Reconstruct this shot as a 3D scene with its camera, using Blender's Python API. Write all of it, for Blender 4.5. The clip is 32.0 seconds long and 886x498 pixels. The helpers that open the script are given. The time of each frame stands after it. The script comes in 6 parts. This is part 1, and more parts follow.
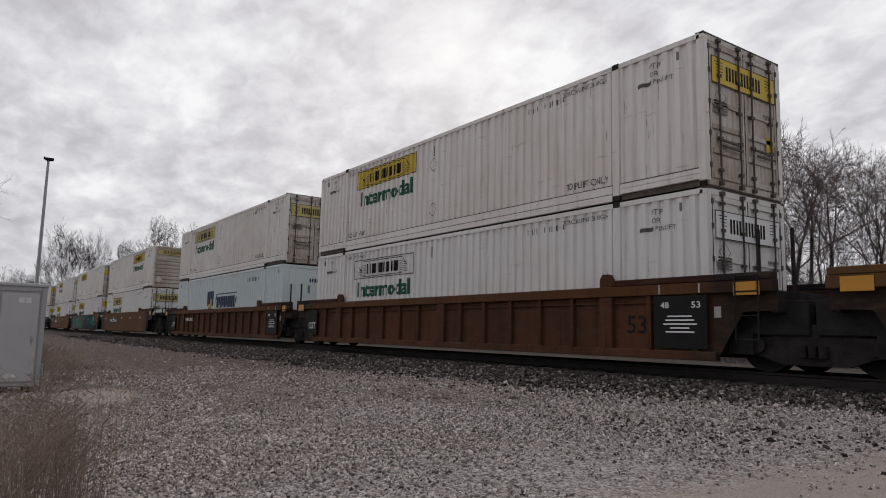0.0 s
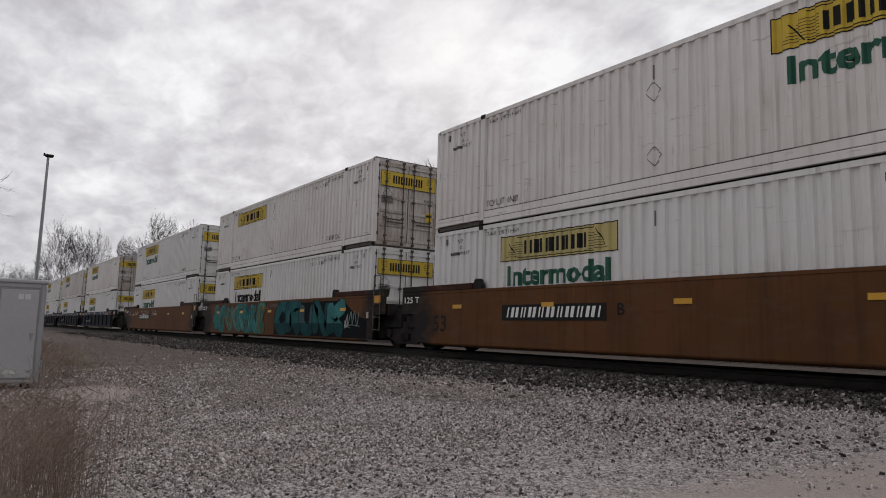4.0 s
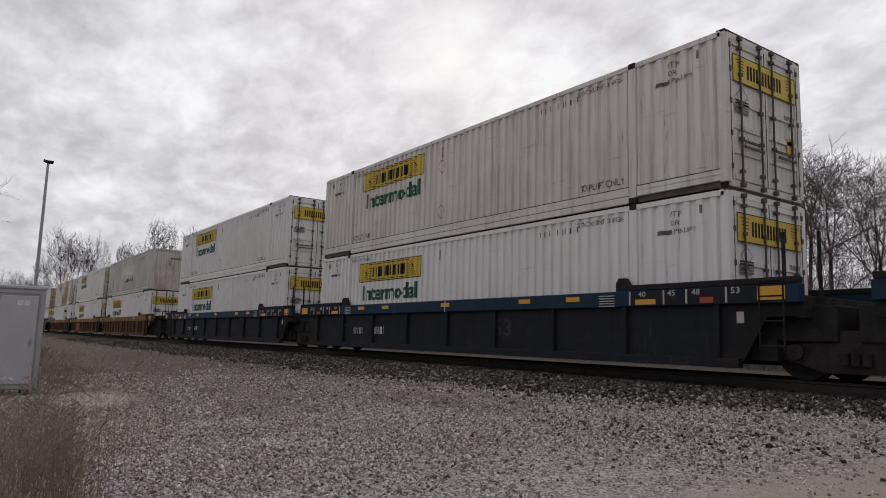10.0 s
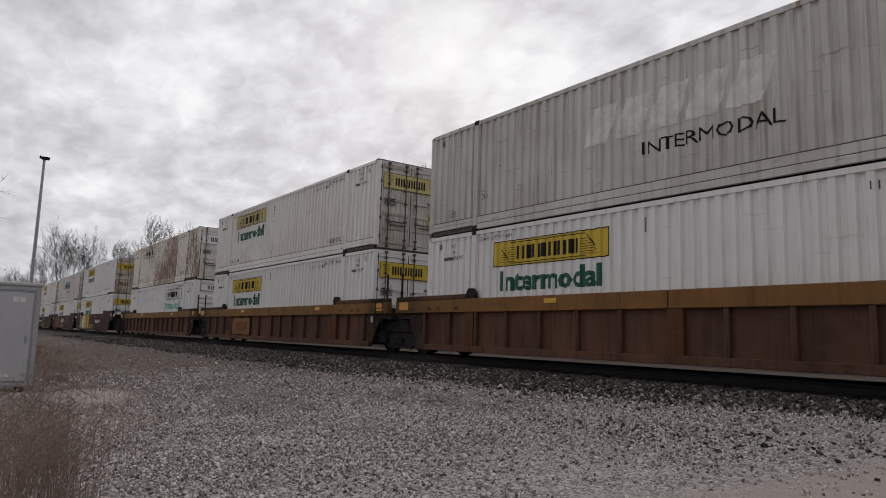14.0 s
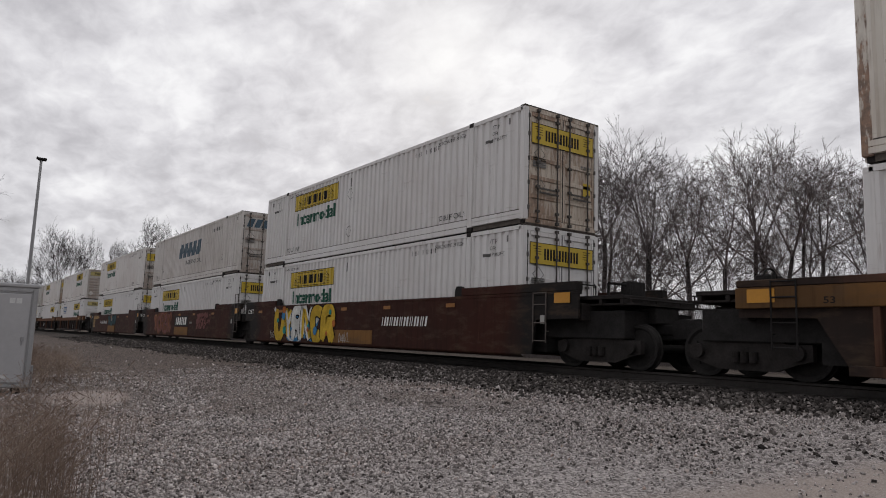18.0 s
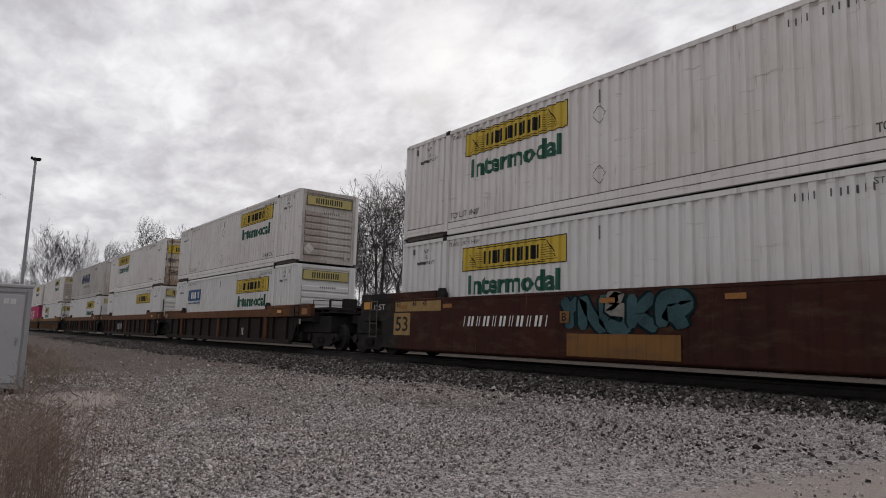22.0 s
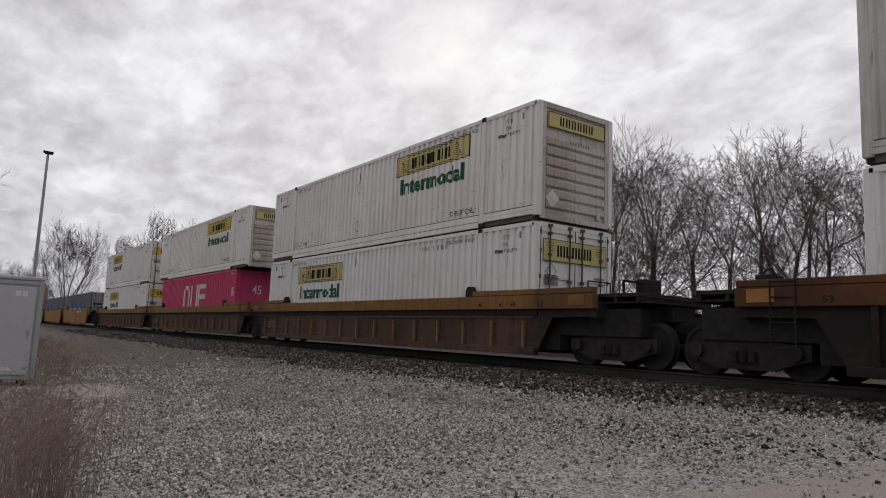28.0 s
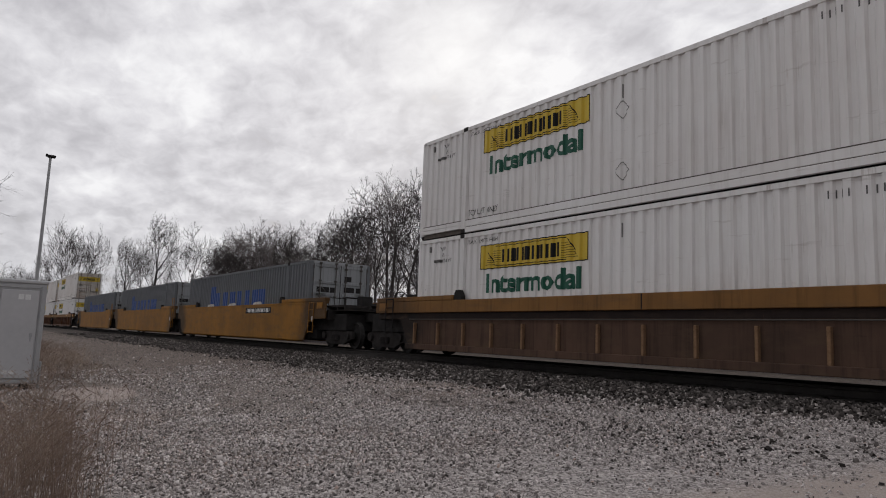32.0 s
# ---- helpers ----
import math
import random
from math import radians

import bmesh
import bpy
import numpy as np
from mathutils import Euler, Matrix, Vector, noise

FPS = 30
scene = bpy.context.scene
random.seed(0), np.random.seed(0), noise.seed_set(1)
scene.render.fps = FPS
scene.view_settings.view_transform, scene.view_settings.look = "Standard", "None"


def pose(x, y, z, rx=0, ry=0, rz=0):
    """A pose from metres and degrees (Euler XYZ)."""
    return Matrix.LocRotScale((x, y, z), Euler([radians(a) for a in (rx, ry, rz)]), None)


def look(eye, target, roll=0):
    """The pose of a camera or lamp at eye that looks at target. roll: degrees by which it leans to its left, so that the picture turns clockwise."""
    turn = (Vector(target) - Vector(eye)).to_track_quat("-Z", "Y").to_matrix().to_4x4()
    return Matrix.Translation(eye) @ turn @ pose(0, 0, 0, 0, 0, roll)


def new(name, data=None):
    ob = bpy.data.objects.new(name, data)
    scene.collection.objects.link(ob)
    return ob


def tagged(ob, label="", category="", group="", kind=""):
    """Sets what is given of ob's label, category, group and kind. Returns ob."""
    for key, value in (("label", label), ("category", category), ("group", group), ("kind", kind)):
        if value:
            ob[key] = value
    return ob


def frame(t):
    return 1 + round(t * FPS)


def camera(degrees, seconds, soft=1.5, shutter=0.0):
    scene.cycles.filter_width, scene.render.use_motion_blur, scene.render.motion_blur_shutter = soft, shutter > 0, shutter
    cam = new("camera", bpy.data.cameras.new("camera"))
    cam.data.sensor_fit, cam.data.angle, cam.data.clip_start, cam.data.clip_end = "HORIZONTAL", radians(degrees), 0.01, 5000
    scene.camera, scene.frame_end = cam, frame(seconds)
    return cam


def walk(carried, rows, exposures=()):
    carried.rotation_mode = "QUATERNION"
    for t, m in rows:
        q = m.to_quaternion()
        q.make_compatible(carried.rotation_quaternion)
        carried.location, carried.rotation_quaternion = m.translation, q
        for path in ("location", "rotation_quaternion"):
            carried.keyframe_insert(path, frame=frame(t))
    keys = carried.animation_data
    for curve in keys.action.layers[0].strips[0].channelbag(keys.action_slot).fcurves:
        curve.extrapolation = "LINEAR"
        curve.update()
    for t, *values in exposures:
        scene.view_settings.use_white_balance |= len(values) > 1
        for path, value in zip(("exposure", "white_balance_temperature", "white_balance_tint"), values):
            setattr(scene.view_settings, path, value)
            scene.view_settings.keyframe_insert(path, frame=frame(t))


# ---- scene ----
# Camera: hand-held, standing beside the line; the track runs along X, the train rolls towards +X.
cam = camera(65.82, 32.0, soft=1.0)
EYE = (0.0, 0.0, 0.52)
TURNS = [(0, 54.66, 7.08, -1.30), (0.5, 54.76, 7.08, -1.24), (1, 54.71, 7.01, -1.43), (1.5, 54.77, 6.82, -1.36), (2, 54.57, 6.92, -1.51), (2.5, 54.58, 6.97, -1.47), (4.5, 54.66, 6.93, -1.64), (5, 54.80, 7.05, -1.76), (5.5, 55.08, 7.09, -1.58), (6, 54.86, 7.27, -1.44), (6.5, 54.77, 7.31, -1.46), (7, 54.73, 7.24, -1.52), (7.5, 54.84, 7.07, -1.56), (8, 55.03, 6.99, -1.77), (8.5, 54.89, 7.27, -1.59), (9, 54.73, 7.42, -1.53), (9.5, 54.78, 7.42, -1.54), (10, 54.57, 7.44, -1.54), (10.5, 54.51, 7.40, -1.82), (11, 54.69, 7.32, -1.70), (11.5, 54.58, 7.43, -1.76), (12, 54.64, 7.42, -1.54), (12.5, 54.52, 7.39, -1.80), (13, 54.44, 7.45, -2.04), (13.5, 54.38, 7.28, -1.87), (15.5, 54.05, 7.48, -1.66), (16, 54.11, 7.43, -1.63), (16.5, 54.16, 7.36, -1.83), (17, 54.31, 7.17, -2.00), (17.5, 54.47, 7.17, -1.78), (18, 54.07, 7.46, -1.80), (18.5, 53.92, 7.60, -1.85), (19, 53.86, 7.52, -1.98), (19.5, 53.70, 7.46, -1.96), (20, 53.73, 7.47, -1.99), (20.5, 53.56, 7.53, -1.80), (21, 53.66, 7.61, -1.73), (21.5, 53.51, 7.65, -1.77), (22, 53.71, 7.51, -1.79), (22.5, 53.86, 7.34, -2.00), (23, 54.18, 7.32, -2.07), (23.5, 54.26, 7.33, -1.81), (24, 54.46, 7.34, -1.72), (24.5, 54.47, 7.32, -1.75), (25, 54.46, 7.20, -1.92), (25.5, 54.62, 7.09, -2.11), (27.5, 54.43, 7.36, -2.12), (28, 54.39, 7.17, -2.35), (28.5, 54.30, 7.23, -2.26), (29, 54.50, 7.28, -2.11), (29.5, 54.59, 7.29, -2.20), (30, 54.48, 7.40, -2.22), (30.5, 54.56, 7.24, -2.38), (31, 54.68, 7.19, -2.40), (31.5, 54.57, 7.29, -2.37), (32, 54.57, 7.36, -2.20)]
walk(cam, [(t, pose(*EYE, 90 + pitch, roll, yaw)) for t, yaw, pitch, roll in TURNS])

# ---------------------------------------------------------------- world, sun, exposure
SUN_DIR = Vector((-0.75, 0.53, 0.40)).normalized()
scene.view_settings.exposure = 0.0
world = bpy.data.worlds.new("overcast")
scene.world = world
world.use_nodes = True


def link(nt, a, b):
    nt.links.new(a, b)


def node(nt, kind, **values):
    n = nt.nodes.new(kind)
    for k, v in values.items():
        n.inputs[k].default_value = v
    return n


def math_node(nt, op, a, b=None, c=None):
    n = nt.nodes.new("ShaderNodeMath")
    n.operation = op
    for i, v in enumerate((a, b, c)):
        if v is None:
            continue
        if isinstance(v, (int, float)):
            n.inputs[i].default_value = v
        else:
            nt.links.new(v, n.inputs[i])
    return n.outputs[0]


def ramp(nt, fac, stops, mode="LINEAR"):
    n = nt.nodes.new("ShaderNodeValToRGB")
    n.color_ramp.interpolation = mode
    e = n.color_ramp.elements
    while len(e) < len(stops):
        e.new(0.5)
    for el, (p, c) in zip(e, stops):
        el.position = p
        el.color = (*c, 1) if len(c) == 3 else c
    nt.links.new(fac, n.inputs[0])
    return n.outputs[0]


def mix(nt, fac, a, b, blend="MIX"):
    n = nt.nodes.new("ShaderNodeMix")
    n.data_type, n.blend_type = "RGBA", blend
    for sock, v in ((n.inputs[0], fac), (n.inputs[6], a), (n.inputs[7], b)):
        if isinstance(v, (int, float)):
            sock.default_value = v
        elif isinstance(v, (tuple, list)):
            sock.default_value = (*v, 1) if len(v) == 3 else v
        else:
            nt.links.new(v, sock)
    return n.outputs[2]


def noise_tex(nt, vec, scale, detail=4, rough=0.55, dist=0.0):
    n = node(nt, "ShaderNodeTexNoise", Scale=scale, Detail=detail, Roughness=rough, Distortion=dist)
    nt.links.new(vec, n.inputs["Vector"])
    return n.outputs["Fac"]


def mapping(nt, vec, scale=(1, 1, 1), loc=(0, 0, 0), rot=(0, 0, 0)):
    n = nt.nodes.new("ShaderNodeMapping")
    n.inputs["Scale"].default_value, n.inputs["Location"].default_value, n.inputs["Rotation"].default_value = scale, loc, rot
    nt.links.new(vec, n.inputs["Vector"])
    return n.outputs[0]


def build_world():
    nt = world.node_tree
    nt.nodes.clear()
    out = nt.nodes.new("ShaderNodeOutputWorld")
    sky = nt.nodes.new("ShaderNodeTexSky")
    sky.sky_type, sky.sun_disc = "NISHITA", False
    sky.sun_elevation = math.asin(SUN_DIR.z)
    sky.sun_rotation = math.atan2(SUN_DIR.x, SUN_DIR.y)
    sky.dust_density = 2.0
    blue = node(nt, "ShaderNodeBackground", Strength=0.06)
    link(nt, sky.outputs[0], blue.inputs[0])
    tc = nt.nodes.new("ShaderNodeTexCoord")
    xyz = nt.nodes.new("ShaderNodeSeparateXYZ")
    link(nt, tc.outputs["Generated"], xyz.inputs[0])
    up = math_node(nt, "ADD", math_node(nt, "MAXIMUM", xyz.outputs[2], 0.0), 0.34)
    flat = nt.nodes.new("ShaderNodeCombineXYZ")
    link(nt, math_node(nt, "DIVIDE", xyz.outputs[0], up), flat.inputs[0])
    link(nt, math_node(nt, "DIVIDE", xyz.outputs[1], up), flat.inputs[1])
    big = noise_tex(nt, mapping(nt, flat.outputs[0], (5.4, 6.2, 1), (3.1, 1.7, 0.4), (0, 0, 0.6)), 1.0, 7, 0.50, 0.0)
    soft = noise_tex(nt, mapping(nt, flat.outputs[0], (1.8, 2.6, 1), (4.3, 2.2, 0), (0, 0, 0.6)), 1.0, 4, 0.5)
    puff = noise_tex(nt, mapping(nt, flat.outputs[0], (15.0, 19.0, 1), (1.3, 5.1, 0.2), (0, 0, 0.6)), 1.0, 6, 0.55, 0.4)
    veil = math_node(nt, "ADD", math_node(nt, "MULTIPLY", big, 0.45), math_node(nt, "MULTIPLY", soft, 0.30))
    veil = math_node(nt, "ADD", veil, math_node(nt, "MULTIPLY", puff, 0.25))
    cloud = ramp(nt, veil, [(0.35, (0.49, 0.48, 0.51)), (0.44, (0.62, 0.61, 0.64)), (0.51, (0.745, 0.735, 0.765)), (0.62, (0.94, 0.935, 0.95))])
    dot = nt.nodes.new("ShaderNodeVectorMath")
    dot.operation = "DOT_PRODUCT"
    dot.inputs[1].default_value = SUN_DIR
    link(nt, tc.outputs["Generated"], dot.inputs[0])
    near_sun = math_node(nt, "POWER", math_node(nt, "MAXIMUM", dot.outputs["Value"], 0.0), 260.0)
    lit = mix(nt, math_node(nt, "MULTIPLY", near_sun, 0.55), cloud, (1.0, 0.995, 0.99))
    haze = math_node(nt, "POWER", math_node(nt, "SUBTRACT", 1.0, math_node(nt, "MINIMUM", math_node(nt, "ABSOLUTE", xyz.outputs[2]), 1.0)), 16.0)
    lit = mix(nt, math_node(nt, "MULTIPLY", haze, 0.75), lit, (0.50, 0.52, 0.56))
    turned_away = ramp(nt, math_node(nt, "MULTIPLY_ADD", dot.outputs["Value"], 0.5, 0.5), [(0.05, (0.52, 0.52, 0.53)), (0.50, (1, 1, 1))])
    lit = mix(nt, 1.0, lit, turned_away, "MULTIPLY")
    deck = node(nt, "ShaderNodeBackground", Strength=1.0)
    link(nt, lit, deck.inputs[0])
    both = nt.nodes.new("ShaderNodeMixShader")
    gaps = ramp(nt, veil, [(0.33, (0.90, 0.90, 0.90)), (0.42, (0.98, 0.98, 0.98))])
    link(nt, gaps, both.inputs[0])
    link(nt, blue.outputs[0], both.inputs[1])
    link(nt, deck.outputs[0], both.inputs[2])
    link(nt, both.outputs[0], out.inputs[0])


build_world()
sun_data = bpy.data.lights.new("sun", "SUN")
sun_data.energy, sun_data.angle, sun_data.color = 0.7, radians(20), (1.0, 0.97, 0.92)
sun = new("sun", sun_data)
sun.matrix_world = look(SUN_DIR * 200, (0, 0, 0))

# ---------------------------------------------------------------- materials
MATS = {}


def shader(name, rough=0.6, metal=0.0, spec=0.35):
    m = bpy.data.materials.new(name)
    m.use_nodes = True
    nt = m.node_tree
    b = nt.nodes["Principled BSDF"]
    b.inputs["Roughness"].default_value, b.inputs["Metallic"].default_value = rough, metal
    b.inputs["Specular IOR Level"].default_value = spec
    MATS[name] = m
    return m, nt, b


def coords(nt, which="Object"):
    return nt.nodes.new("ShaderNodeTexCoord").outputs[which]


def bump(nt, b, height, strength=0.3, dist=0.01):
    n = node(nt, "ShaderNodeBump", Strength=strength, Distance=dist)
    link(nt, height, n.inputs["Height"])
    link(nt, n.outputs[0], b.inputs["Normal"])


def paint(name, base, grime=(0.30, 0.25, 0.21), amount=0.35, streak=0.3, rough=0.55, rust=0.0, rust_span=None, chips=0.0, soot=0.0, wear=0.4, splash=0.45, spec=0.04):
    """Weathered paint on steel: blotches, vertical run marks, rust spots."""
    m, nt, b = shader(name, rough, 0.0, 0.05 if soot else spec)
    v = coords(nt)
    blot = noise_tex(nt, v, 0.55, 6, 0.6)
    fine = noise_tex(nt, v, 7.0, 5, 0.65)
    runs = noise_tex(nt, mapping(nt, v, (9.0, 9.0, 0.45)), 1.0, 4, 0.6)
    mask = math_node(nt, "MULTIPLY", ramp(nt, blot, [(0.40, (0, 0, 0)), (0.75, (1, 1, 1))]), amount)
    col = mix(nt, mask, base, grime)
    mask2 = math_node(nt, "MULTIPLY", ramp(nt, runs, [(0.50, (0, 0, 0)), (0.72, (1, 1, 1))]), streak)
    col = mix(nt, mask2, col, tuple(0.55 * g for g in grime))
    col = mix(nt, math_node(nt, "MULTIPLY", fine, 0.12), col, tuple(0.7 * c for c in base))
    specks = ramp(nt, noise_tex(nt, mapping(nt, v, (6, 6, 3)), 1.0, 6, 0.7), [(0.70, (0, 0, 0)), (0.735, (1, 1, 1))])
    col = mix(nt, math_node(nt, "MULTIPLY", specks, 0.15 + chips), col, (0.12, 0.07, 0.045))
    drips = ramp(nt, noise_tex(nt, mapping(nt, v, (11.0, 11.0, 0.9), (2, 0, 0)), 1.0, 5, 0.62), [(0.62, (0, 0, 0)), (0.70, (1, 1, 1))])
    thin = ramp(nt, noise_tex(nt, mapping(nt, v, (0.5, 0.5, 0.8), (7, 3, 1)), 1.0, 3, 0.5), [(0.48, (0, 0, 0)), (0.64, (1, 1, 1))])
    col = mix(nt, math_node(nt, "MULTIPLY", math_node(nt, "MULTIPLY", drips, thin), wear), col, (0.17, 0.095, 0.055))
    scuff = ramp(nt, noise_tex(nt, mapping(nt, v, (1.1, 1.1, 10.0), (0, 4, 2)), 1.0, 5, 0.65), [(0.64, (0, 0, 0)), (0.69, (1, 1, 1))])
    col = mix(nt, math_node(nt, "MULTIPLY", scuff, wear * 0.55), col, tuple(0.6 * g for g in grime))
    if rust:
        sheets = noise_tex(nt, mapping(nt, v, (10.5, 10.5, 2.1)), 1.0, 8, 0.72)
        spread = noise_tex(nt, mapping(nt, v, (0.33, 0.33, 0.3)), 1.0, 2, 0.5)
        amt = math_node(nt, "ADD", math_node(nt, "MULTIPLY", sheets, 0.62), math_node(nt, "MULTIPLY", spread, 0.38))
        if rust_span:
            sx = nt.nodes.new("ShaderNodeSeparateXYZ")
            link(nt, v, sx.inputs[0])
            inside = None
            for a, c in rust_span:
                step = math_node(nt, "MULTIPLY", math_node(nt, "GREATER_THAN", sx.outputs[0], a), math_node(nt, "LESS_THAN", sx.outputs[0], c))
                inside = step if inside is None else math_node(nt, "MAXIMUM", inside, step)
            amt = math_node(nt, "MULTIPLY", amt, math_node(nt, "ADD", math_node(nt, "MULTIPLY", inside, 0.55), 0.45))
        stain = ramp(nt, amt, [(0.43, (0, 0, 0)), (0.495, (0.22, 0.22, 0.22)), (0.53, (1, 1, 1))])
        col = mix(nt, math_node(nt, "MULTIPLY", stain, rust), col, mix(nt, ramp(nt, fine, [(0.40, (0, 0, 0)), (0.60, (1, 1, 1))]), (0.27, 0.14, 0.08), (0.10, 0.046, 0.028)))
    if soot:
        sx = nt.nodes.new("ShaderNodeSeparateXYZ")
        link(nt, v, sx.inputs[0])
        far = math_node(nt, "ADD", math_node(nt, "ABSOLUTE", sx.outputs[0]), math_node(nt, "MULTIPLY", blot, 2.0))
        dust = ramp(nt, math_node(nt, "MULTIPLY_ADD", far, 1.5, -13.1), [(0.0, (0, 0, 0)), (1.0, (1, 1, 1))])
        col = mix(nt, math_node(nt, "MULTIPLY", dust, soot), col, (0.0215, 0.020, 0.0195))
        mud = ramp(nt, noise_tex(nt, mapping(nt, v, (1.4, 1.4, 4.0), (5, 0, 0)), 1.0, 6, 0.65), [(0.50, (0, 0, 0)), (0.68, (1, 1, 1))])
        col = mix(nt, math_node(nt, "MULTIPLY", mud, splash), col, (0.10, 0.068, 0.045))
    link(nt, col, b.inputs["Base Color"])
    link(nt, math_node(nt, "ADD", math_node(nt, "MULTIPLY", fine, 0.25), rough - 0.12), b.inputs["Roughness"])
    bump(nt, b, fine, 0.12, 0.004)
    return m


def plain(name, base, rough=0.6, metal=0.0, vary=0.25, scale=3.0, spec=0.3):
    m, nt, b = shader(name, rough, metal, spec)
    v = coords(nt)
    n1 = noise_tex(nt, v, scale, 5, 0.6)
    n2 = noise_tex(nt, v, scale * 9, 3, 0.6)
    f = math_node(nt, "ADD", math_node(nt, "MULTIPLY", n1, 0.65), math_node(nt, "MULTIPLY", n2, 0.35))
    col = ramp(nt, f, [(0.3, tuple(c * (1 - vary) for c in base)), (0.7, tuple(min(1, c * (1 + vary)) for c in base))])
    link(nt, col, b.inputs["Base Color"])
    bump(nt, b, n2, 0.15, 0.004)
    return m


# container paints
paint("white_clean", (0.70, 0.692, 0.684), (0.45, 0.375, 0.335), 0.26, 0.20, chips=0.3, wear=0.4)
paint("white_worn", (0.735, 0.715, 0.695), (0.46, 0.375, 0.325), 0.36, 0.26, chips=0.6, wear=0.8)
paint("white_dingy", (0.65, 0.625, 0.60), (0.34, 0.28, 0.23), 0.42, 0.42, chips=0.35, wear=0.7)
paint("white_blue", (0.585, 0.65, 0.67), (0.42, 0.42, 0.40), 0.16, 0.14)
paint("white_old", (0.55, 0.54, 0.515), (0.26, 0.215, 0.17), 0.50, 0.45, chips=0.5, wear=0.85)
paint("white_rust", (0.72, 0.69, 0.63), (0.42, 0.33, 0.26), 0.40, 0.30, rust=0.80, rust_span=[(-3.7, 3.8), (6.1, 8.2)], chips=0.4)
paint("door_stained", (0.60, 0.54, 0.46), (0.34, 0.24, 0.17), 0.65, 0.50, rust=0.55, chips=0.3)
paint("door_worn", (0.555, 0.53, 0.50), (0.31, 0.245, 0.19), 0.60, 0.55, rust=0.30, chips=0.4, wear=0.8)
paint("magenta_paint", (0.50, 0.056, 0.150), (0.33, 0.13, 0.15), 0.45, 0.25)
paint("slate_paint", (0.135, 0.142, 0.152), (0.08, 0.08, 0.08), 0.3, 0.2)
paint("slate_door", (0.27, 0.28, 0.29), (0.10, 0.10, 0.10), 0.4, 0.4)
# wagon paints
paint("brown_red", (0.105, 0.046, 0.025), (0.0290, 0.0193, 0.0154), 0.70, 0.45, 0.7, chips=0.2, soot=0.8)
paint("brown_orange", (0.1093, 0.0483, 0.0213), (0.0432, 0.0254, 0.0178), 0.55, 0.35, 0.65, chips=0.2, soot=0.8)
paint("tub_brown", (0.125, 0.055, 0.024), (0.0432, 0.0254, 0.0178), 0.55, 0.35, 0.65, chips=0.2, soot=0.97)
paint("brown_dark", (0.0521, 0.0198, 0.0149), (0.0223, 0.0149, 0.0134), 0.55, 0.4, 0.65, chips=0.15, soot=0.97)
paint("navy_chord", (0.0175, 0.0370, 0.0680), (0.0240, 0.0280, 0.0360), 0.5, 0.3, 0.55)
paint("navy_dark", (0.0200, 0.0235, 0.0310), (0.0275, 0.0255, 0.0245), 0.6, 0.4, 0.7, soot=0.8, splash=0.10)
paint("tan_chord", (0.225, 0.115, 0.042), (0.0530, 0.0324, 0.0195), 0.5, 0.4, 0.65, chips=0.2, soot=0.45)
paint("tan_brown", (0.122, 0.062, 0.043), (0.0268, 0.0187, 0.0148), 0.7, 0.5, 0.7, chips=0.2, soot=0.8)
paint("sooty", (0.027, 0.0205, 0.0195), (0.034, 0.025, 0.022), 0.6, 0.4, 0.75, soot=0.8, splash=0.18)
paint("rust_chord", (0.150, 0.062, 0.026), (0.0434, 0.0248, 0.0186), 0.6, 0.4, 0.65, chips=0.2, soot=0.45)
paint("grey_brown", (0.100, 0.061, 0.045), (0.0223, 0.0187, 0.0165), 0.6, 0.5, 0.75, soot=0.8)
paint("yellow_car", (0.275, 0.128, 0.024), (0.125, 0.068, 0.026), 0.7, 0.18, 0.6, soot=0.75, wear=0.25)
plain("black_steel", (0.027, 0.0255, 0.0252), 0.95, 0, 0.4, 3, 0.06)
plain("grime_steel", (0.030, 0.027, 0.026), 0.95, 0, 0.5, 3, 0.08)
plain("wheel_steel", (0.027, 0.0255, 0.0248), 0.9, 0, 0.4, 3, 0.08)
plain("rail_steel", (0.046, 0.042, 0.040), 0.9, 0, 0.3, 3, 0.08)
# track-bed ballast: the shade under the wagons is put into its near-black colour
plain("oily_shade_ballast", (0.030, 0.028, 0.0265), 0.98, 0, 0.6, 8, 0.05)
plain("lock_steel", (0.075, 0.068, 0.062), 0.7)
plain("ladder_steel", (0.095, 0.080, 0.072), 0.7, 0, 0.35, 4)
# dirt brown; also colours the strips drawn as shadow gaps on the bottom rail
plain("dirt_and_shade", (0.085, 0.072, 0.062), 0.85, 0, 0.6, 5)
plain("tie_wood", (0.028, 0.024, 0.021), 0.9)
plain("sign_yellow", (0.54, 0.385, 0.04), 0.5, 0, 0.12, 0.8)
plain("sign_cream", (0.47, 0.395, 0.16), 0.5, 0, 0.15, 0.8)
plain("sign_white", (0.72, 0.73, 0.74), 0.5, 0, 0.06, 0.8)
plain("ink", (0.013, 0.013, 0.014), 0.7, spec=0.15)
plain("ink_print", (0.09, 0.088, 0.085), 0.6)
plain("ink_faded", (0.16, 0.155, 0.15), 0.6)
plain("green_ink", (0.008, 0.078, 0.048), 0.5, 0, 0.2, 2)
plain("green_faded", (0.20, 0.44, 0.36), 0.6, 0, 0.3, 2)
plain("navy_ink", (0.020, 0.032, 0.075), 0.5)
plain("steel_blue_ink", (0.055, 0.095, 0.13), 0.5)
plain("ghost_ink", (0.60, 0.585, 0.56), 0.6)
plain("blue_sign", (0.020, 0.085, 0.20), 0.5)
plain("letter_white", (0.72, 0.72, 0.70), 0.55, 0, 0.1, 4)
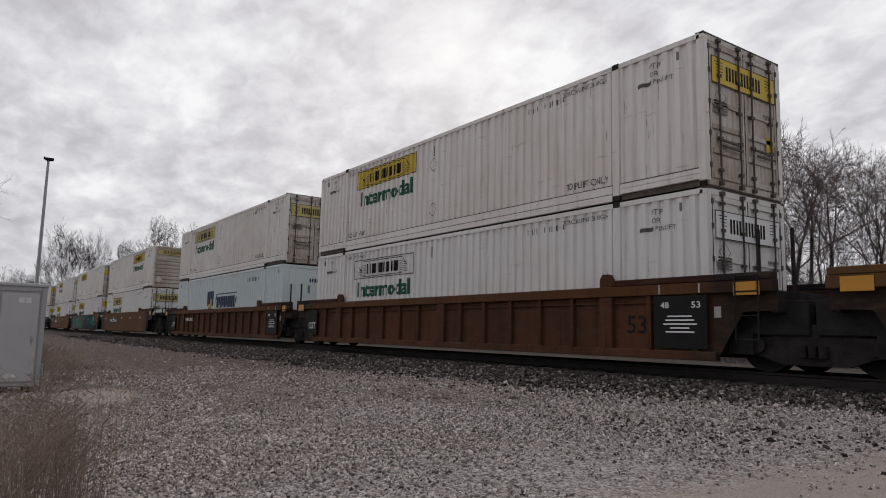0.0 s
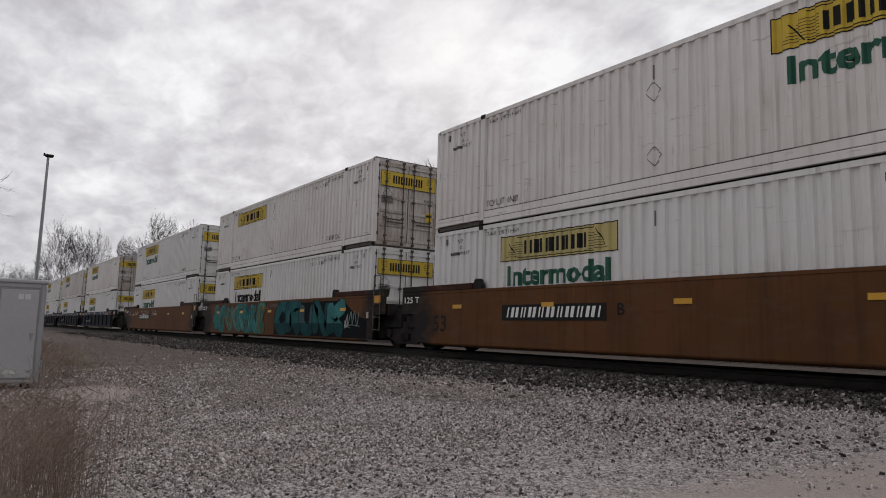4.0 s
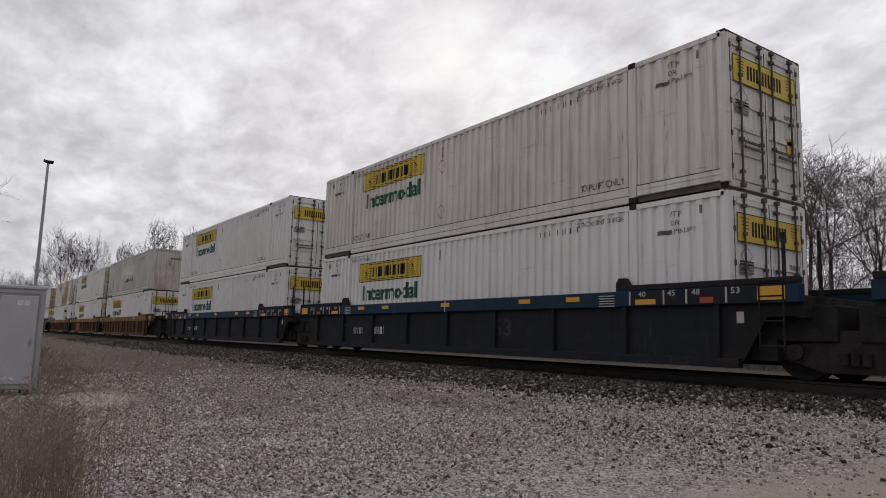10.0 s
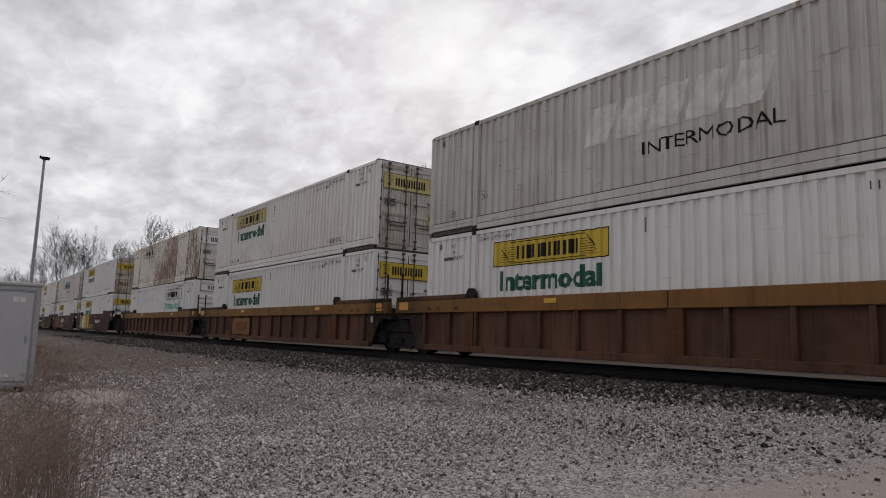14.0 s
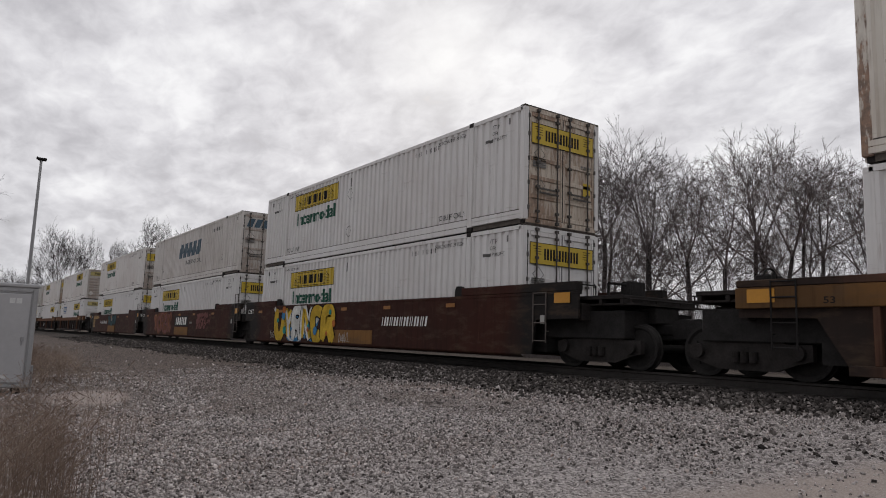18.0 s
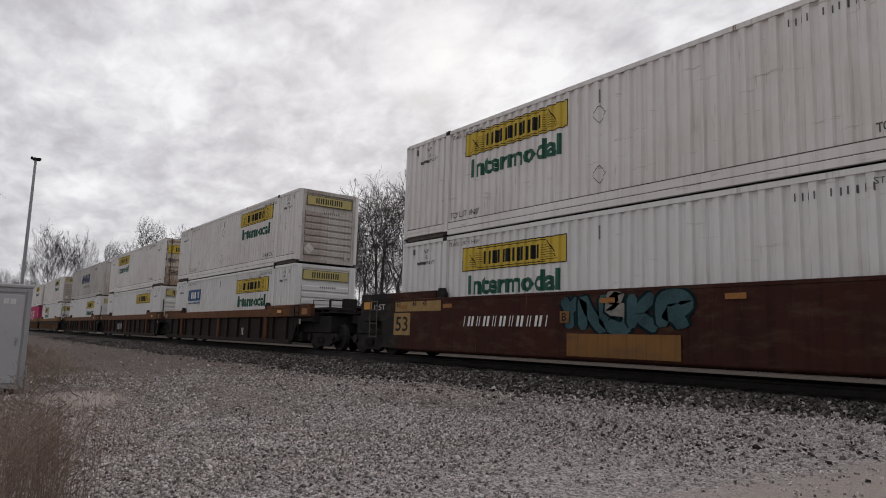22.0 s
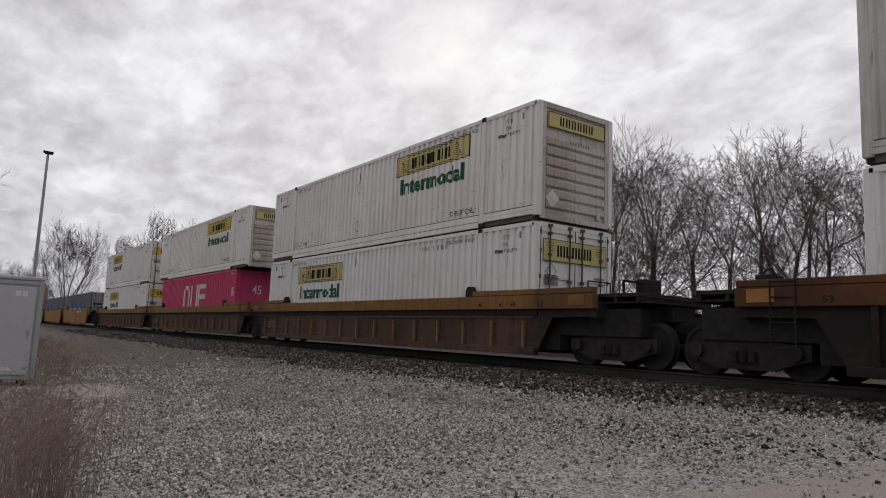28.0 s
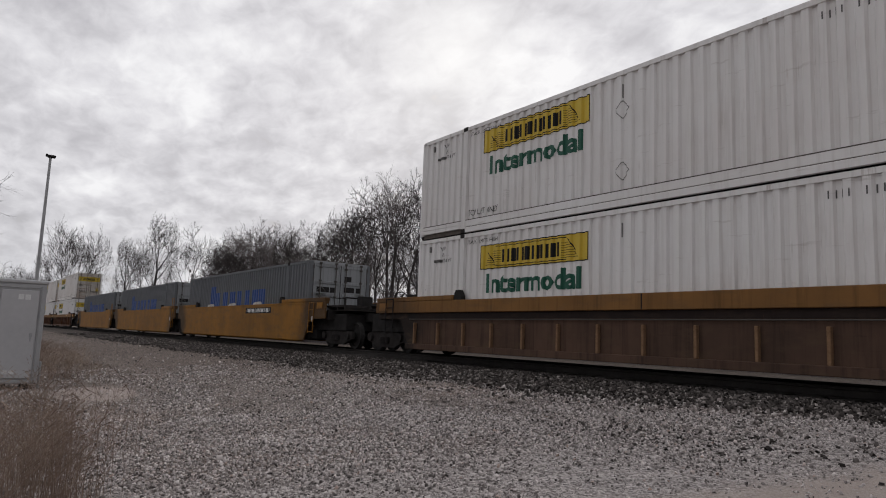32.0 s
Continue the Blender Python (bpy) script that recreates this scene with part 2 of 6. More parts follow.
plain("letter_grey", (0.40, 0.39, 0.37), 0.6, 0, 0.15, 4)
plain("letter_pink_white", (0.56, 0.52, 0.535), 0.55, 0, 0.08, 4)
plain("blue_letter", (0.022, 0.060, 0.21), 0.5)
plain("reflector", (0.56, 0.30, 0.03), 0.35, 0, 0.1)
plain("orange_plate", (0.50, 0.235, 0.03), 0.45, 0, 0.12)
plain("dull_orange", (0.27, 0.115, 0.028), 0.6, 0, 0.3)
plain("faint_grey", (0.045, 0.046, 0.048), 0.8, spec=0.05)
plain("tag_white", (0.38, 0.37, 0.35), 0.6, 0, 0.1)
plain("stake_ochre", (0.19, 0.115, 0.068), 0.8, 0, 0.4, 4, 0.05)
plain("board_ochre", (0.30, 0.195, 0.085), 0.7, 0, 0.3, 3, 0.05)
plain("figure_dim", (0.17, 0.165, 0.155), 0.7, 0, 0.3, 6, 0.05)
plain("rust_dark", (0.13, 0.030, 0.022), 0.7, spec=0.1)
plain("rust_mark", (0.30, 0.06, 0.035), 0.6)
plain("cabinet_paint", (0.42, 0.42, 0.43), 0.5, 0.0, 0.08, 1.2)
plain("cabinet_label", (0.60, 0.61, 0.60), 0.5)
plain("galvanised", (0.33, 0.335, 0.34), 0.55, 0.2, 0.15)
plain("debris_wood", (0.03, 0.026, 0.022), 0.9)
plain("bark", (0.048, 0.042, 0.041), 0.95, 0, 0.35, 2.0)
plain("twig", (0.125, 0.107, 0.106), 0.95, 0, 0.35, 1.0)
plain("twig_dark", (0.052, 0.045, 0.045), 0.95, 0, 0.35, 1.0)
plain("twig_reddish", (0.135, 0.108, 0.104), 0.95, 0, 0.35, 1.0)
plain("dry_grass", (0.31, 0.245, 0.195), 0.95, 0, 0.4, 5.0)
plain("dry_stem", (0.20, 0.145, 0.115), 0.95, 0, 0.4, 5.0)


def ground_material():
    m, nt, b = shader("gravel_ground", 0.98, 0, 0.05)
    v = coords(nt)
    a = noise_tex(nt, v, 0.22, 5, 0.6)
    c = noise_tex(nt, v, 2.3, 6, 0.65)
    pebbles = node(nt, "ShaderNodeTexVoronoi", Scale=55.0)
    link(nt, v, pebbles.inputs["Vector"])
    chips = node(nt, "ShaderNodeTexVoronoi", Scale=17.0)
    link(nt, v, chips.inputs["Vector"])
    grain = noise_tex(nt, v, 60.0, 4, 0.7)
    tone = nt.nodes.new("ShaderNodeSeparateColor")
    link(nt, pebbles.outputs["Color"], tone.inputs[0])
    tone2 = nt.nodes.new("ShaderNodeSeparateColor")
    link(nt, chips.outputs["Color"], tone2.inputs[0])
    f = math_node(nt, "ADD", math_node(nt, "MULTIPLY", tone.outputs[0], 0.50), math_node(nt, "MULTIPLY", tone2.outputs[0], 0.12))
    f = math_node(nt, "ADD", f, math_node(nt, "ADD", math_node(nt, "MULTIPLY", grain, 0.20), math_node(nt, "MULTIPLY", c, 0.20)))
    col = ramp(nt, f, [(0.30, (0.026, 0.023, 0.022)), (0.48, (0.095, 0.088, 0.084)), (0.66, (0.27, 0.256, 0.246)), (0.88, (0.54, 0.518, 0.50))])
    dry = mix(nt, math_node(nt, "MULTIPLY", ramp(nt, a, [(0.46, (0, 0, 0)), (0.66, (1, 1, 1))]), 0.30), col, (0.20, 0.155, 0.125))
    ruts = noise_tex(nt, mapping(nt, v, (0.10, 0.75, 1)), 1.0, 4, 0.6)
    patch = math_node(nt, "ADD", math_node(nt, "MULTIPLY", ruts, 0.6), math_node(nt, "MULTIPLY", noise_tex(nt, v, 0.8, 5, 0.6), 0.4))
    dry = mix(nt, 1.0, dry, ramp(nt, patch, [(0.36, (0.66, 0.63, 0.61)), (0.62, (1.12, 1.10, 1.09))]), "MULTIPLY")
    along = nt.nodes.new("ShaderNodeSeparateXYZ")
    link(nt, v, along.inputs[0])
    far_dirt = ramp(nt, math_node(nt, "MULTIPLY_ADD", math_node(nt, "ADD", along.outputs[0], math_node(nt, "MULTIPLY", patch, 9.0)), -0.05, -0.10), [(0.05, (0, 0, 0)), (0.6, (1, 1, 1))])
    dry = mix(nt, math_node(nt, "MULTIPLY", far_dirt, 0.85), dry, ramp(nt, f, [(0.30, (0.026, 0.022, 0.0195)), (0.50, (0.078, 0.066, 0.058)), (0.75, (0.17, 0.148, 0.132))]))
    # the packed vehicle lane close to the foot of the picture is finer and browner
    sx = nt.nodes.new("ShaderNodeSeparateXYZ")
    link(nt, v, sx.inputs[0])
    edge = math_node(nt, "ADD", sx.outputs[0], math_node(nt, "MULTIPLY", sx.outputs[1], -0.20))
    edge = math_node(nt, "ADD", edge, math_node(nt, "MULTIPLY", c, 1.0))
    lane = ramp(nt, math_node(nt, "ADD", edge, 3.85), [(0.0, (0, 0, 0)), (0.5, (1, 1, 1))])
    sand = ramp(nt, grain, [(0.3, (0.20, 0.178, 0.160)), (0.7, (0.30, 0.27, 0.245))])
    # packed grey fines beside the lane, and a sandy apron by the cabinet
    fines = ramp(nt, f, [(0.28, (0.09, 0.085, 0.081)), (0.48, (0.22, 0.21, 0.203)), (0.75, (0.35, 0.338, 0.327))])
    packed = ramp(nt, math_node(nt, "ADD", edge, 6.0), [(0.0, (0, 0, 0)), (0.9, (1, 1, 1))])
    floor = mix(nt, math_node(nt, "MULTIPLY", packed, 0.85), dry, fines)
    ex = math_node(nt, "POWER", math_node(nt, "ADD", sx.outputs[0], 13.4), 2.0)
    ey = math_node(nt, "POWER", math_node(nt, "ADD", sx.outputs[1], -2.1), 2.0)
    ring = math_node(nt, "ADD", math_node(nt, "MULTIPLY", ex, 0.20), math_node(nt, "ADD", math_node(nt, "MULTIPLY", ey, 1.1), math_node(nt, "MULTIPLY", c, 0.9)))
    apron = ramp(nt, ring, [(0.75, (1, 1, 1)), (1.0, (0, 0, 0))])
    floor = mix(nt, math_node(nt, "MULTIPLY", apron, 0.8), floor, ramp(nt, grain, [(0.3, (0.20, 0.175, 0.157)), (0.7, (0.30, 0.268, 0.245))]))
    floor = mix(nt, math_node(nt, "MULTIPLY", lane, 0.92), floor, sand)
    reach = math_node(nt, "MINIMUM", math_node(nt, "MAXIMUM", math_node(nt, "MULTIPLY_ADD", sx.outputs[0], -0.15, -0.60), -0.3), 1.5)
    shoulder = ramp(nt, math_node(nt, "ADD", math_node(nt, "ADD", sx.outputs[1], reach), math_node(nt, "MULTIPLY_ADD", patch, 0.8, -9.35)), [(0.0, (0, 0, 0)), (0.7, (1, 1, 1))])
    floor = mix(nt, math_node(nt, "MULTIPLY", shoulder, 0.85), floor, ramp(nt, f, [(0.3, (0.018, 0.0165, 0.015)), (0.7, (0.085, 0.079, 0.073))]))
    beyond = ramp(nt, math_node(nt, "MULTIPLY_ADD", sx.outputs[1], 0.25, -3.5), [(0.0, (0, 0, 0)), (1.0, (1, 1, 1))])
    litter = ramp(nt, c, [(0.35, (0.045, 0.039, 0.034)), (0.65, (0.090, 0.080, 0.070))])
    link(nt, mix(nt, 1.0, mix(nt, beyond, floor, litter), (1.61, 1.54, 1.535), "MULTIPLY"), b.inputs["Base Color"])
    h = math_node(nt, "ADD", math_node(nt, "MULTIPLY", pebbles.outputs["Distance"], -0.8), math_node(nt, "MULTIPLY", grain, 0.6))
    bump(nt, b, h, 0.8, 0.02)
    return m


def stone_material(name, stops):
    m, nt, b = shader(name, 0.98, 0, 0.05)
    g = nt.nodes.new("ShaderNodeNewGeometry")
    n = noise_tex(nt, coords(nt), 60.0, 3, 0.6)
    col = ramp(nt, g.outputs["Random Per Island"], stops)
    link(nt, mix(nt, 1.0, mix(nt, math_node(nt, "MULTIPLY", n, 0.30), col, (0.09, 0.085, 0.08)), (1.61, 1.54, 1.535), "MULTIPLY"), b.inputs["Base Color"])
    return m


ground_material()
stone_material("gravel_stone", [(0.0, (0.05, 0.046, 0.044)), (0.22, (0.17, 0.160, 0.153)), (0.55, (0.33, 0.315, 0.304)), (0.84, (0.42, 0.402, 0.390)), (0.96, (0.52, 0.50, 0.486)), (1.0, (0.30, 0.235, 0.20))])
# stones by the rail, coloured near-black for the shade of the train above
stone_material("oily_shade_stone", [(0.0, (0.010, 0.0095, 0.009)), (0.7, (0.034, 0.0315, 0.030)), (1.0, (0.095, 0.089, 0.084))])
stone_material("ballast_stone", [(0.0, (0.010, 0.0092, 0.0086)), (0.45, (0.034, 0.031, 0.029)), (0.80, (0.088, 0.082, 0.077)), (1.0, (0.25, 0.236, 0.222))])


SPRAY = dict(teal=(0.020, 0.090, 0.095), aqua=(0.045, 0.165, 0.165), deep_teal=(0.006, 0.017, 0.019), dim_teal=(0.012, 0.050, 0.056), pale=(0.20, 0.26, 0.25), olive=(0.115, 0.095, 0.035), sea=(0.035, 0.155, 0.135),
             white=(0.56, 0.56, 0.53), blue=(0.055, 0.19, 0.36), yellow=(0.50, 0.33, 0.04), green=(0.03, 0.23, 0.21), black=(0.007, 0.008, 0.010), orange=(0.36, 0.12, 0.035),
             brown=(0.125, 0.055, 0.034), tan=(0.16, 0.072, 0.042), slate=(0.042, 0.080, 0.090), grey=(0.20, 0.185, 0.17), rose=(0.17, 0.075, 0.07))
for key, colour in SPRAY.items():
    plain("spray_" + key, colour, 0.75, 0, 0.45, 2.2, 0.06)

# ---------------------------------------------------------------- mesh helpers


def box(bm, x0, x1, y0, y1, z0, z1, bev=0.0):
    vs = [bm.verts.new((x, y, z)) for x in (x0, x1) for y in (y0, y1) for z in (z0, z1)]
    for f in ((0, 1, 3, 2), (4, 6, 7, 5), (0, 4, 5, 1), (2, 3, 7, 6), (0, 2, 6, 4), (1, 5, 7, 3)):
        bm.faces.new([vs[i] for i in f])
    if bev:
        es = list({e for v in vs for e in v.link_edges})
        bmesh.ops.bevel(bm, geom=es, offset=bev, segments=1, affect="EDGES")


def prism(bm, outline, y0, y1):
    """A slab with the given x, z outline between two y planes."""
    a = [bm.verts.new((x, y0, z)) for x, z in outline]
    b = [bm.verts.new((x, y1, z)) for x, z in outline]
    n = len(outline)
    bm.faces.new(a)
    bm.faces.new(b[::-1])
    for i in range(n):
        j = (i + 1) % n
        bm.faces.new((a[i], b[i], b[j], a[j]))


def rod(bm, p, q, r, sides=8, r2=None):
    p, q = Vector(p), Vector(q)
    r2 = r if r2 is None else r2
    turn = (q - p).to_track_quat("Z", "Y")
    rings = []
    for c, rad in ((p, r), (q, r2)):
        rings.append([bm.verts.new(c + turn @ Vector((rad * math.cos(2 * math.pi * i / sides), rad * math.sin(2 * math.pi * i / sides), 0))) for i in range(sides)])
    for i in range(sides):
        j = (i + 1) % sides
        bm.faces.new((rings[0][i], rings[0][j], rings[1][j], rings[1][i]))
    bm.faces.new(rings[0][::-1])
    bm.faces.new(rings[1])


def mesh_of(name, bm, smooth=False):
    bmesh.ops.recalc_face_normals(bm, faces=bm.faces[:])
    me = bpy.data.meshes.new(name)
    bm.to_mesh(me)
    bm.free()
    if smooth:
        for p in me.polygons:
            p.use_smooth = True
    me.materials.append(None)
    return me


CACHE = {}


def shared(key, make, smooth=False):
    """One mesh for all alike pieces."""
    if key not in CACHE:
        bm = bmesh.new()
        make(bm)
        CACHE[key] = mesh_of(key.split("/")[0], bm, smooth)
    return CACHE[key]


def part(name, mesh, material, parent, label="", at=None):
    """Links a mesh (or bmesh) as one object under a thing or a part."""
    if isinstance(mesh, bmesh.types.BMesh):
        mesh = mesh_of(name, mesh)
    ob = new(name, mesh)
    if not mesh.materials:
        mesh.materials.append(None)
    ob.material_slots[0].link = "OBJECT"
    ob.material_slots[0].material = MATS[material]
    ob.parent = parent
    if at is not None:
        ob.matrix_basis = at
    if name in ("number_block", "stencil", "placard_mark", "small_print", "data_plate", "bottom_mark", "warning_mark", "name_block", "banner_outline"):
        tagged(ob, label, kind="stuff")
    elif label:
        tagged(ob, label)
    return ob


def root(name, label, category, group="", at=None, kind=""):
    ob = new(name)
    ob.empty_display_size = 0.2
    if at is not None:
        ob.matrix_basis = at
    return tagged(ob, label, category, group, kind)


# ---------------------------------------------------------------- the ground
TRACK_Y = 12.060


def ground_height(x, y):
    if y < 1.0:
        z = -0.75
    elif y < 9.0:
        z = -0.75 + (y - 1.0) / 8.0 * 0.44
    elif y < 10.4:
        z = -0.31 + (y - 9.0) / 1.4 * 0.11
    elif y < 13.7:
        z = -0.20
    elif y < 15.2:
        z = -0.20 - (y - 13.7) / 1.5 * 0.20
    else:
        z = -0.40
    if y < 10 or y > 15:
        z += 0.05 * noise.noise((x * 0.25, y * 0.25, 3.0)) + 0.02 * noise.noise((x * 1.1, y * 1.1, 8.0))
    return z


def build_ground():
    def axis(marks):
        vals = []
        for a, b, step in marks:
            n = max(1, round((b - a) / step))
            vals += [a + (b - a) * i / n for i in range(n)]
        return vals + [marks[-1][1]]
    xs = axis([(-3000, -600, 600), (-600, -120, 40), (-120, -30, 3), (-30, 6, 0.4), (6, 60, 6), (60, 600, 90), (600, 3000, 600)])
    ys = axis([(-3000, -300, 540), (-300, -20, 40), (-20, 0, 2), (0, 16, 0.25), (16, 60, 4), (60, 600, 90), (600, 3000, 600)])
    verts = [(x, y, ground_height(x, y)) for x in xs for y in ys]
    n = len(ys)
    faces = [(i * n + j, (i + 1) * n + j, (i + 1) * n + j + 1, i * n + j + 1) for i in range(len(xs) - 1) for j in range(n - 1)]
    me = bpy.data.meshes.new("ground")
    me.from_pydata(verts, [], faces)
    for p in me.polygons:
        p.use_smooth = True
    me.materials.append(MATS["gravel_ground"])
    tagged(new("ground", me), "grey crushed-stone yard sloping up to the railway", "ground", kind="structure")


build_ground()


def stones(name, label, material, spots, kind="stuff"):
    """spots: x, y, size rows. Each stone is a knocked-about block of its own."""
    rng = np.random.default_rng(11)
    spots = np.asarray(spots)
    n = len(spots)
    cube = np.array([(x, y, z) for x in (-1, 1) for y in (-1, 1) for z in (-1, 1)], float)
    faces = np.array([(0, 1, 3, 2), (4, 6, 7, 5), (0, 4, 5, 1), (2, 3, 7, 6), (1, 5, 7, 3)])
    v = cube[None] * (0.5 + rng.uniform(-0.17, 0.17, (n, 8, 3)))
    v *= rng.uniform(0.6, 1.0, (n, 1, 3)) * np.array([1.15, 0.95, 0.58])
    e = rng.uniform(0, 2 * math.pi, (n, 3)) * np.array([0.30, 0.30, 1.0])
    for ax in range(3):
        c, s = np.cos(e[:, ax])[:, None], np.sin(e[:, ax])[:, None]
        i, j = [(1, 2), (0, 2), (0, 1)][ax]
        a, b = v[:, :, i].copy(), v[:, :, j].copy()
        v[:, :, i], v[:, :, j] = a * c - b * s, a * s + b * c
    z = np.array([ground_height(a, b) for a, b, _ in spots])
    v *= spots[:, 2][:, None, None]
    v += np.stack([spots[:, 0], spots[:, 1], z + spots[:, 2] * 0.20], 1)[:, None, :]
    f = (faces[None] + 8 * np.arange(n)[:, None, None]).reshape(-1)
    me = bpy.data.meshes.new(name)
    me.vertices.add(8 * n)
    me.vertices.foreach_set("co", v.reshape(-1))
    me.loops.add(len(f))
    me.loops.foreach_set("vertex_index", f.astype(np.int32))
    me.polygons.add(5 * n)
    me.polygons.foreach_set("loop_start", np.arange(0, len(f), 4, dtype=np.int32))
    me.update(calc_edges=True)
    me.materials.append(MATS[material])
    return tagged(new(name, me), label, "gravel", kind=kind)


def scatter():
    rng = np.random.default_rng(4)

    def fan(n, r0, r1, smin, smax, az0=16, az1=92):
        r = np.sqrt(rng.uniform(r0 * r0, r1 * r1, n))
        az = np.radians(rng.uniform(az0, az1, n))
        x, y = -r * np.sin(az), r * np.cos(az)
        s = smin + (smax - smin) * rng.random(n) ** 2.2
        keep = y < 9.5
        # the trodden lane and the sandy apron keep few loose stones
        lane = (x - 0.20 * y) > -4.3 + rng.normal(0, 0.35, n)
        packed = (x - 0.20 * y) > -5.9 + rng.normal(0, 0.5, n)
        keep &= ~packed | (rng.random(n) < 0.40)
        apron = (x + 13.6) ** 2 / 5 + (y - 2.3) ** 2 / 0.8 < rng.uniform(0.5, 1.4, n)
        drift = np.sin(x * 0.8 + 1.3 * np.sin(y * 1.7)) + np.sin(y * 2.6 + 0.7 * np.sin(x * 0.6)) + 0.6 * np.sin(x * 2.1 - y * 3.1)
        keep &= rng.random(n) < np.clip(0.72 + 0.30 * drift, 0.30, 1.0)
        keep &= rng.random(n) < np.clip(1.35 + x / 24, 0.10, 1.0)
        keep &= (~lane | (rng.random(n) < 0.12)) & (~apron | (rng.random(n) < 0.10))
        return np.stack([x, y, s], 1)[keep]
    spots = np.concatenate([fan(95000, 3.5, 10, 0.012, 0.034), fan(56000, 10, 20, 0.017, 0.044), fan(7000, 20, 48, 0.03, 0.07), fan(40, 5, 20, 0.04, 0.075)])
    stones("gravel", "loose grey limestone gravel scattered over the yard", "gravel_stone", spots)
    n = 60000
    x = -70 * rng.random(n) ** 1.5 + 3
    y = 10.75 - 4.3 * rng.random(n) ** 1.35
    wave = 0.25 * np.sin(x * 0.9) + 0.15 * np.sin(x * 2.3 + 1)
    spill = rng.normal(0, 1, (420, 2)) * np.array([0.95, 0.34]) + np.array([-4.9, 6.3])
    spill[:, 1] += (spill[:, 0] + 4.9) * 0.35
    spill = np.concatenate([spill, rng.normal(0, 1, (700, 2)) * np.array([2.6, 0.40]) + np.array([-9.0, 8.2]), rng.normal(0, 1, (700, 2)) * np.array([2.0, 0.35]) + np.array([-16.0, 7.6])])
    near = rng.random(n) < np.clip((y - 8.72 - np.clip((x + 4) * 0.15, -1.5, 0.3) - 0.6 * wave) / 0.7, 0.02, 1)
    s = rng.uniform(0.030, 0.074, n)
    # stones nearest the rail take the colour with the train's shade in it
    shaded = y + rng.normal(0, 0.12, n) > 10.15
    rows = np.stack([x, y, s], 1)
    stones("ballast", "coarse grey railway ballast along the track shoulder", "ballast_stone", np.concatenate([rows[near & ~shaded], np.column_stack([spill, rng.uniform(0.016, 0.04, len(spill))])]))
    stones("oily_shade_ballast", "oily ballast stones beside the rail, darkened for the train's shade", "oily_shade_stone", rows[near & shaded] * np.array([1, 1, 0.8]))


scatter()


# ---------------------------------------------------------------- the track
def build_track():
    def profile(bm):
        half = [(0.036, 0.0), (0.038, -0.035), (0.009, -0.05), (0.009, -0.145), (0.07, -0.165), (0.07, -0.19)]
        ring = half + [(-a, b) for a, b in half[::-1]]
        ends = [[bm.verts.new((x, a, b)) for a, b in ring] for x in (-700, 300)]
        n = len(ring)
        for i in range(n):
            j = (i + 1) % n
            bm.faces.new((ends[0][i], ends[0][j], ends[1][j], ends[1][i]))
    track = root("railway_track", "dark steel rails on timber sleepers in ballast", "railway track", kind="structure")
    # the bed's colour holds the shade beneath the train
    part("track_bed", shared("track_bed", lambda bm: prism(bm, [(-400, -0.45), (200, -0.45), (200, -0.185), (-400, -0.185)], -1.42, 1.42)), "oily_shade_ballast", track, "oily ballast between the rails, darkened for the train's shade", at=pose(0, TRACK_Y, 0))
    for y in (-0.7525, 0.7525):
        part("rail", shared("rail", profile), "rail_steel", track, at=pose(0, TRACK_Y + y, 0))
    tie = shared("sleeper", lambda bm: box(bm, -0.115, 0.115, -1.3, 1.3, -0.40, -0.165, 0.012))
    for i in range(150):
        part("sleeper", tie, "tie_wood", track, at=pose(3 - i * 0.53, TRACK_Y, 0.0))


build_track()
# ---------------------------------------------------------------- containers
LONG, WIDE, HIGH = 16.154, 2.591, 2.896
NEAR = -WIDE / 2
PITCH, CREST, SLOPE, DEPTH = 0.275, 0.118, 0.034, 0.048
POST = 2.07  # lifting posts from either end


def crimp(x, half):
    """How far the side sheet lies behind its outer plane at x."""
    if abs(x) > half - 0.16:
        return 0.0
    if abs(abs(x) - (half - POST)) < 0.13:
        return 0.0 if abs(abs(x) - (half - POST)) < 0.10 else 0.022
    u = (x + 50 * PITCH) % PITCH
    if u < CREST:
        return 0.0
    if u < CREST + SLOPE:
        return DEPTH * (u - CREST) / SLOPE
    if u < PITCH - SLOPE:
        return DEPTH
    return DEPTH * (PITCH - u) / SLOPE


def breaks(a, b):
    out = []
    k = math.floor((a + 50 * PITCH) / PITCH) - 1
    while True:
        base = k * PITCH - 50 * PITCH
        for off in (0, CREST, CREST + SLOPE, PITCH - SLOPE):
            x = base + off
            if a < x < b:
                out.append(x)
        if base > b:
            return out
        k += 1


def side_sheet(bm, half, z0, z1):
    xs = sorted(set([-half + 0.1, half - 0.1] + breaks(-half + 0.1, half - 0.1) + [s * (half - POST) + d for s in (-1, 1) for d in (-0.131, -0.129, -0.101, -0.099, 0.099, 0.101, 0.129, 0.131)] + [s * (half - 0.16) + d for s in (-1, 1) for d in (-0.001, 0.001)]))
    rows = [[bm.verts.new((x, NEAR + 0.012 + crimp(x, half), z)) for z in (z0, z1)] for x in xs]
    for a, b in zip(rows, rows[1:]):
        bm.faces.new((a[0], b[0], b[1], a[1]))
    # caps close the crimps under the rail
    back = [[bm.verts.new((x, NEAR + 0.09, z)) for z in (z0, z1)] for x in (xs[0], xs[-1])]
    bm.faces.new((back[0][0], back[0][1], back[1][1], back[1][0]))


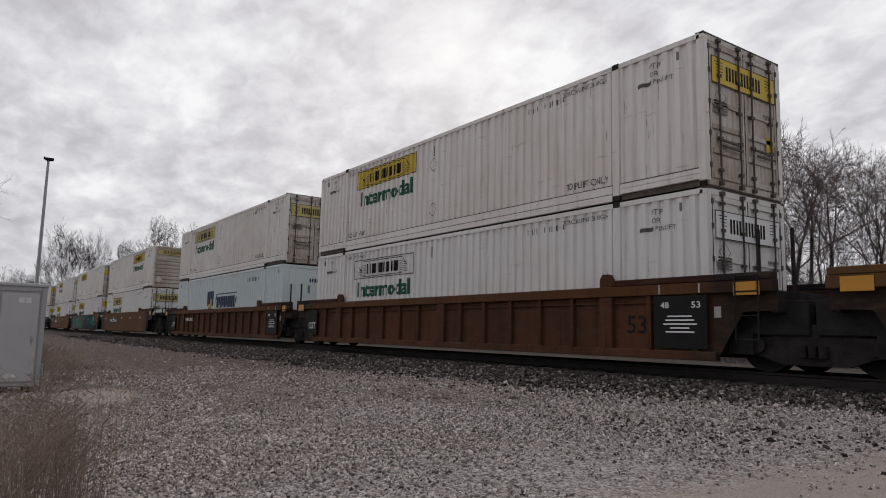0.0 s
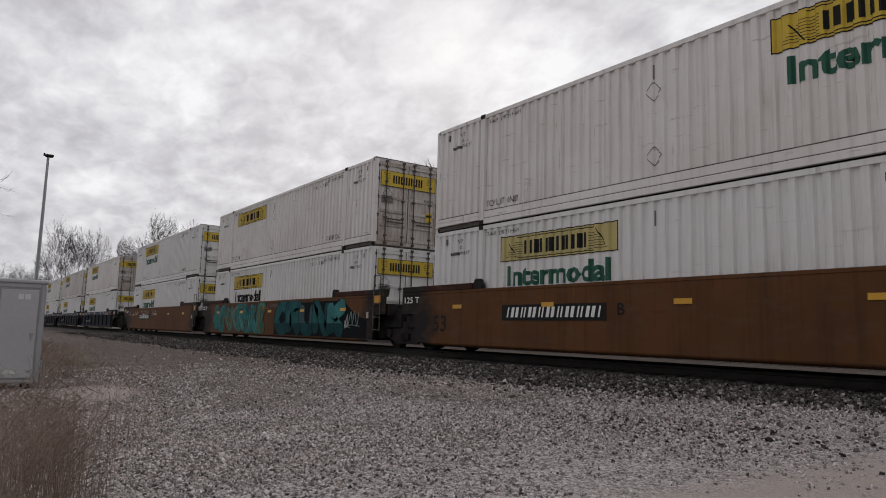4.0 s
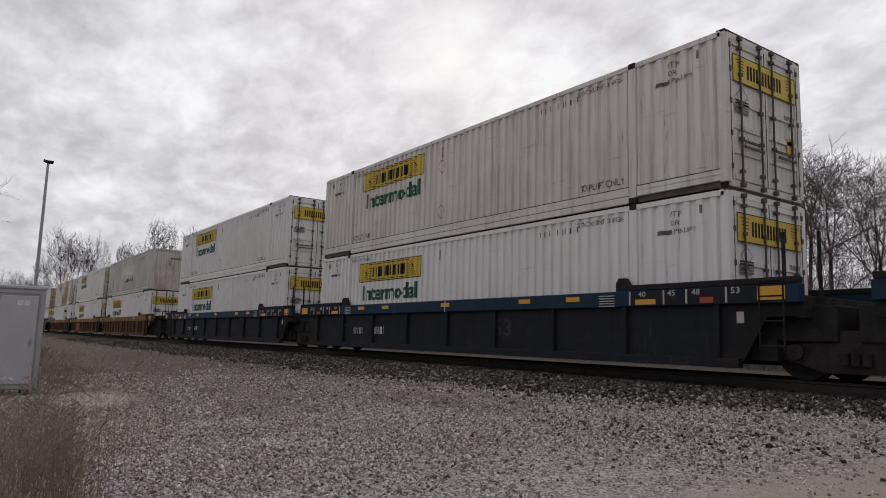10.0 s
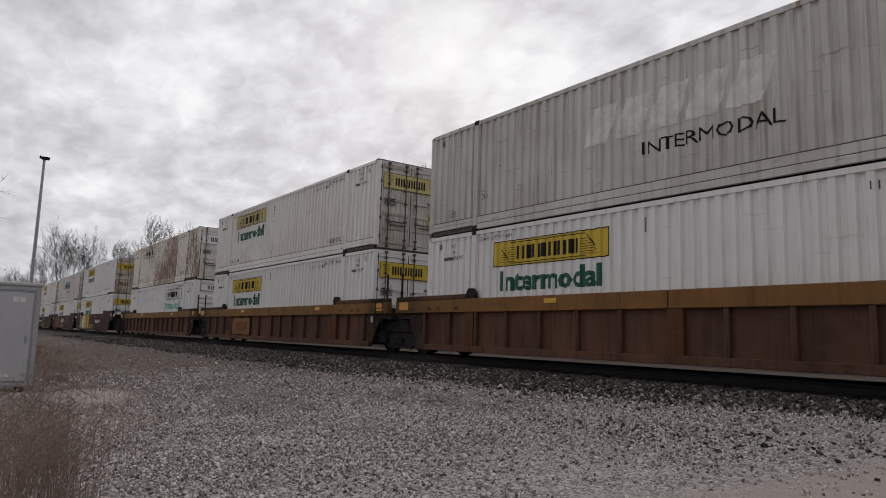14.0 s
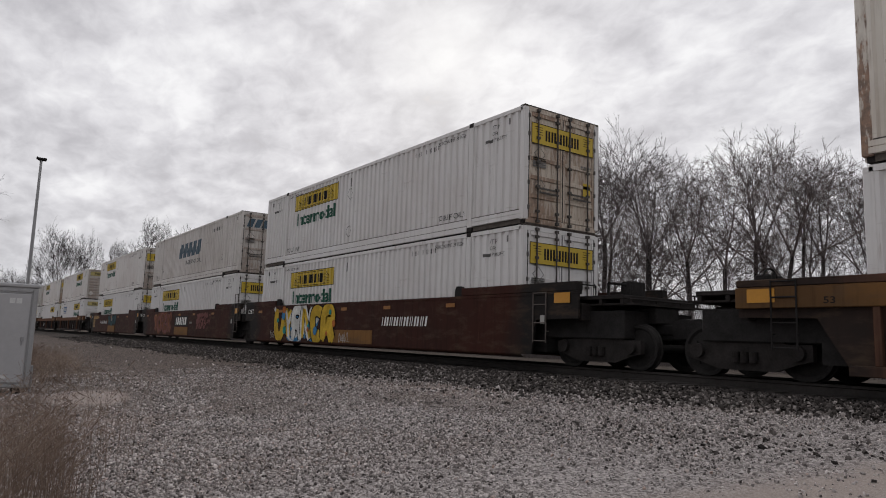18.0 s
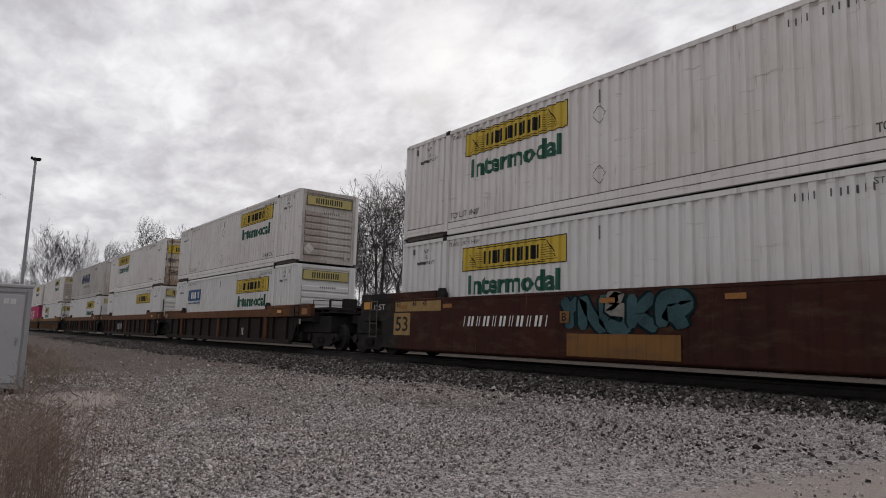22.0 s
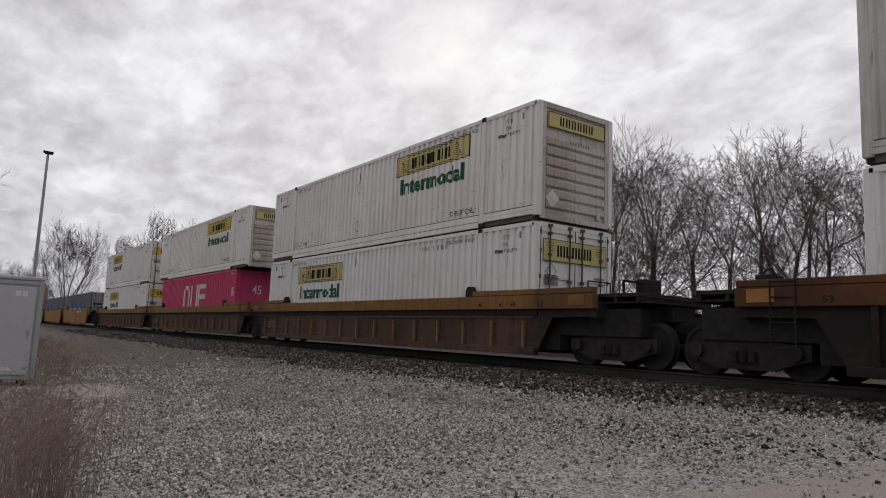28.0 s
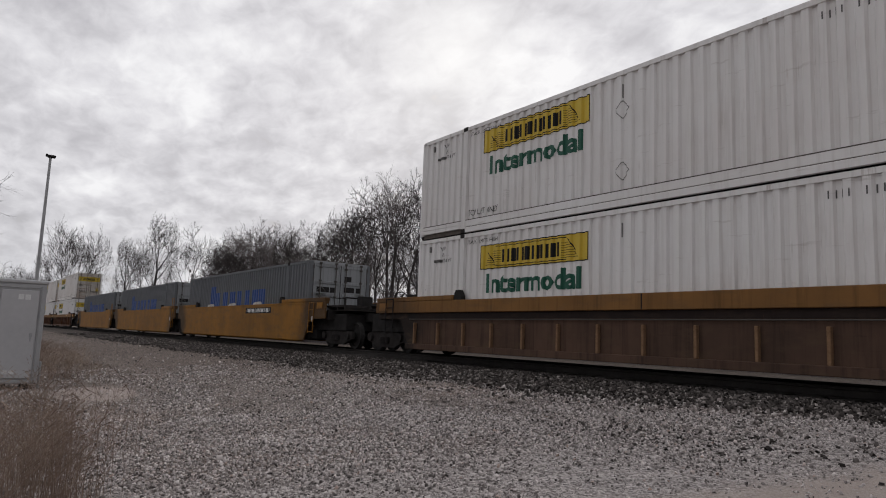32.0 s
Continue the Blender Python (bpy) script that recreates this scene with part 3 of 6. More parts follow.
def conform(bm, half, lift=0.006):
    """Lays flat x, z shapes onto the crimped side sheet."""
    if bm.verts:
        lo, hi = min(v.co.x for v in bm.verts), max(v.co.x for v in bm.verts)
        for x in breaks(lo, hi):
            bmesh.ops.bisect_plane(bm, geom=bm.verts[:] + bm.edges[:] + bm.faces[:], plane_co=(x, 0, 0), plane_no=(1, 0, 0), dist=1e-5)
        for v in bm.verts:
            v.co.y = NEAR + 0.012 + crimp(v.co.x, half) - lift


def rect(bm, x0, x1, z0, z1, lean=0.0):
    vs = [bm.verts.new(p) for p in ((x0, 0, z0), (x1, 0, z0), (x1 + lean, 0, z1), (x0 + lean, 0, z1))]
    bm.faces.new(vs)


def lines(bm, x0, x1, z0, z1, w):
    rect(bm, x0, x1, z0, z0 + w)
    rect(bm, x0, x1, z1 - w, z1)
    rect(bm, x0, x0 + w, z0 + w, z1 - w)
    rect(bm, x1 - w, x1, z0 + w, z1 - w)


def letters(bm, text, height, width=None, x=0.0, z=0.0, bold=0.0):
    """Readable words in the built-in font, as flat faces in the x, z plane."""
    cu = bpy.data.curves.new("text", "FONT")
    cu.body, cu.size, cu.resolution_u, cu.offset = text, 1.0, 2, bold
    ob = bpy.data.objects.new("text", cu)
    me = bpy.data.meshes.new_from_object(ob)
    xs = [v.co.x for v in me.vertices]
    ys = [v.co.y for v in me.vertices]
    sz = height / (max(ys) if max(ys) > 0.3 else 1)
    sx = width / (max(xs) - min(xs)) if width else sz
    first = len(bm.verts)
    made = [bm.verts.new((x + (v.co.x - min(xs)) * sx, 0, z + v.co.y * sz)) for v in me.vertices]
    for p in me.polygons:
        try:
            bm.faces.new([made[i] for i in p.vertices])
        except ValueError:
            pass
    bpy.data.objects.remove(ob)
    bpy.data.meshes.remove(me)
    return first


def name_bars(bm, x0, x1, z0, z1, count, lean=0.0, fill=0.22):
    """A brand name as plain upright bars: a broad and a narrow stroke to each character."""
    w = (x1 - x0) / count
    for i in range(count):
        a = x0 + i * w + 0.08 * w
        b = x0 + (i + 1) * w - 0.12 * w
        k = 0.08 * w * (1 if i % 2 else -1)
        rect(bm, a, a + fill * w + k, z0, z1, lean)
        rect(bm, b - fill * w + k, b, z0, z1, lean)


def decal(key, make, half=LONG / 2):
    def build(bm):
        make(bm)
        conform(bm, half, DECAL_LIFT[key.split("/")[1]])
    return shared(key, build)


DECAL_LIFT = {"plate": 0.006, "ink": 0.009, "over": 0.012}

LOGO_W, LOGO_H = 3.66, 0.62


def put_logo(box_root, lx, lz, style, words):
    """The carrier's banner with its blocked-out name, and the word under it. lx, lz: lower left corner from the container's end."""
    x0 = lx - LONG / 2
    side = {"yellow": "sign_yellow", "cream": "sign_cream", "outline": None, "rusted": None}[style]
    if side:
        plate = part("banner", decal(f"banner/plate/{lx:.2f}/{lz:.2f}", lambda bm: rect(bm, x0, x0 + LOGO_W, lz, lz + LOGO_H)), side, box_root, "yellow painted carrier banner")
    else:
        plate = box_root

    def scroll(bm):
        lines(bm, x0, x0 + LOGO_W, lz, lz + LOGO_H, 0.022)
        for i in range(7):
            z = lz + 0.10 + 0.055 * i
            rect(bm, x0 + 0.16 + 0.05 * i, x0 + 0.80, z, z + 0.012)
            rect(bm, x0 + 2.86, x0 + 3.08 + 0.05 * (6 - i), z, z + 0.012)
        rect(bm, x0 + 0.60, x0 + 3.0, lz + 0.055, lz + 0.075)
        rect(bm, x0 + 0.60, x0 + 3.0, lz + LOGO_H - 0.075, lz + LOGO_H - 0.055)
        rect(bm, x0 + 0.55, x0 + 0.58, lz + 0.07, lz + 0.42, -0.26)
        rect(bm, x0 + 3.30, x0 + 3.33, lz + 0.16, lz + 0.52, -0.26)
    part("banner_outline", decal(f"banner_outline/ink/{lx:.2f}/{lz:.2f}", scroll), "ink" if style != "rusted" else "ink_faded", plate)
    part("name_block", decal(f"name_block/over/{lx:.2f}/{lz:.2f}", lambda bm: name_bars(bm, x0 + 0.83, x0 + 2.84, lz + 0.14, lz + 0.46, 6, 0, 0.31)), "ink", plate)
    if words:
        z = lz - 0.575
        part("lettering", decal(f"lettering/ink/{lx:.2f}/{lz:.2f}", lambda bm: letters(bm, "Intermodal", 0.46, 3.18, x0 + 0.26, z, 0.034)), words, box_root, "green painted word on the side")


def put_small_print(r, top, doors_side=1, faded=False):
    """Handling notes stencilled by the lifting posts, and the fleet number as bars."""
    ink = "ink_faded" if faded else "ink_print"
    h = LONG / 2

    def low_words(bm):
        letters(bm, "TOP LIFT ONLY", 0.15, 1.22, -h + POST + 0.20, 0.44, 0.008)
        letters(bm, "TOP LIFT ONLY", 0.15, 1.22, h - POST - 1.45, 0.44, 0.008)

    def high(bm):
        letters(bm, "STACK LIMIT 3 HIGH", 0.10, 1.25, -h + POST + 0.20, 2.60)
        letters(bm, "STACK LIMIT 3 HIGH", 0.10, 1.25, h - POST - 1.50, 2.60)
        for c in (-h + 1.05, h - 1.25):
            letters(bm, "VTP", 0.11, 0.26, c, 2.52)
            letters(bm, "OR", 0.10, 0.17, c + 0.05, 2.36)
            rect(bm, c - 0.28, c + 0.08, 2.21, 2.29)
            letters(bm, "PIN LIFT", 0.09, 0.42, c + 0.13, 2.21)
    if top:
        part("stencil", decal("stencil/ink/low", low_words), ink, r)
    part("stencil", decal("stencil/ink/high", high), ink, r)

    def bars(bm):
        for i in range(4):
            rect(bm, 3.35 + 0.10 * i, 3.372 + 0.10 * i, 2.50, 2.63)
        for i in range(6):
            rect(bm, 3.90 + 0.12 * i, 3.925 + 0.12 * i, 2.50, 2.63)
    part("number_block", decal("number_block/ink/fleet", bars), ink, r)


def diamond(bm, x, z, s, w=0.016):
    for (dx, dz), (ex, ez) in (((0, s), (s, 0)), ((s, 0), (0, -s)), ((0, -s), (-s, 0)), ((-s, 0), (0, s))):
        vs = [bm.verts.new((x + k * a, 0, z + k * b)) for k, a, b in ((1, dx, dz), (1, ex, ez), (1 - w / s * 1.6, ex, ez), (1 - w / s * 1.6, dx, dz))]
        bm.faces.new(vs)


def frame_meshes(half):
    tag = f"{half:.2f}"

    def top_rail(bm):
        box(bm, -half + 0.09, half - 0.09, NEAR, NEAR + 0.07, HIGH - 0.11, HIGH - 0.012)

    def bottom_rail(bm):
        e = half - POST
        box(bm, -e + 0.10, e - 0.10, NEAR - 0.010, NEAR + 0.08, 0.012, 0.15, 0.006)
        box(bm, -e + 0.10, e - 0.10, NEAR + 0.020, NEAR + 0.08, 0.15, 0.165)
        box(bm, -e + 0.10, e - 0.10, NEAR - 0.006, NEAR + 0.08, 0.165, 0.330, 0.006)
        for s in (-1, 1):
            a, b = sorted((s * (e + 0.10), s * (half - 0.10)))
            box(bm, a, b, NEAR - 0.006, NEAR + 0.08, 0.13, 0.225, 0.006)
            box(bm, a, b, NEAR + 0.010, NEAR + 0.08, 0.225, 0.237)
            box(bm, a, b, NEAR - 0.004, NEAR + 0.08, 0.237, 0.330, 0.006)

    def corner(bm):
        box(bm, -0.08, 0.08, NEAR, NEAR + 0.15, 0.10, HIGH - 0.03, 0.012)

    def lift_post(bm):
        box(bm, -0.085, 0.085, NEAR - 0.004, NEAR + 0.10, 0.11, HIGH - 0.11)
        box(bm, -0.035, -0.02, NEAR - 0.009, NEAR, 0.25, HIGH - 0.15)

    def casting(bm):
        box(bm, -0.089, 0.089, NEAR - 0.012, NEAR + 0.15, 0, 0.118, 0.01)

    # dark strips put where shadow gaps run along the bottom rail
    def rail_seam(bm):
        for a, b in ((-half + 0.17, -half + POST - 0.10), (-half + POST + 0.10, half - POST - 0.10), (half - POST + 0.10, half - 0.17)):
            box(bm, a, b, NEAR + 0.001, NEAR + 0.06, 0.331, 0.352)
        box(bm, -half + POST + 0.10, half - POST - 0.10, NEAR + 0.004, NEAR + 0.06, 0.151, 0.164)

    def tunnel(bm):
        box(bm, -half + 0.17, -half + POST - 0.10, NEAR + 0.045, NEAR + 0.085, 0.012, 0.128)

    def slot(bm):
        box(bm, -0.028, 0.028, NEAR + 0.002, NEAR + 0.05, 2.52, 2.68, 0.008)

    def roof(bm):
        rows = []
        n = int(half * 2 / 0.3)
        for i in range(n + 1):
            x = -half + 0.02 + (2 * half - 0.04) * i / n
            z = HIGH - 0.03 + (0.015 if i % 2 else 0.0)
            rows.append([bm.verts.new((x, y, z)) for y in (NEAR + 0.03, -NEAR - 0.03)])
        for a, b in zip(rows, rows[1:]):
            bm.faces.new((a[0], b[0], b[1], a[1]))

    def floor(bm):
        box(bm, -half + 0.05, half - 0.05, NEAR + 0.06, -NEAR - 0.06, 0.012, 0.16)
    return {k: shared(f"{k}/{tag}", f) for k, f in (("top_rail", top_rail), ("bottom_rail", bottom_rail), ("corner_post", corner), ("lift_post", lift_post), ("casting", casting), ("roof", roof), ("floor", floor), ("rail_seam", rail_seam), ("vent_slot", slot), ("tunnel_plate", tunnel),
                                                       ("side_sheet", lambda bm: side_sheet(bm, half, 0.13, HIGH - 0.06)))}


def door_leaf(bm, y0, y1):
    """A leaf seen from +x: five shallow bays between stiff bands."""
    box(bm, -0.05, -0.018, y0, y1, 0.16, HIGH - 0.13)
    for a, b in ((y0, y0 + 0.06), (y1 - 0.06, y1)):
        box(bm, -0.030, 0.002, a + 0.003, b - 0.003, 0.163, HIGH - 0.133)


DOOR_BANDS = (0.17, 0.64, 1.10, 1.56, 2.02, HIGH - 0.24)


def build_doors(r, half, paint_name, sign, rods="lock_steel"):
    """Twin rear doors with four locking rods on the +x end."""
    e = pose(half - 0.004, 0, 0)
    part("door_header", shared("door_header", lambda bm: (box(bm, -0.10, 0.0, NEAR + 0.1, -NEAR - 0.1, HIGH - 0.13, HIGH - 0.01, 0.008))), paint_name, r, at=e)
    part("door_sill", shared("door_sill", lambda bm: (box(bm, -0.10, 0.0, NEAR + 0.1, -NEAR - 0.1, 0.03, 0.155, 0.008))), paint_name, r, at=e)
    part("gasket", shared("gasket", lambda bm: [box(bm, -0.046, 0.002, y - 0.012, y + 0.012, 0.16, HIGH - 0.13) for y in (NEAR + 0.155, 0.0, -NEAR - 0.155)]), "black_steel", r, at=e)
    for i, (y0, y1) in enumerate(((NEAR + 0.168, -0.014), (0.014, -NEAR - 0.168))):
        leaf = part("door", shared(f"door/{i}", lambda bm: door_leaf(bm, y0, y1)), paint_name, r, "ribbed steel container door", at=e)
        for z in DOOR_BANDS:
            part("door_band", shared(f"door_band/{i}", lambda bm: box(bm, -0.018, 0.012, y0 + 0.065, y1 - 0.065, 0, 0.10, 0.008)), paint_name, leaf, at=pose(0, 0, z))
        for y in (y0 + 0.26, y1 - 0.20 if i == 0 else y1 - 0.26):
            y = y if i == 0 else (y0 + 0.20 if y == y0 + 0.26 else y)
            lever = part("lock_rod", shared("lock_rod", lambda bm: (rod(bm, (0.035, 0, 0.07), (0.035, 0, HIGH - 0.06), 0.019, 8), [box(bm, 0.005, 0.06, -0.05, 0.05, z, z + 0.06) for z in (0.30, 0.9, 1.5, 2.1, 2.6)], box(bm, -0.01, 0.07, -0.045, 0.045, 0.05, 0.12), box(bm, -0.01, 0.07, -0.045, 0.045, HIGH - 0.12, HIGH - 0.05))), rods, leaf, at=pose(0, y, 0))
        part("door_handle", shared(f"door_handle/{i}", lambda bm: (box(bm, 0.05, 0.075, y0 + 0.22, y1 - 0.30, 0.87, 0.91), box(bm, 0.05, 0.075, y0 + 0.30, y1 - 0.18, 0.77, 0.81))), rods, leaf)
    part("header_edge", shared("header_edge", lambda bm: (box(bm, -0.16, 0.004, NEAR + 0.002, -NEAR - 0.002, HIGH - 0.012, HIGH + 0.012), box(bm, -0.10, 0.003, -NEAR - 0.05, -NEAR + 0.004, 0.12, HIGH - 0.013), box(bm, -0.10, 0.003, NEAR + 0.10, -NEAR - 0.10, 0.0, 0.028))), "dirt_and_shade", r, "dark rubbed edge of the door frame", at=e)

    def diamonds(bm):
        for z in (0.98, 1.74):
            for (dy, dz), (ey, ez) in (((0, 1), (1, 0)), ((1, 0), (0, -1)), ((0, -1), (-1, 0)), ((-1, 0), (0, 1))):
                q = [bm.verts.new((0.0135, -0.80 + 0.19 * k * a, z + 0.19 * k * c)) for k, a, c in ((1, dy, dz), (1, ey, ez), (0.88, ey, ez), (0.88, dy, dz))]
                bm.faces.new(q)
    part("placard_mark", shared("door_diamonds", diamonds), "ink_faded", r, at=e)
    hinge = shared("hinge", lambda bm: box(bm, -0.02, 0.022, -0.03, 0.03, 0, 0.10, 0.006))
    for y in (NEAR + 0.15, -NEAR - 0.15):
        for z in (0.35, 0.95, 1.55, 2.15, 2.6):
            part("hinge", hinge, "lock_steel", r, at=pose(half - 0.004, y, z))
    if sign:
        banner = part("door_banner", shared("door_banner", lambda bm: box(bm, 0.008, 0.012, -1.08, 1.08, 1.98, 2.50)), sign, r, "yellow carrier banner across the doors", at=pose(half - 0.004 + 0.006, 0, 0))

        def bars(bm):
            for i in range(6):
                a = -0.62 + i * 0.20
                box(bm, 0.012, 0.015, a, a + 0.06, 2.10, 2.37)
                box(bm, 0.012, 0.015, a + 0.095, a + 0.16, 2.10, 2.37)
            for i in range(4):
                box(bm, 0.012, 0.014, -0.98 + 0.03 * i, -0.72, 2.40 - 0.06 * i, 2.415 - 0.06 * i)
                box(bm, 0.012, 0.014, 0.72, 0.98 - 0.03 * i, 2.40 - 0.06 * i, 2.415 - 0.06 * i)
            for a, b, c, d in ((-1.08, 1.08, 1.98, 1.995), (-1.08, 1.08, 2.485, 2.50), (-1.08, -1.065, 1.995, 2.485), (1.065, 1.08, 1.995, 2.485)):
                box(bm, 0.012, 0.015, a, b, c, d)
        part("name_block", shared("door_name_bars", bars), "ink", banner)
    part("data_plate", shared("data_plate", lambda bm: [box(bm, 0.008, 0.012, -1.02, -0.58, 1.42 + 0.05 * i, 1.455 + 0.05 * i) for i in range(5)]), "ink_faded", r, at=e)
    part("caution_label", shared("caution_label", lambda bm: (box(bm, 0.008, 0.012, 0.72, 0.98, 0.92, 1.26))), "sign_yellow" if sign else "ink_faded", r, "small caution label", at=e)
    part("number_block", shared("door_number", lambda bm: [box(bm, 0.008, 0.012, 0.64 + 0.055 * i, 0.675 + 0.055 * i, 1.60, 1.70) for i in range(7)]), "ink_faded", r, at=e)


def build_front(r, half, paint_name, sign, smooth=False, marks=True):
    """The blind nose end, with pressed horizontal ribs or a flat sheet."""
    e = pose(half - 0.004, 0, 0)

    def nose(bm):
        box(bm, -0.09, -0.012 if smooth else -0.055, NEAR + 0.28 if smooth else NEAR + 0.1, -NEAR - 0.28 if smooth else -NEAR - 0.1, 0.18 if smooth else 0.03, HIGH - 0.17 if smooth else HIGH - 0.02)

    def rib(bm):
        prof = [(-0.055, 0), (0.0, 0.045), (0.0, 0.190), (-0.055, 0.225)]
        a = [bm.verts.new((x, NEAR + 0.29, q)) for x, q in prof]
        b = [bm.verts.new((x, -NEAR - 0.29, q)) for x, q in prof]
        for i in range(4):
            k = (i + 1) % 4
            bm.faces.new((a[i], a[k], b[k], b[i]))
        bm.faces.new(a)
        bm.faces.new(b[::-1])
    if not smooth:
        for i in range(7):
            part("nose_rib", shared("nose_rib", rib), paint_name, r, at=pose(half - 0.004, 0, 0.30 + i * 0.255))
    for y in (NEAR + 0.12, -NEAR - 0.27):
        part("nose_post", shared("nose_post", lambda bm: box(bm, -0.03, 0.0, 0, 0.15, 0.04, HIGH - 0.03, 0.006)), paint_name, r, at=pose(half - 0.004, y, 0))
    for z in (HIGH - 0.16, 0.04):
        part("nose_rail", shared("nose_rail", lambda bm: box(bm, -0.03, 0.0, NEAR + 0.272, -NEAR - 0.272, 0, 0.13, 0.006)), paint_name, r, at=pose(half - 0.004, 0, z))
    part("nose_wall", shared(f"nose_wall/{smooth}", nose), paint_name, r, "flat white nose wall" if smooth else "white nose wall with horizontal pressed ribs", at=e)
    if smooth and marks:
        part("name_block", shared("nose_name", lambda bm: [box(bm, -0.011, -0.008, -0.12 + 0.11 * i, -0.05 + 0.11 * i, 2.18, 2.34) for i in range(7)]), "navy_ink", r, at=e)
        part("number_block", shared("nose_number", lambda bm: [box(bm, -0.011, -0.008, 0.72, 0.80, 1.1 + 0.15 * i, 1.2 + 0.15 * i) for i in range(9)]), "ink_faded", r, at=e)
        part("vent", shared("nose_vent", lambda bm: box(bm, -0.012, 0.03, -0.18, -0.10, 1.72, 2.05, 0.008)), "ink_faded", r, at=e)
    elif sign and not smooth:
        banner = part("nose_banner", shared("nose_banner", lambda bm: box(bm, -0.052, 0.006, -0.98, 0.98, 2.28, 2.66)), sign, r, "pale yellow carrier banner on the nose", at=e)

        def bars(bm):
            for i in range(6):
                a = -0.60 + i * 0.20
                box(bm, 0.006, 0.009, a, a + 0.05, 2.36, 2.58)
                box(bm, 0.006, 0.009, a + 0.09, a + 0.14, 2.36, 2.58)
            for a, b, c, d in ((-0.98, 0.98, 2.28, 2.295), (-0.98, 0.98, 2.645, 2.66), (-0.98, -0.965, 2.295, 2.645), (0.965, 0.98, 2.295, 2.645)):
                box(bm, 0.006, 0.009, a, b, c, d)
        part("name_block", shared("nose_bars", bars), "ink", banner)
        part("number_block", shared("nose_number_b", lambda bm: [box(bm, 0.001, 0.004, -0.25 + 0.09 * i, -0.20 + 0.09 * i, 1.97, 2.05) for i in range(8)]), "ink_faded", r, at=e)
        part("placard_holder", shared("placard_holder", lambda bm: box(bm, 0.001, 0.008, -0.16, 0.16, -0.16, 0.16, 0.004)), "white_dingy", r, at=pose(half - 0.004, -0.80, 0.55, 45))
    part("nose_light", shared("nose_light", lambda bm: box(bm, -0.01, 0.02, 0.72, 0.86, 0.22, 0.5, 0.01)), "white_old", r, at=e)


def container(label, body="white_worn", end="doors", doors=None, sign="yellow", half=LONG / 2, top=True):
    r = root("container", label, "shipping container", "containers on the train")
    f = frame_meshes(half)
    h = half
    turn = pose(0, 0, 0, 0, 0, 180)
    for m in (None, turn):
        part("side_wall", f["side_sheet"], body, r, at=m)
        part("top_rail", f["top_rail"], body, r, at=m)
        part("bottom_rail", f["bottom_rail"], body, r, at=m)
        part("rail_seam", f["rail_seam"], "dirt_and_shade", r, "dark strip drawn as the shadow gap above the bottom rail", at=m)
        part("tunnel_plate", f["tunnel_plate"], "dirt_and_shade", r, at=m)
        part("tunnel_plate", f["tunnel_plate"], "dirt_and_shade", r, at=(m or Matrix()) @ pose(2 * h - POST - 0.07, 0, 0))
        for x in (-h + 0.56, h - 0.56):
            part("vent_slot", f["vent_slot"], "ink_faded", r, "small dark vent slot", at=(m or Matrix()) @ pose(x, 0, 0))
    for x in (-h + 0.08, h - 0.08):
        for m in (pose(x, 0, 0), pose(x, 0, 0, 0, 0, 180)):
            part("corner_post", f["corner_post"], body, r, at=m)
    for x in (-h + POST, h - POST):
        for m in (pose(x, 0, 0), pose(x, 0, 0, 0, 0, 180)):
            post = part("lift_post", f["lift_post"], body, r, at=m)
            part("corner_casting", f["casting"], "grime_steel", post)
            part("corner_casting", f["casting"], "grime_steel", post, at=pose(0, 0, HIGH - 0.110))
    part("roof", f["roof"], body, r)
    part("floor", f["floor"], "grime_steel", r)
    part("tail_wall", shared("tail_wall", lambda bm: box(bm, 0.01, 0.06, NEAR + 0.1, -NEAR - 0.1, 0.04, HIGH - 0.02)), body, r, at=pose(-h, 0, 0))
    plate = {"yellow": "sign_yellow", "cream": "sign_cream", "outline": "sign_white", None: None}[sign]
    if end == "doors":
        build_doors(r, h, doors or ("door_worn" if body in ("white_worn", "white_old", "white_dingy") else body), plate)
    else:
        build_front(r, h, doors or ("door_worn" if body in ("white_worn", "white_dingy", "white_old") else body), {"sign_yellow": "sign_cream"}.get(plate, plate), end == "flat", body != "magenta_paint")
    return r


def placards(r, lx, both=True):
    x = lx - LONG / 2

    def marks(bm):
        diamond(bm, x, 0.75, 0.20)
        if both:
            diamond(bm, x, 2.05, 0.20)
        rect(bm, x - 0.012, x + 0.012, 2.30, 2.60)
    part("placard_mark", decal(f"placard_mark/ink/{lx:.2f}{both}", marks), "ink_faded", r)


def carrier_box(top, body, end="doors", logo="left", style="yellow", words="green_ink", doors=None, note=""):
    """The common white domestic container of the train's main customer."""
    how = {"doors": "rear doors", "ribs": "ribbed nose"}[end]
    banner = {"yellow": "yellow banner", "cream": "cream banner", "outline": "white outlined banner", "rusted": "weathered outlined banner"}[style]
    r = container(f"{note or 'white corrugated'} freight container with {banner} and {how}", body, end, doors, "cream" if style == "cream" else ("outline" if style in ("outline", "rusted") else "yellow"), top=top)
    put_logo(r, 2.86 if logo == "left" else 9.80, 2.01 if top else 1.90, style, words)
    put_small_print(r, top)
    placards(r, 7.4, top)
    return r


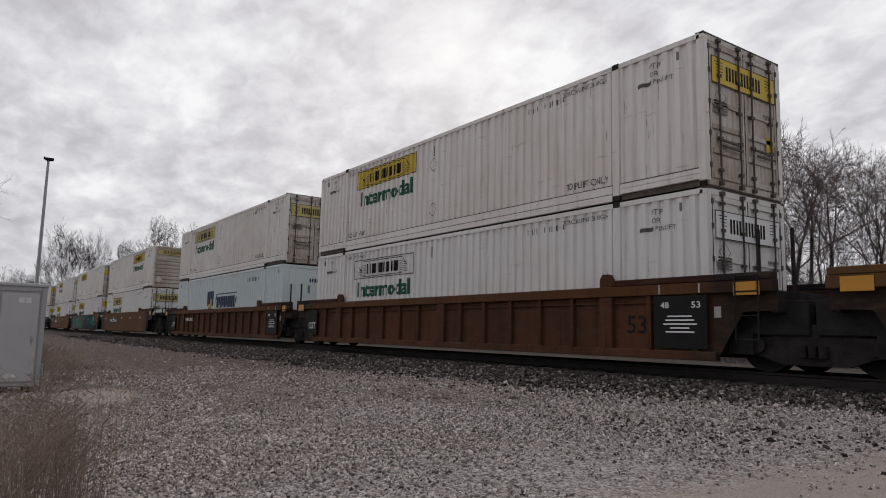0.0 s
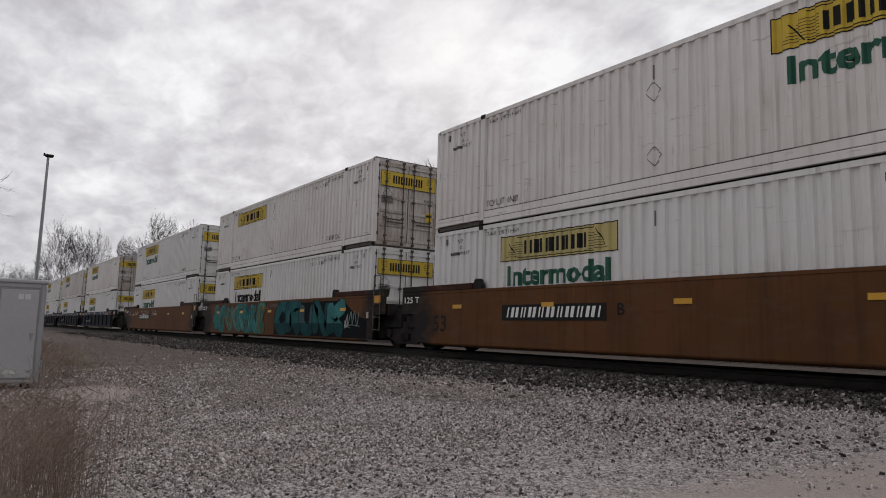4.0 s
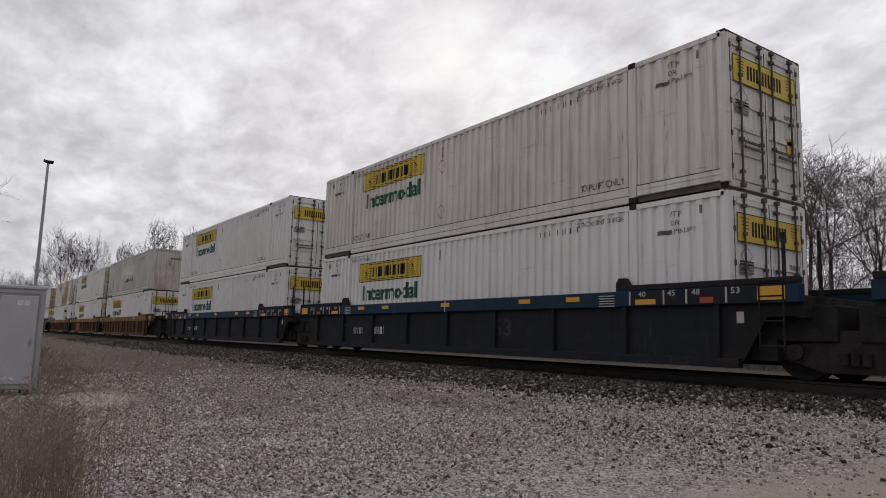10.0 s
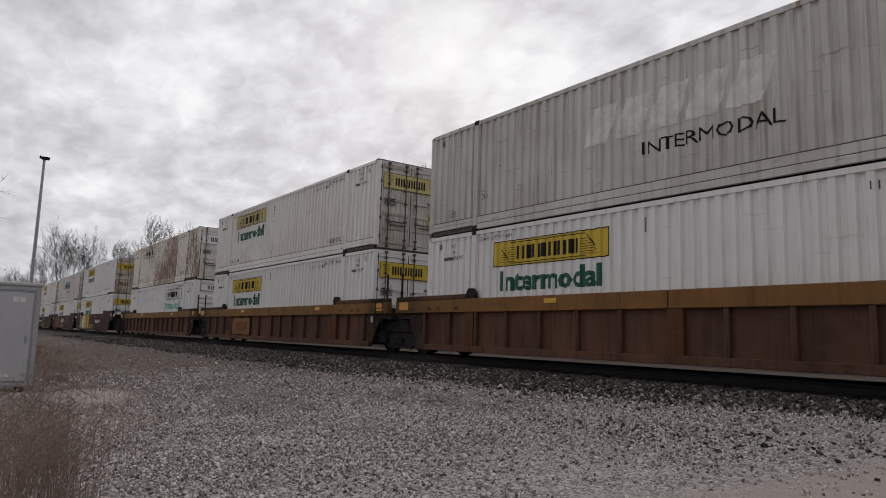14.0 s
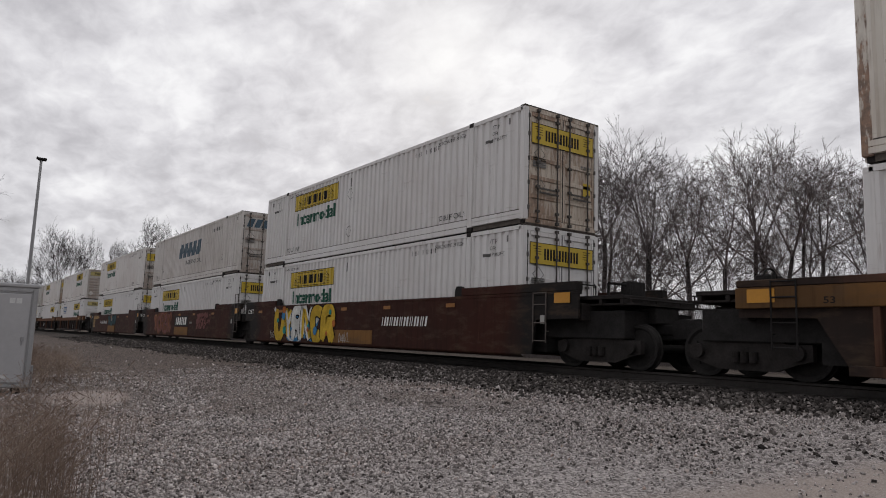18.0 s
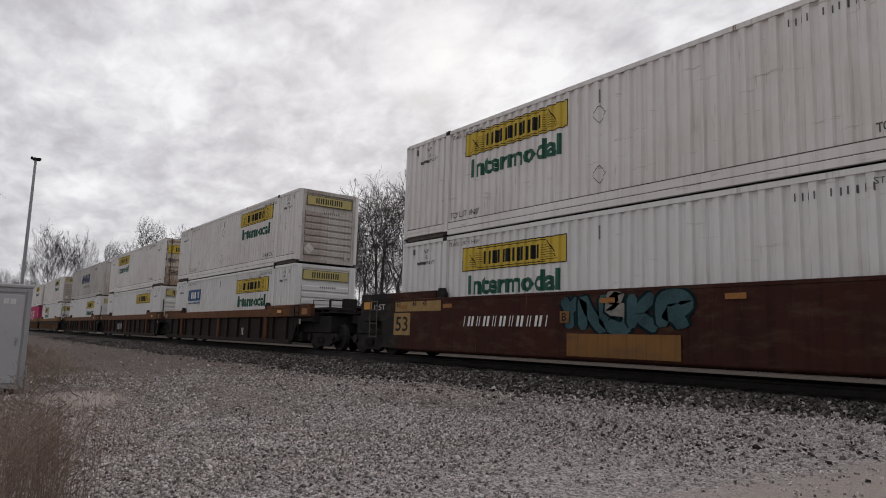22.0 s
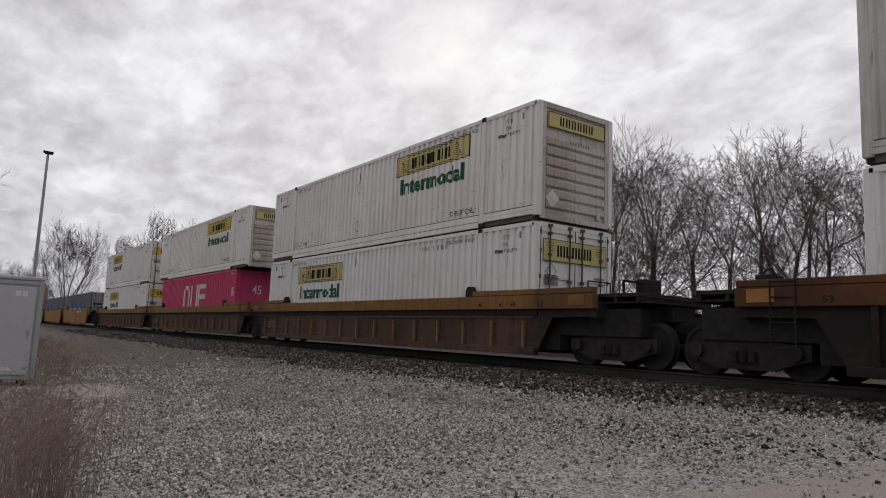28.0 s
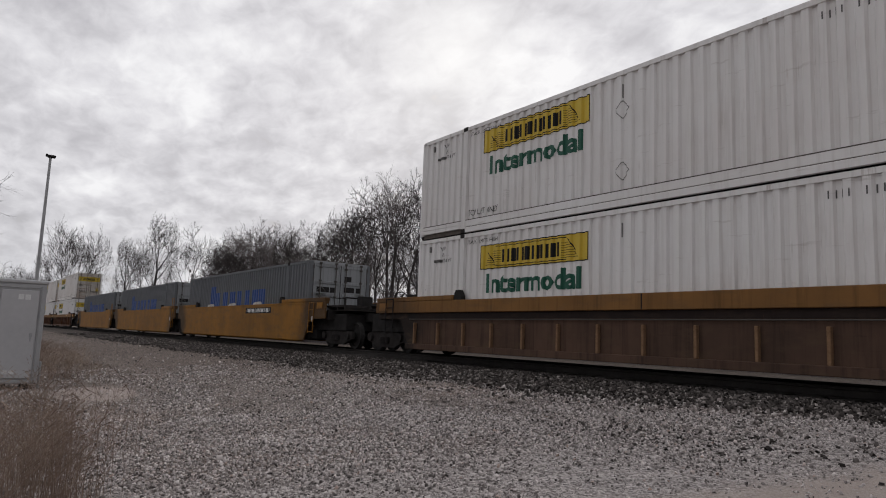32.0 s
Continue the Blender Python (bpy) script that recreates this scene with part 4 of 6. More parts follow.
def swift_box(body, end, style):
    r = container("pale grey-white corrugated freight container with slanted dark lettering bars", body, end, None, None)
    x0 = -LONG / 2
    if style == "shield":
        def crest(bm):
            pts = [(5.85, 2.10), (6.9, 2.10), (6.95, 1.72), (6.84, 1.35), (6.40, 1.06), (5.96, 1.35), (5.80, 1.72)]
            bm.faces.new([bm.verts.new((x0 + x, 0, z)) for x, z in pts])
        part("crest", decal("crest/plate", crest), "navy_ink", r, "navy shield emblem")
        part("crest_flash", decal("crest_flash/over", lambda bm: (rect(bm, x0 + 6.30, x0 + 6.52, 1.15, 1.70, 0.22), rect(bm, x0 + 6.05, x0 + 6.22, 1.22, 1.55, 0.35))), "sign_yellow", r, "yellow flash on the emblem")
        part("name_block", decal("name_block/ink/shield", lambda bm: [rect(bm, x0 + 7.42 + 0.56 * i, x0 + 7.90 + 0.56 * i, 1.22, 1.78, 0.14) for i in range(5)]), "navy_ink", r, "navy slanted lettering blocks")
        part("name_outline", decal("name_outline/plate/shield", lambda bm: (rect(bm, x0 + 7.18, x0 + 10.32, 1.08, 1.14, 0.015), rect(bm, x0 + 7.38, x0 + 10.53, 1.88, 1.94, 0.015), rect(bm, x0 + 7.195, x0 + 7.265, 1.14, 1.88, 0.19), rect(bm, x0 + 10.265, x0 + 10.335, 1.14, 1.88, 0.19))), "steel_blue_ink", r, "slanted steel-blue outline")
    else:
        ink = {"ghost": "ghost_ink", "blue": "steel_blue_ink", "dark": "navy_ink"}[style]
        part("name_block", decal("name_block/ink/slanted", lambda bm: [rect(bm, x0 + 5.78 + 0.84 * i, x0 + 6.46 + 0.84 * i, 1.38, 2.18, 0.30) for i in range(5)]), ink, r, "slanted bars of a faded carrier name")
        part("lettering", decal("lettering/ink/caps", lambda bm: letters(bm, "INTERMODAL", 0.26, 2.85, x0 + 7.35, 0.92)), "ink" if style == "ghost" else "ink_faded", r)
    if end == "doors":
        def slabs(bm):
            for i in range(5):
                a = -1.02 + 0.36 * i
                vs = [bm.verts.new((LONG / 2 + 0.010, y, z)) for y, z in ((a, 2.18), (a + 0.27, 2.18), (a + 0.42, 2.58), (a + 0.15, 2.58))]
                bm.faces.new(vs)
        part("name_block", shared("door_slabs", slabs), "steel_blue_ink", r, "slanted dark blocks on the doors")
    part("stencil", decal("stencil/ink/size", lambda bm: (letters(bm, "53ft", 0.20, 0.36, x0 + 0.9, 0.45), letters(bm, "DA", 0.16, 0.2, x0 + 2.35, 0.75), letters(bm, "DA", 0.16, 0.2, x0 + 13.6, 0.75))), "ink_faded", r)
    part("number_block", decal("number_block/ink/swift", lambda bm: [rect(bm, x0 + 11.9 + 0.16 * i, x0 + 11.98 + 0.16 * i, 2.33, 2.50) for i in range(10)]), "ink_faded", r)
    part("bottom_mark", decal("bottom_mark/ink/red", lambda bm: [rect(bm, x0 + 2.5 + 0.8 * i, x0 + 2.75 + 0.8 * i, 0.19, 0.235) for i in range(15)]), "rust_mark", r)
    return r


def flat_bars(r, half, key, spec, ink, label=""):
    """Plain bars for the lettering on a short or single-stacked box."""
    for i, q in enumerate(spec):
        part("letter_block", decal(f"letter_block/ink/{key}/{i}", lambda bm: rect(bm, *q), half), ink, r, label)


def magenta_box():
    half = 13.72 / 2
    r = container("magenta 45-foot shipping container with large pale lettering blocks", "magenta_paint", "flat", None, None, half)
    x0 = -LONG / 2
    a = x0 + 6.1
    blocks = [(0, 0.26, 1.05, 2.12), (0.26, 1.0, 2.12, 2.34), (1.0, 1.26, 1.05, 2.12), (1.5, 1.76, 1.05, 2.34), (2.46, 2.70, 1.05, 2.34), (2.9, 3.16, 1.05, 2.34), (3.16, 4.2, 2.10, 2.34), (3.16, 4.2, 1.55, 1.80)]
    flat_bars(r, half, "magenta", [(a + u, a + v, z0, z1) for u, v, z0, z1 in blocks], "letter_pink_white", "pale lettering blocks")
    part("lettering", decal("lettering/ink/forty", lambda bm: letters(bm, "45", 0.42, 0.46, 6.27, 1.60), half), "letter_pink_white", r)
    part("lettering", shared("end_figures", lambda bm: letters(bm, "45", 0.42, 0.46, 0, 0, 0.01)), "letter_pink_white", r, "pale end figures", at=pose(half - 0.012, -0.45, 1.75, 0, 0, 90))
    part("warning_mark", decal("warning_mark/ink", lambda bm: [rect(bm, half - 0.9 + 0.10 * i, half - 0.85 + 0.10 * i, 2.66, 2.71, 0.04) for i in range(8)], half), "letter_white", r)
    return r


def slate_box():
    r = container("slate grey corrugated freight container with blue lettering bars", "slate_paint", "doors", "slate_door", None)
    x0 = -LONG / 2
    flat_bars(r, LONG / 2, "slate", [(x0 + 4.0 + k, x0 + 4.0 + k + 0.66, 1.10, 2.30 if i == 0 else 1.95) for i, k in enumerate((0, 0.8, 2.0, 3.05, 4.05, 5.1, 6.1, 6.9))], "blue_letter", "blue lettering bars")
    part("lettering", shared("slate_door_bars", lambda bm: [box(bm, -0.017, -0.012, y, y + w, z, z + 0.20) for y, w, z in ((-0.98, 0.16, 1.70), (-0.80, 0.34, 1.70), (-0.42, 0.20, 1.70), (0.18, 0.30, 2.16), (0.18, 0.44, 1.74), (0.70, 0.18, 1.74))]), "black_steel", r, "dark lettering bars on the doors", at=pose(LONG / 2 - 0.004, 0, 0))
    return r


# ---------------------------------------------------------------- well wagons
# local frame: x along the train from the well's middle, y across (camera side negative), z from the rail head
OUT = -1.50
END_IN = 8.30


def side_outline(left_end, right_end, top, foot=END_IN):
    """x, z outline of the side sheet; the lower corners are cut away over the wheels."""
    return [(-foot, 0.24), (foot, 0.24), (END_IN + 0.46, 1.0), (right_end, 1.02), (right_end, top), (left_end, top), (left_end, 1.02), (-END_IN - 0.46, 1.0)]


def build_truck(wagon, x):
    """Three-piece freight bogie; the wheelsets turn on it."""
    bogie = part("bogie", shared("bogie", lambda bm: (box(bm, -0.22, 0.22, -1.05, 1.05, 0.42, 0.70, 0.03), box(bm, -0.30, 0.30, -0.45, 0.45, 0.70, 0.92, 0.03))), "black_steel", wagon, "dark cast-steel bogie", at=pose(x, 0, 0))

    def frame_side(bm):
        out = [(-1.12, 0.34), (-0.88, 0.28), (-0.50, 0.15), (0.50, 0.15), (0.88, 0.28), (1.12, 0.34), (1.12, 0.60), (0.70, 0.60), (0.36, 0.80), (-0.36, 0.80), (-0.70, 0.60), (-1.12, 0.56)]
        prism(bm, out, -0.06, 0.06)
        for s in (-0.89, 0.89):
            rod(bm, (s, -0.14, 0.457), (s, -0.05, 0.457), 0.13, 12)
        for k in (-0.16, 0.0, 0.16):
            rod(bm, (k, -0.10, 0.28), (k, -0.10, 0.46), 0.07, 10)
    for y in (-1.0, 1.0):
        part("side_frame", shared("side_frame", frame_side), "grime_steel", bogie, at=pose(0, y, 0, 0, 0, 0 if y < 0 else 180))

    def wheels(bm):
        rod(bm, (0, -0.98, 0), (0, 0.98, 0), 0.085, 10)
        for s in (-1, 1):
            prof = [(0.10, 0.69), (0.20, 0.72), (0.36, 0.735), (0.40, 0.70), (0.485, 0.685), (0.483, 0.715), (0.457, 0.725), (0.450, 0.825), (0.40, 0.83), (0.36, 0.79), (0.20, 0.80), (0.11, 0.83)]
            n = 28
            rings = [[bm.verts.new((r * math.cos(2 * math.pi * i / n), s * y, r * math.sin(2 * math.pi * i / n))) for i in range(n)] for r, y in prof]
            for a, b in zip(rings, rings[1:] + rings[:1]):
                for i in range(n):
                    j = (i + 1) % n
                    bm.faces.new((a[i], a[j], b[j], b[i]))
            for i in range(4):
                c = 2 * math.pi * i / 4
                rod(bm, (0.27 * math.cos(c), s * 0.80, 0.27 * math.sin(c)), (0.27 * math.cos(c), s * 0.812, 0.27 * math.sin(c)), 0.03, 6)
    for s in (-0.89, 0.89):
        w = part("wheelset", shared("wheelset", wheels), "wheel_steel", bogie, at=pose(s, 0, 0.457))
        WHEELS.append((w, s))
    return bogie


WHEELS = []


def ladder(wagon, x, mat, grab=0, tall=1.60):
    """Rungs on the side below the deck, and grab posts standing inboard on the end platform."""
    def build(bm):
        for d in (-0.20, 0.20):
            rod(bm, (d, OUT - 0.03, 0.50), (d, OUT - 0.03, tall), 0.016, 6)
            for z in (0.75, 1.40):
                rod(bm, (d, OUT - 0.03, z), (d, OUT + 0.06, z), 0.012, 6)
        for z in (0.54, 0.93, 1.33, tall - 0.02):
            rod(bm, (-0.20, OUT - 0.03, z), (0.20, OUT - 0.03, z), 0.014, 6)
    part("ladder", shared(f"ladder/{tall}", build), mat, wagon, "dark steel end ladder", at=pose(x, 0, 0))

    for k in range(grab):
        part("grab_post", shared("grab_post", lambda bm: (rod(bm, (0, -1.32, 1.30), (0, -1.32, 2.36), 0.032, 8), box(bm, -0.06, 0.06, -1.38, -1.26, 1.28, 1.34))), mat, wagon, "dark steel grab post", at=pose(x + 0.12 + 0.44 * k, 0.25 * k, 0))


def stripe(wagon, x, z, w, h, mat, label="", y=OUT - 0.022):
    return part("reflector" if mat in ("reflector", "orange_plate") else "marking", shared(f"plate/{w:.2f}/{h:.2f}", lambda bm: box(bm, -w / 2, w / 2, -0.004, 0.004, -h / 2, h / 2)), mat, wagon, label, at=pose(x, y, z))


def words_on(wagon, text, x, z, h, ink, w=None, y=OUT - 0.020):
    def build(bm):
        letters(bm, text, h, w, 0, 0, 0.012)
    part("stencil", shared(f"stencil_{text}/{h:.2f}/{w}", build), ink, wagon, at=pose(x, y, z))


def bars_on(wagon, x, z, w, h, count, ink, y=OUT - 0.020, lean=0.0, fill=0.24):
    part("number_block", shared(f"number_block/{w:.2f}/{h:.2f}/{count}/{lean}/{fill}", lambda bm: name_bars(bm, 0, w, 0, h, count, lean, fill)), ink, wagon, at=pose(x, y, z))


def bend(pts, steps=5):
    """A soft curve through the given x, z points."""
    p = [pts[0], *pts, pts[-1]]
    out = []
    for a, b, c, d in zip(p, p[1:], p[2:], p[3:]):
        for k in range(steps):
            t = k / steps
            out.append(tuple(0.5 * (2 * q + (r - o) * t + (2 * o - 5 * q + 4 * r - e) * t * t + (3 * q - o - 3 * r + e) * t ** 3) for o, q, r, e in zip(a, b, c, d)))
    return out + [pts[-1]]


SPRAY_LOW, SPRAY_HIGH = 0.255, 1.555


def ribbon(bm, pts, width, y, thin=1.0):
    """A flat sprayed band with blunt ends along a curve; thin narrows its end."""
    path = bend(pts)
    n = len(path)
    rows = []
    for i, (x, z) in enumerate(path):
        ax, az = path[max(i - 1, 0)]
        bx, bz = path[min(i + 1, n - 1)]
        dx, dz = bx - ax, bz - az
        ln = math.hypot(dx, dz) or 1.0
        k = width / 2 * (1 + (thin - 1) * i / (n - 1))
        end = 0.55 if i in (0, n - 1) else 1.0
        ox, oz = -dz / ln * k * end, dx / ln * k * end
        rows.append([bm.verts.new((x + e * ox, y, max(SPRAY_LOW, min(SPRAY_HIGH, z + e * oz)))) for e in (-1, 1)])
    for a, b in zip(rows, rows[1:]):
        bm.faces.new((a[0], b[0], b[1], a[1]))


def dot(bm, x, z, r, y):
    bm.faces.new([bm.verts.new((x + r * math.cos(a * math.pi / 7), y, max(SPRAY_LOW, min(SPRAY_HIGH, z + r * math.sin(a * math.pi / 7))))) for a in range(14)])


FIGURES = (
    [[(0.88, 0.80), (0.50, 1.0), (0.14, 0.70), (0.14, 0.28), (0.50, 0.02), (0.88, 0.18)]],
    [[(0.16, 0.0), (0.14, 0.88), (0.62, 0.98), (0.84, 0.72), (0.50, 0.46), (0.24, 0.48)], [(0.50, 0.46), (0.72, 0.25), (0.90, 0.0)]],
    [[(0.12, 1.0), (0.14, 0.30), (0.50, 0.02), (0.84, 0.30), (0.88, 1.0)]],
    [[(0.14, 0.0), (0.12, 0.95), (0.50, 0.50), (0.86, 0.06), (0.88, 1.0)]],
    [[(0.14, 1.0), (0.16, 0.0)], [(0.90, 0.98), (0.30, 0.52), (0.92, 0.02)]],
    [[(0.10, 0.86), (0.60, 1.0), (0.24, 0.58), (0.80, 0.46), (0.60, 0.04), (0.08, 0.10)]],
    [[(0.50, 0.0), (0.46, 0.55), (0.10, 1.0)], [(0.46, 0.55), (0.90, 0.96)]])


def graffiti(wagon, x0, x1, z0, z1, order, fills, outline, shine, seed, label, fat=0.40, wild=0.10, shade="", dots=()):
    """Swollen sprayed figures without meaning: a dark outline, a two-tone fill and thin bright strokes."""
    rng = random.Random(seed)
    step = (x1 - x0) / len(order)
    tall = z1 - z0
    y = OUT - 0.007

    def spray(colour, make):
        bm = bmesh.new()
        make(bm)
        part("graffiti_shape", bm, "spray_" + colour, wagon, label)
    for i, k in enumerate(order):
        left, lean = x0 + step * (i + 0.04) - 0.04 * step, rng.uniform(-0.5, 1) * wild
        w = step * 1.08
        base = y - 0.003 * i
        strokes = []
        for line in FIGURES[k]:
            strokes.append([(left + w * (u + lean * (v - 0.5) + rng.uniform(-1, 1) * wild * 0.6), z0 + 0.10 * tall + tall * 0.80 * v + rng.uniform(-1, 1) * wild * 0.4 * tall) for u, v in line])
        width = fat * step * rng.uniform(0.9, 1.1)
        spray(outline, lambda bm: [ribbon(bm, q, width + 0.11, base - 0.0004 * a) for a, q in enumerate(strokes)])
        fill = fills[i % len(fills)]
        spray(fill, lambda bm: [ribbon(bm, q, width, base - 0.0012 - 0.0004 * a) for a, q in enumerate(strokes)])
        second = shade or fills[(i + 1) % len(fills)]

        def tone(bm):
            for a, q in enumerate(strokes):
                ribbon(bm, [(px + 0.10 * width, pz - 0.12 * width) for px, pz in q], width * 0.50, base - 0.0020 - 0.0003 * a, 0.7)
        if shade:
            def under(bm):
                for a, q in enumerate(strokes):
                    ribbon(bm, q, width, base - 0.0020 - 0.0003 * a)
                bmesh.ops.bisect_plane(bm, geom=bm.verts[:] + bm.edges[:] + bm.faces[:], plane_co=(0, 0, z0 + 0.36 * tall), plane_no=(0, 0.0, 1), clear_outer=True)
            spray(shade, under)
        else:
            spray(second, tone)
        if shine:
            spray(shine, lambda bm: [ribbon(bm, [(px - 0.30 * width, pz + 0.22 * width) for px, pz in q[:3]], 0.035, base - 0.0027 - 0.0003 * a, 0.4) for a, q in enumerate(strokes)])
    for n, colour in enumerate(dots):
        px, pz, r = rng.uniform(x0 - 0.2, x1 + 0.3), rng.uniform(z0 + 0.1, z1 - 0.05), rng.uniform(0.07, 0.17)
        spray(colour, lambda bm: dot(bm, px, pz, r, y - 0.003 * len(order) - 0.001 * n - 0.003))


def washed_patch(wagon, x0, x1, z0, z1, ink, seed, count=90):
    """Rubbed-off remains of paint: many small upright flakes, thicker at the top left."""
    rng = random.Random(seed)
    bm = bmesh.new()
    for i in range(count):
        x = x0 + (x1 - x0) * rng.random() ** 1.4
        z = z1 - (z1 - z0) * rng.random() ** 1.3
        a, b = rng.uniform(0.03, 0.16), rng.uniform(0.04, 0.20)
        bm.faces.new([bm.verts.new((x + a * math.cos(k * math.pi / 4) * rng.uniform(0.6, 1), OUT - 0.007 - 0.00012 * i, max(z0, z + b * math.sin(k * math.pi / 4) * rng.uniform(0.6, 1)))) for k in range(8)])
    part("graffiti_shape", bm, ink, wagon, "washed-out pinkish paint patch")


def scribble(wagon, x0, x1, z0, z1, ink, seed, width=0.035, turns=9):
    """A quick thin tag."""
    rng = random.Random(seed)
    pts = [(x0 + (x1 - x0) * (i + rng.uniform(-0.5, 0.5)) / turns, (z1 if i % 2 else z0) + rng.uniform(-0.25, 0.25) * (z1 - z0)) for i in range(turns + 1)]
    bm = bmesh.new()
    ribbon(bm, pts, width, OUT - 0.016, 0.6)
    ribbon(bm, [(x0, z0 - 0.03), ((x0 + x1) / 2, z0 + 0.02), (x1 + 0.1, z0 - 0.02)], width * 0.7, OUT - 0.0165, 0.5)
    part("graffiti_shape", bm, ink, wagon, "thin sprayed tag")


def well_wagon(style, left, right, label):
    """left, right: 'joint' (shares a bogie) or 'coupler'. style: a dict of paints and side construction."""
    w = root("well_car", label, "freight wagon", "wagons of the train")
    chord, sheet = style["chord"], style["sheet"]
    top = style["top"]
    xl, xr = (-9.35 if left == "joint" else -10.02), (9.35 if right == "joint" else 10.02)
    smooth = style["kind"] == "smooth"
    key = f"{style['kind']}{style.get('lower', 0)}/{left}/{right}/{top}"
    low = style.get("chord_low", 1.22)
    for m, near in ((None, True), (pose(0, 0, 0, 0, 0, 180), False)):
        a, b = (xl, xr) if near else (-xr, -xl)
        if smooth:
            def skin(bm, a=a, b=b):
                prism(bm, side_outline(a, b, top - 0.05, style.get("lower", END_IN)), OUT, OUT + 0.05)
                # the foot of the tub rolls inwards
                for i in range(4):
                    t0, t1 = i / 4 * math.pi / 2, (i + 1) / 4 * math.pi / 2
                    r = 0.16
                    p0 = (OUT + r - r * math.cos(t0), 0.24 - r * math.sin(t0) * 0.5)
                    p1 = (OUT + r - r * math.cos(t1), 0.24 - r * math.sin(t1) * 0.5)
                    q = [bm.verts.new(c) for c in ((-END_IN, *p0), (END_IN, *p0), (END_IN, *p1), (-END_IN, *p1))]
                    bm.faces.new(q)
            part("side_panel", shared(f"side_panel/{key}/{near}", skin), sheet, w, at=m)
            part("top_chord", shared(f"top_chord/{key}/{near}", lambda bm, a=a, b=b: box(bm, a + 0.02, b - 0.02, OUT - 0.012, OUT + 0.14, top - 0.07, top, 0.006)), chord, w, at=m)
        else:
            part("side_panel", shared(f"side_panel/{key}/{near}", lambda bm, a=a, b=b: prism(bm, side_outline(a, b, low), OUT + 0.10, OUT + 0.13)), sheet, w, at=m)
            part("top_chord", shared(f"top_chord/{key}/{near}", lambda bm, a=a, b=b: box(bm, a, b, OUT - 0.012, OUT + 0.16, low, top, 0.012)), chord, w, at=m)
            part("bottom_chord", shared("bottom_chord", lambda bm: box(bm, -END_IN, END_IN, OUT, OUT + 0.14, 0.165, 0.32, 0.01)), sheet, w, at=m)
            if style.get("pipe"):
                part("side_pipe", shared("side_pipe", lambda bm: rod(bm, (-8.2, OUT + 0.05, 1.0), (8.2, OUT + 0.05, 1.0), 0.013, 8)), "lock_steel", w, "thin air pipe along the side", at=m)
                # the recess shadow below the chord, put in as a dark strip
                part("recess_shadow", shared("recess_shadow", lambda bm: box(bm, -8.3, 8.3, OUT + 0.07, OUT + 0.098, 1.03, low - 0.002)), "sooty", w, "dark oily band under the chord", at=m)
            elif style["kind"] == "ribbed":
                part("side_ledge", shared("side_ledge", lambda bm: box(bm, -7.95, 7.95, OUT + 0.045, OUT + 0.099, 1.185, 1.205)), chord, w, "thin folded ledge under the chord", at=m)
            n = style["ribs"]
            for i in range(n):
                x = -7.9 + 15.8 * i / (n - 1)
                part("stake", shared(f"stake/{style['kind']}", lambda bm: box(bm, -0.05 * style.get("slim", 1), 0.05 * style.get("slim", 1), OUT + 0.01, OUT + 0.10, 0.32, style.get("stake_top", low), 0.008)), style.get("stake", sheet), w, at=(m or Matrix()) @ pose(x, 0, 0))
            if style.get("wide"):
                for x in (-5.88, 0.14, 5.88):
                    part("wide_stake", shared(f"wide_stake/{low}", lambda bm: box(bm, -0.16, 0.16, OUT + 0.002, OUT + 0.098, 0.30, low - 0.003, 0.008)), style["wide"], w, "broad box stake", at=(m or Matrix()) @ pose(x, 0, 0))
            part("chord_seam", shared(f"chord_seam/{low}/{top}", lambda bm: box(bm, -0.014, 0.014, OUT - 0.016, OUT - 0.010, low + 0.01, top - 0.01)), "black_steel", w, "dark weld seam across the chord", at=m)
        raised = style["raised"]
        for s in (-1, 1):
            e = (b if s > 0 else -a) - 0.03
            part("deck_plate", shared(f"deck_plate/{key}/{near}/{s}", lambda bm, s=s, e=e: box(bm, *sorted((s * 6.05, s * e)), OUT - 0.02, OUT + 0.17, top + 0.003, raised, 0.012)), style["deck"], w, at=m)
            part("guide_post", shared("guide_post", lambda bm: prism(bm, [(-0.16, 0), (0.16, 0), (0.16, 0.10), (0.05, 0.26), (-0.09, 0.26), (-0.16, 0.16)], OUT + 0.02, OUT + 0.15)), style.get("guide", "black_steel"), w, at=(m or Matrix()) @ pose(s * 5.88, 0, top))
    part("well_floor", shared("well_floor", lambda bm: (box(bm, -8.2, 8.2, -1.33, 1.33, 0.235, 0.35), [box(bm, x - 0.12, x + 0.12, OUT + 0.13, -OUT - 0.13, 0.22, 0.30) for x in (-6.1, -3, 0, 3, 6.1)])), "grime_steel", w)
    for s, kind, e in ((-1, left, -xl), (1, right, xr)):
        part("end_bulkhead", shared("end_bulkhead", lambda bm: box(bm, 8.22, 8.32, -1.34, 1.34, 0.30, 1.36)), "grime_steel", w, at=pose(0, 0, 0, 0, 0, 0 if s > 0 else 180))

        def sill(bm, e=e, kind=kind):
            box(bm, 8.32, e, -0.48, 0.48, 0.93, 1.30, 0.02)
            box(bm, 8.32, e - 0.02, -1.30, 1.30, 1.20, 1.30)
            box(bm, e - 0.14, e - 0.01, -1.38, 1.38, 0.98, 1.34, 0.01)
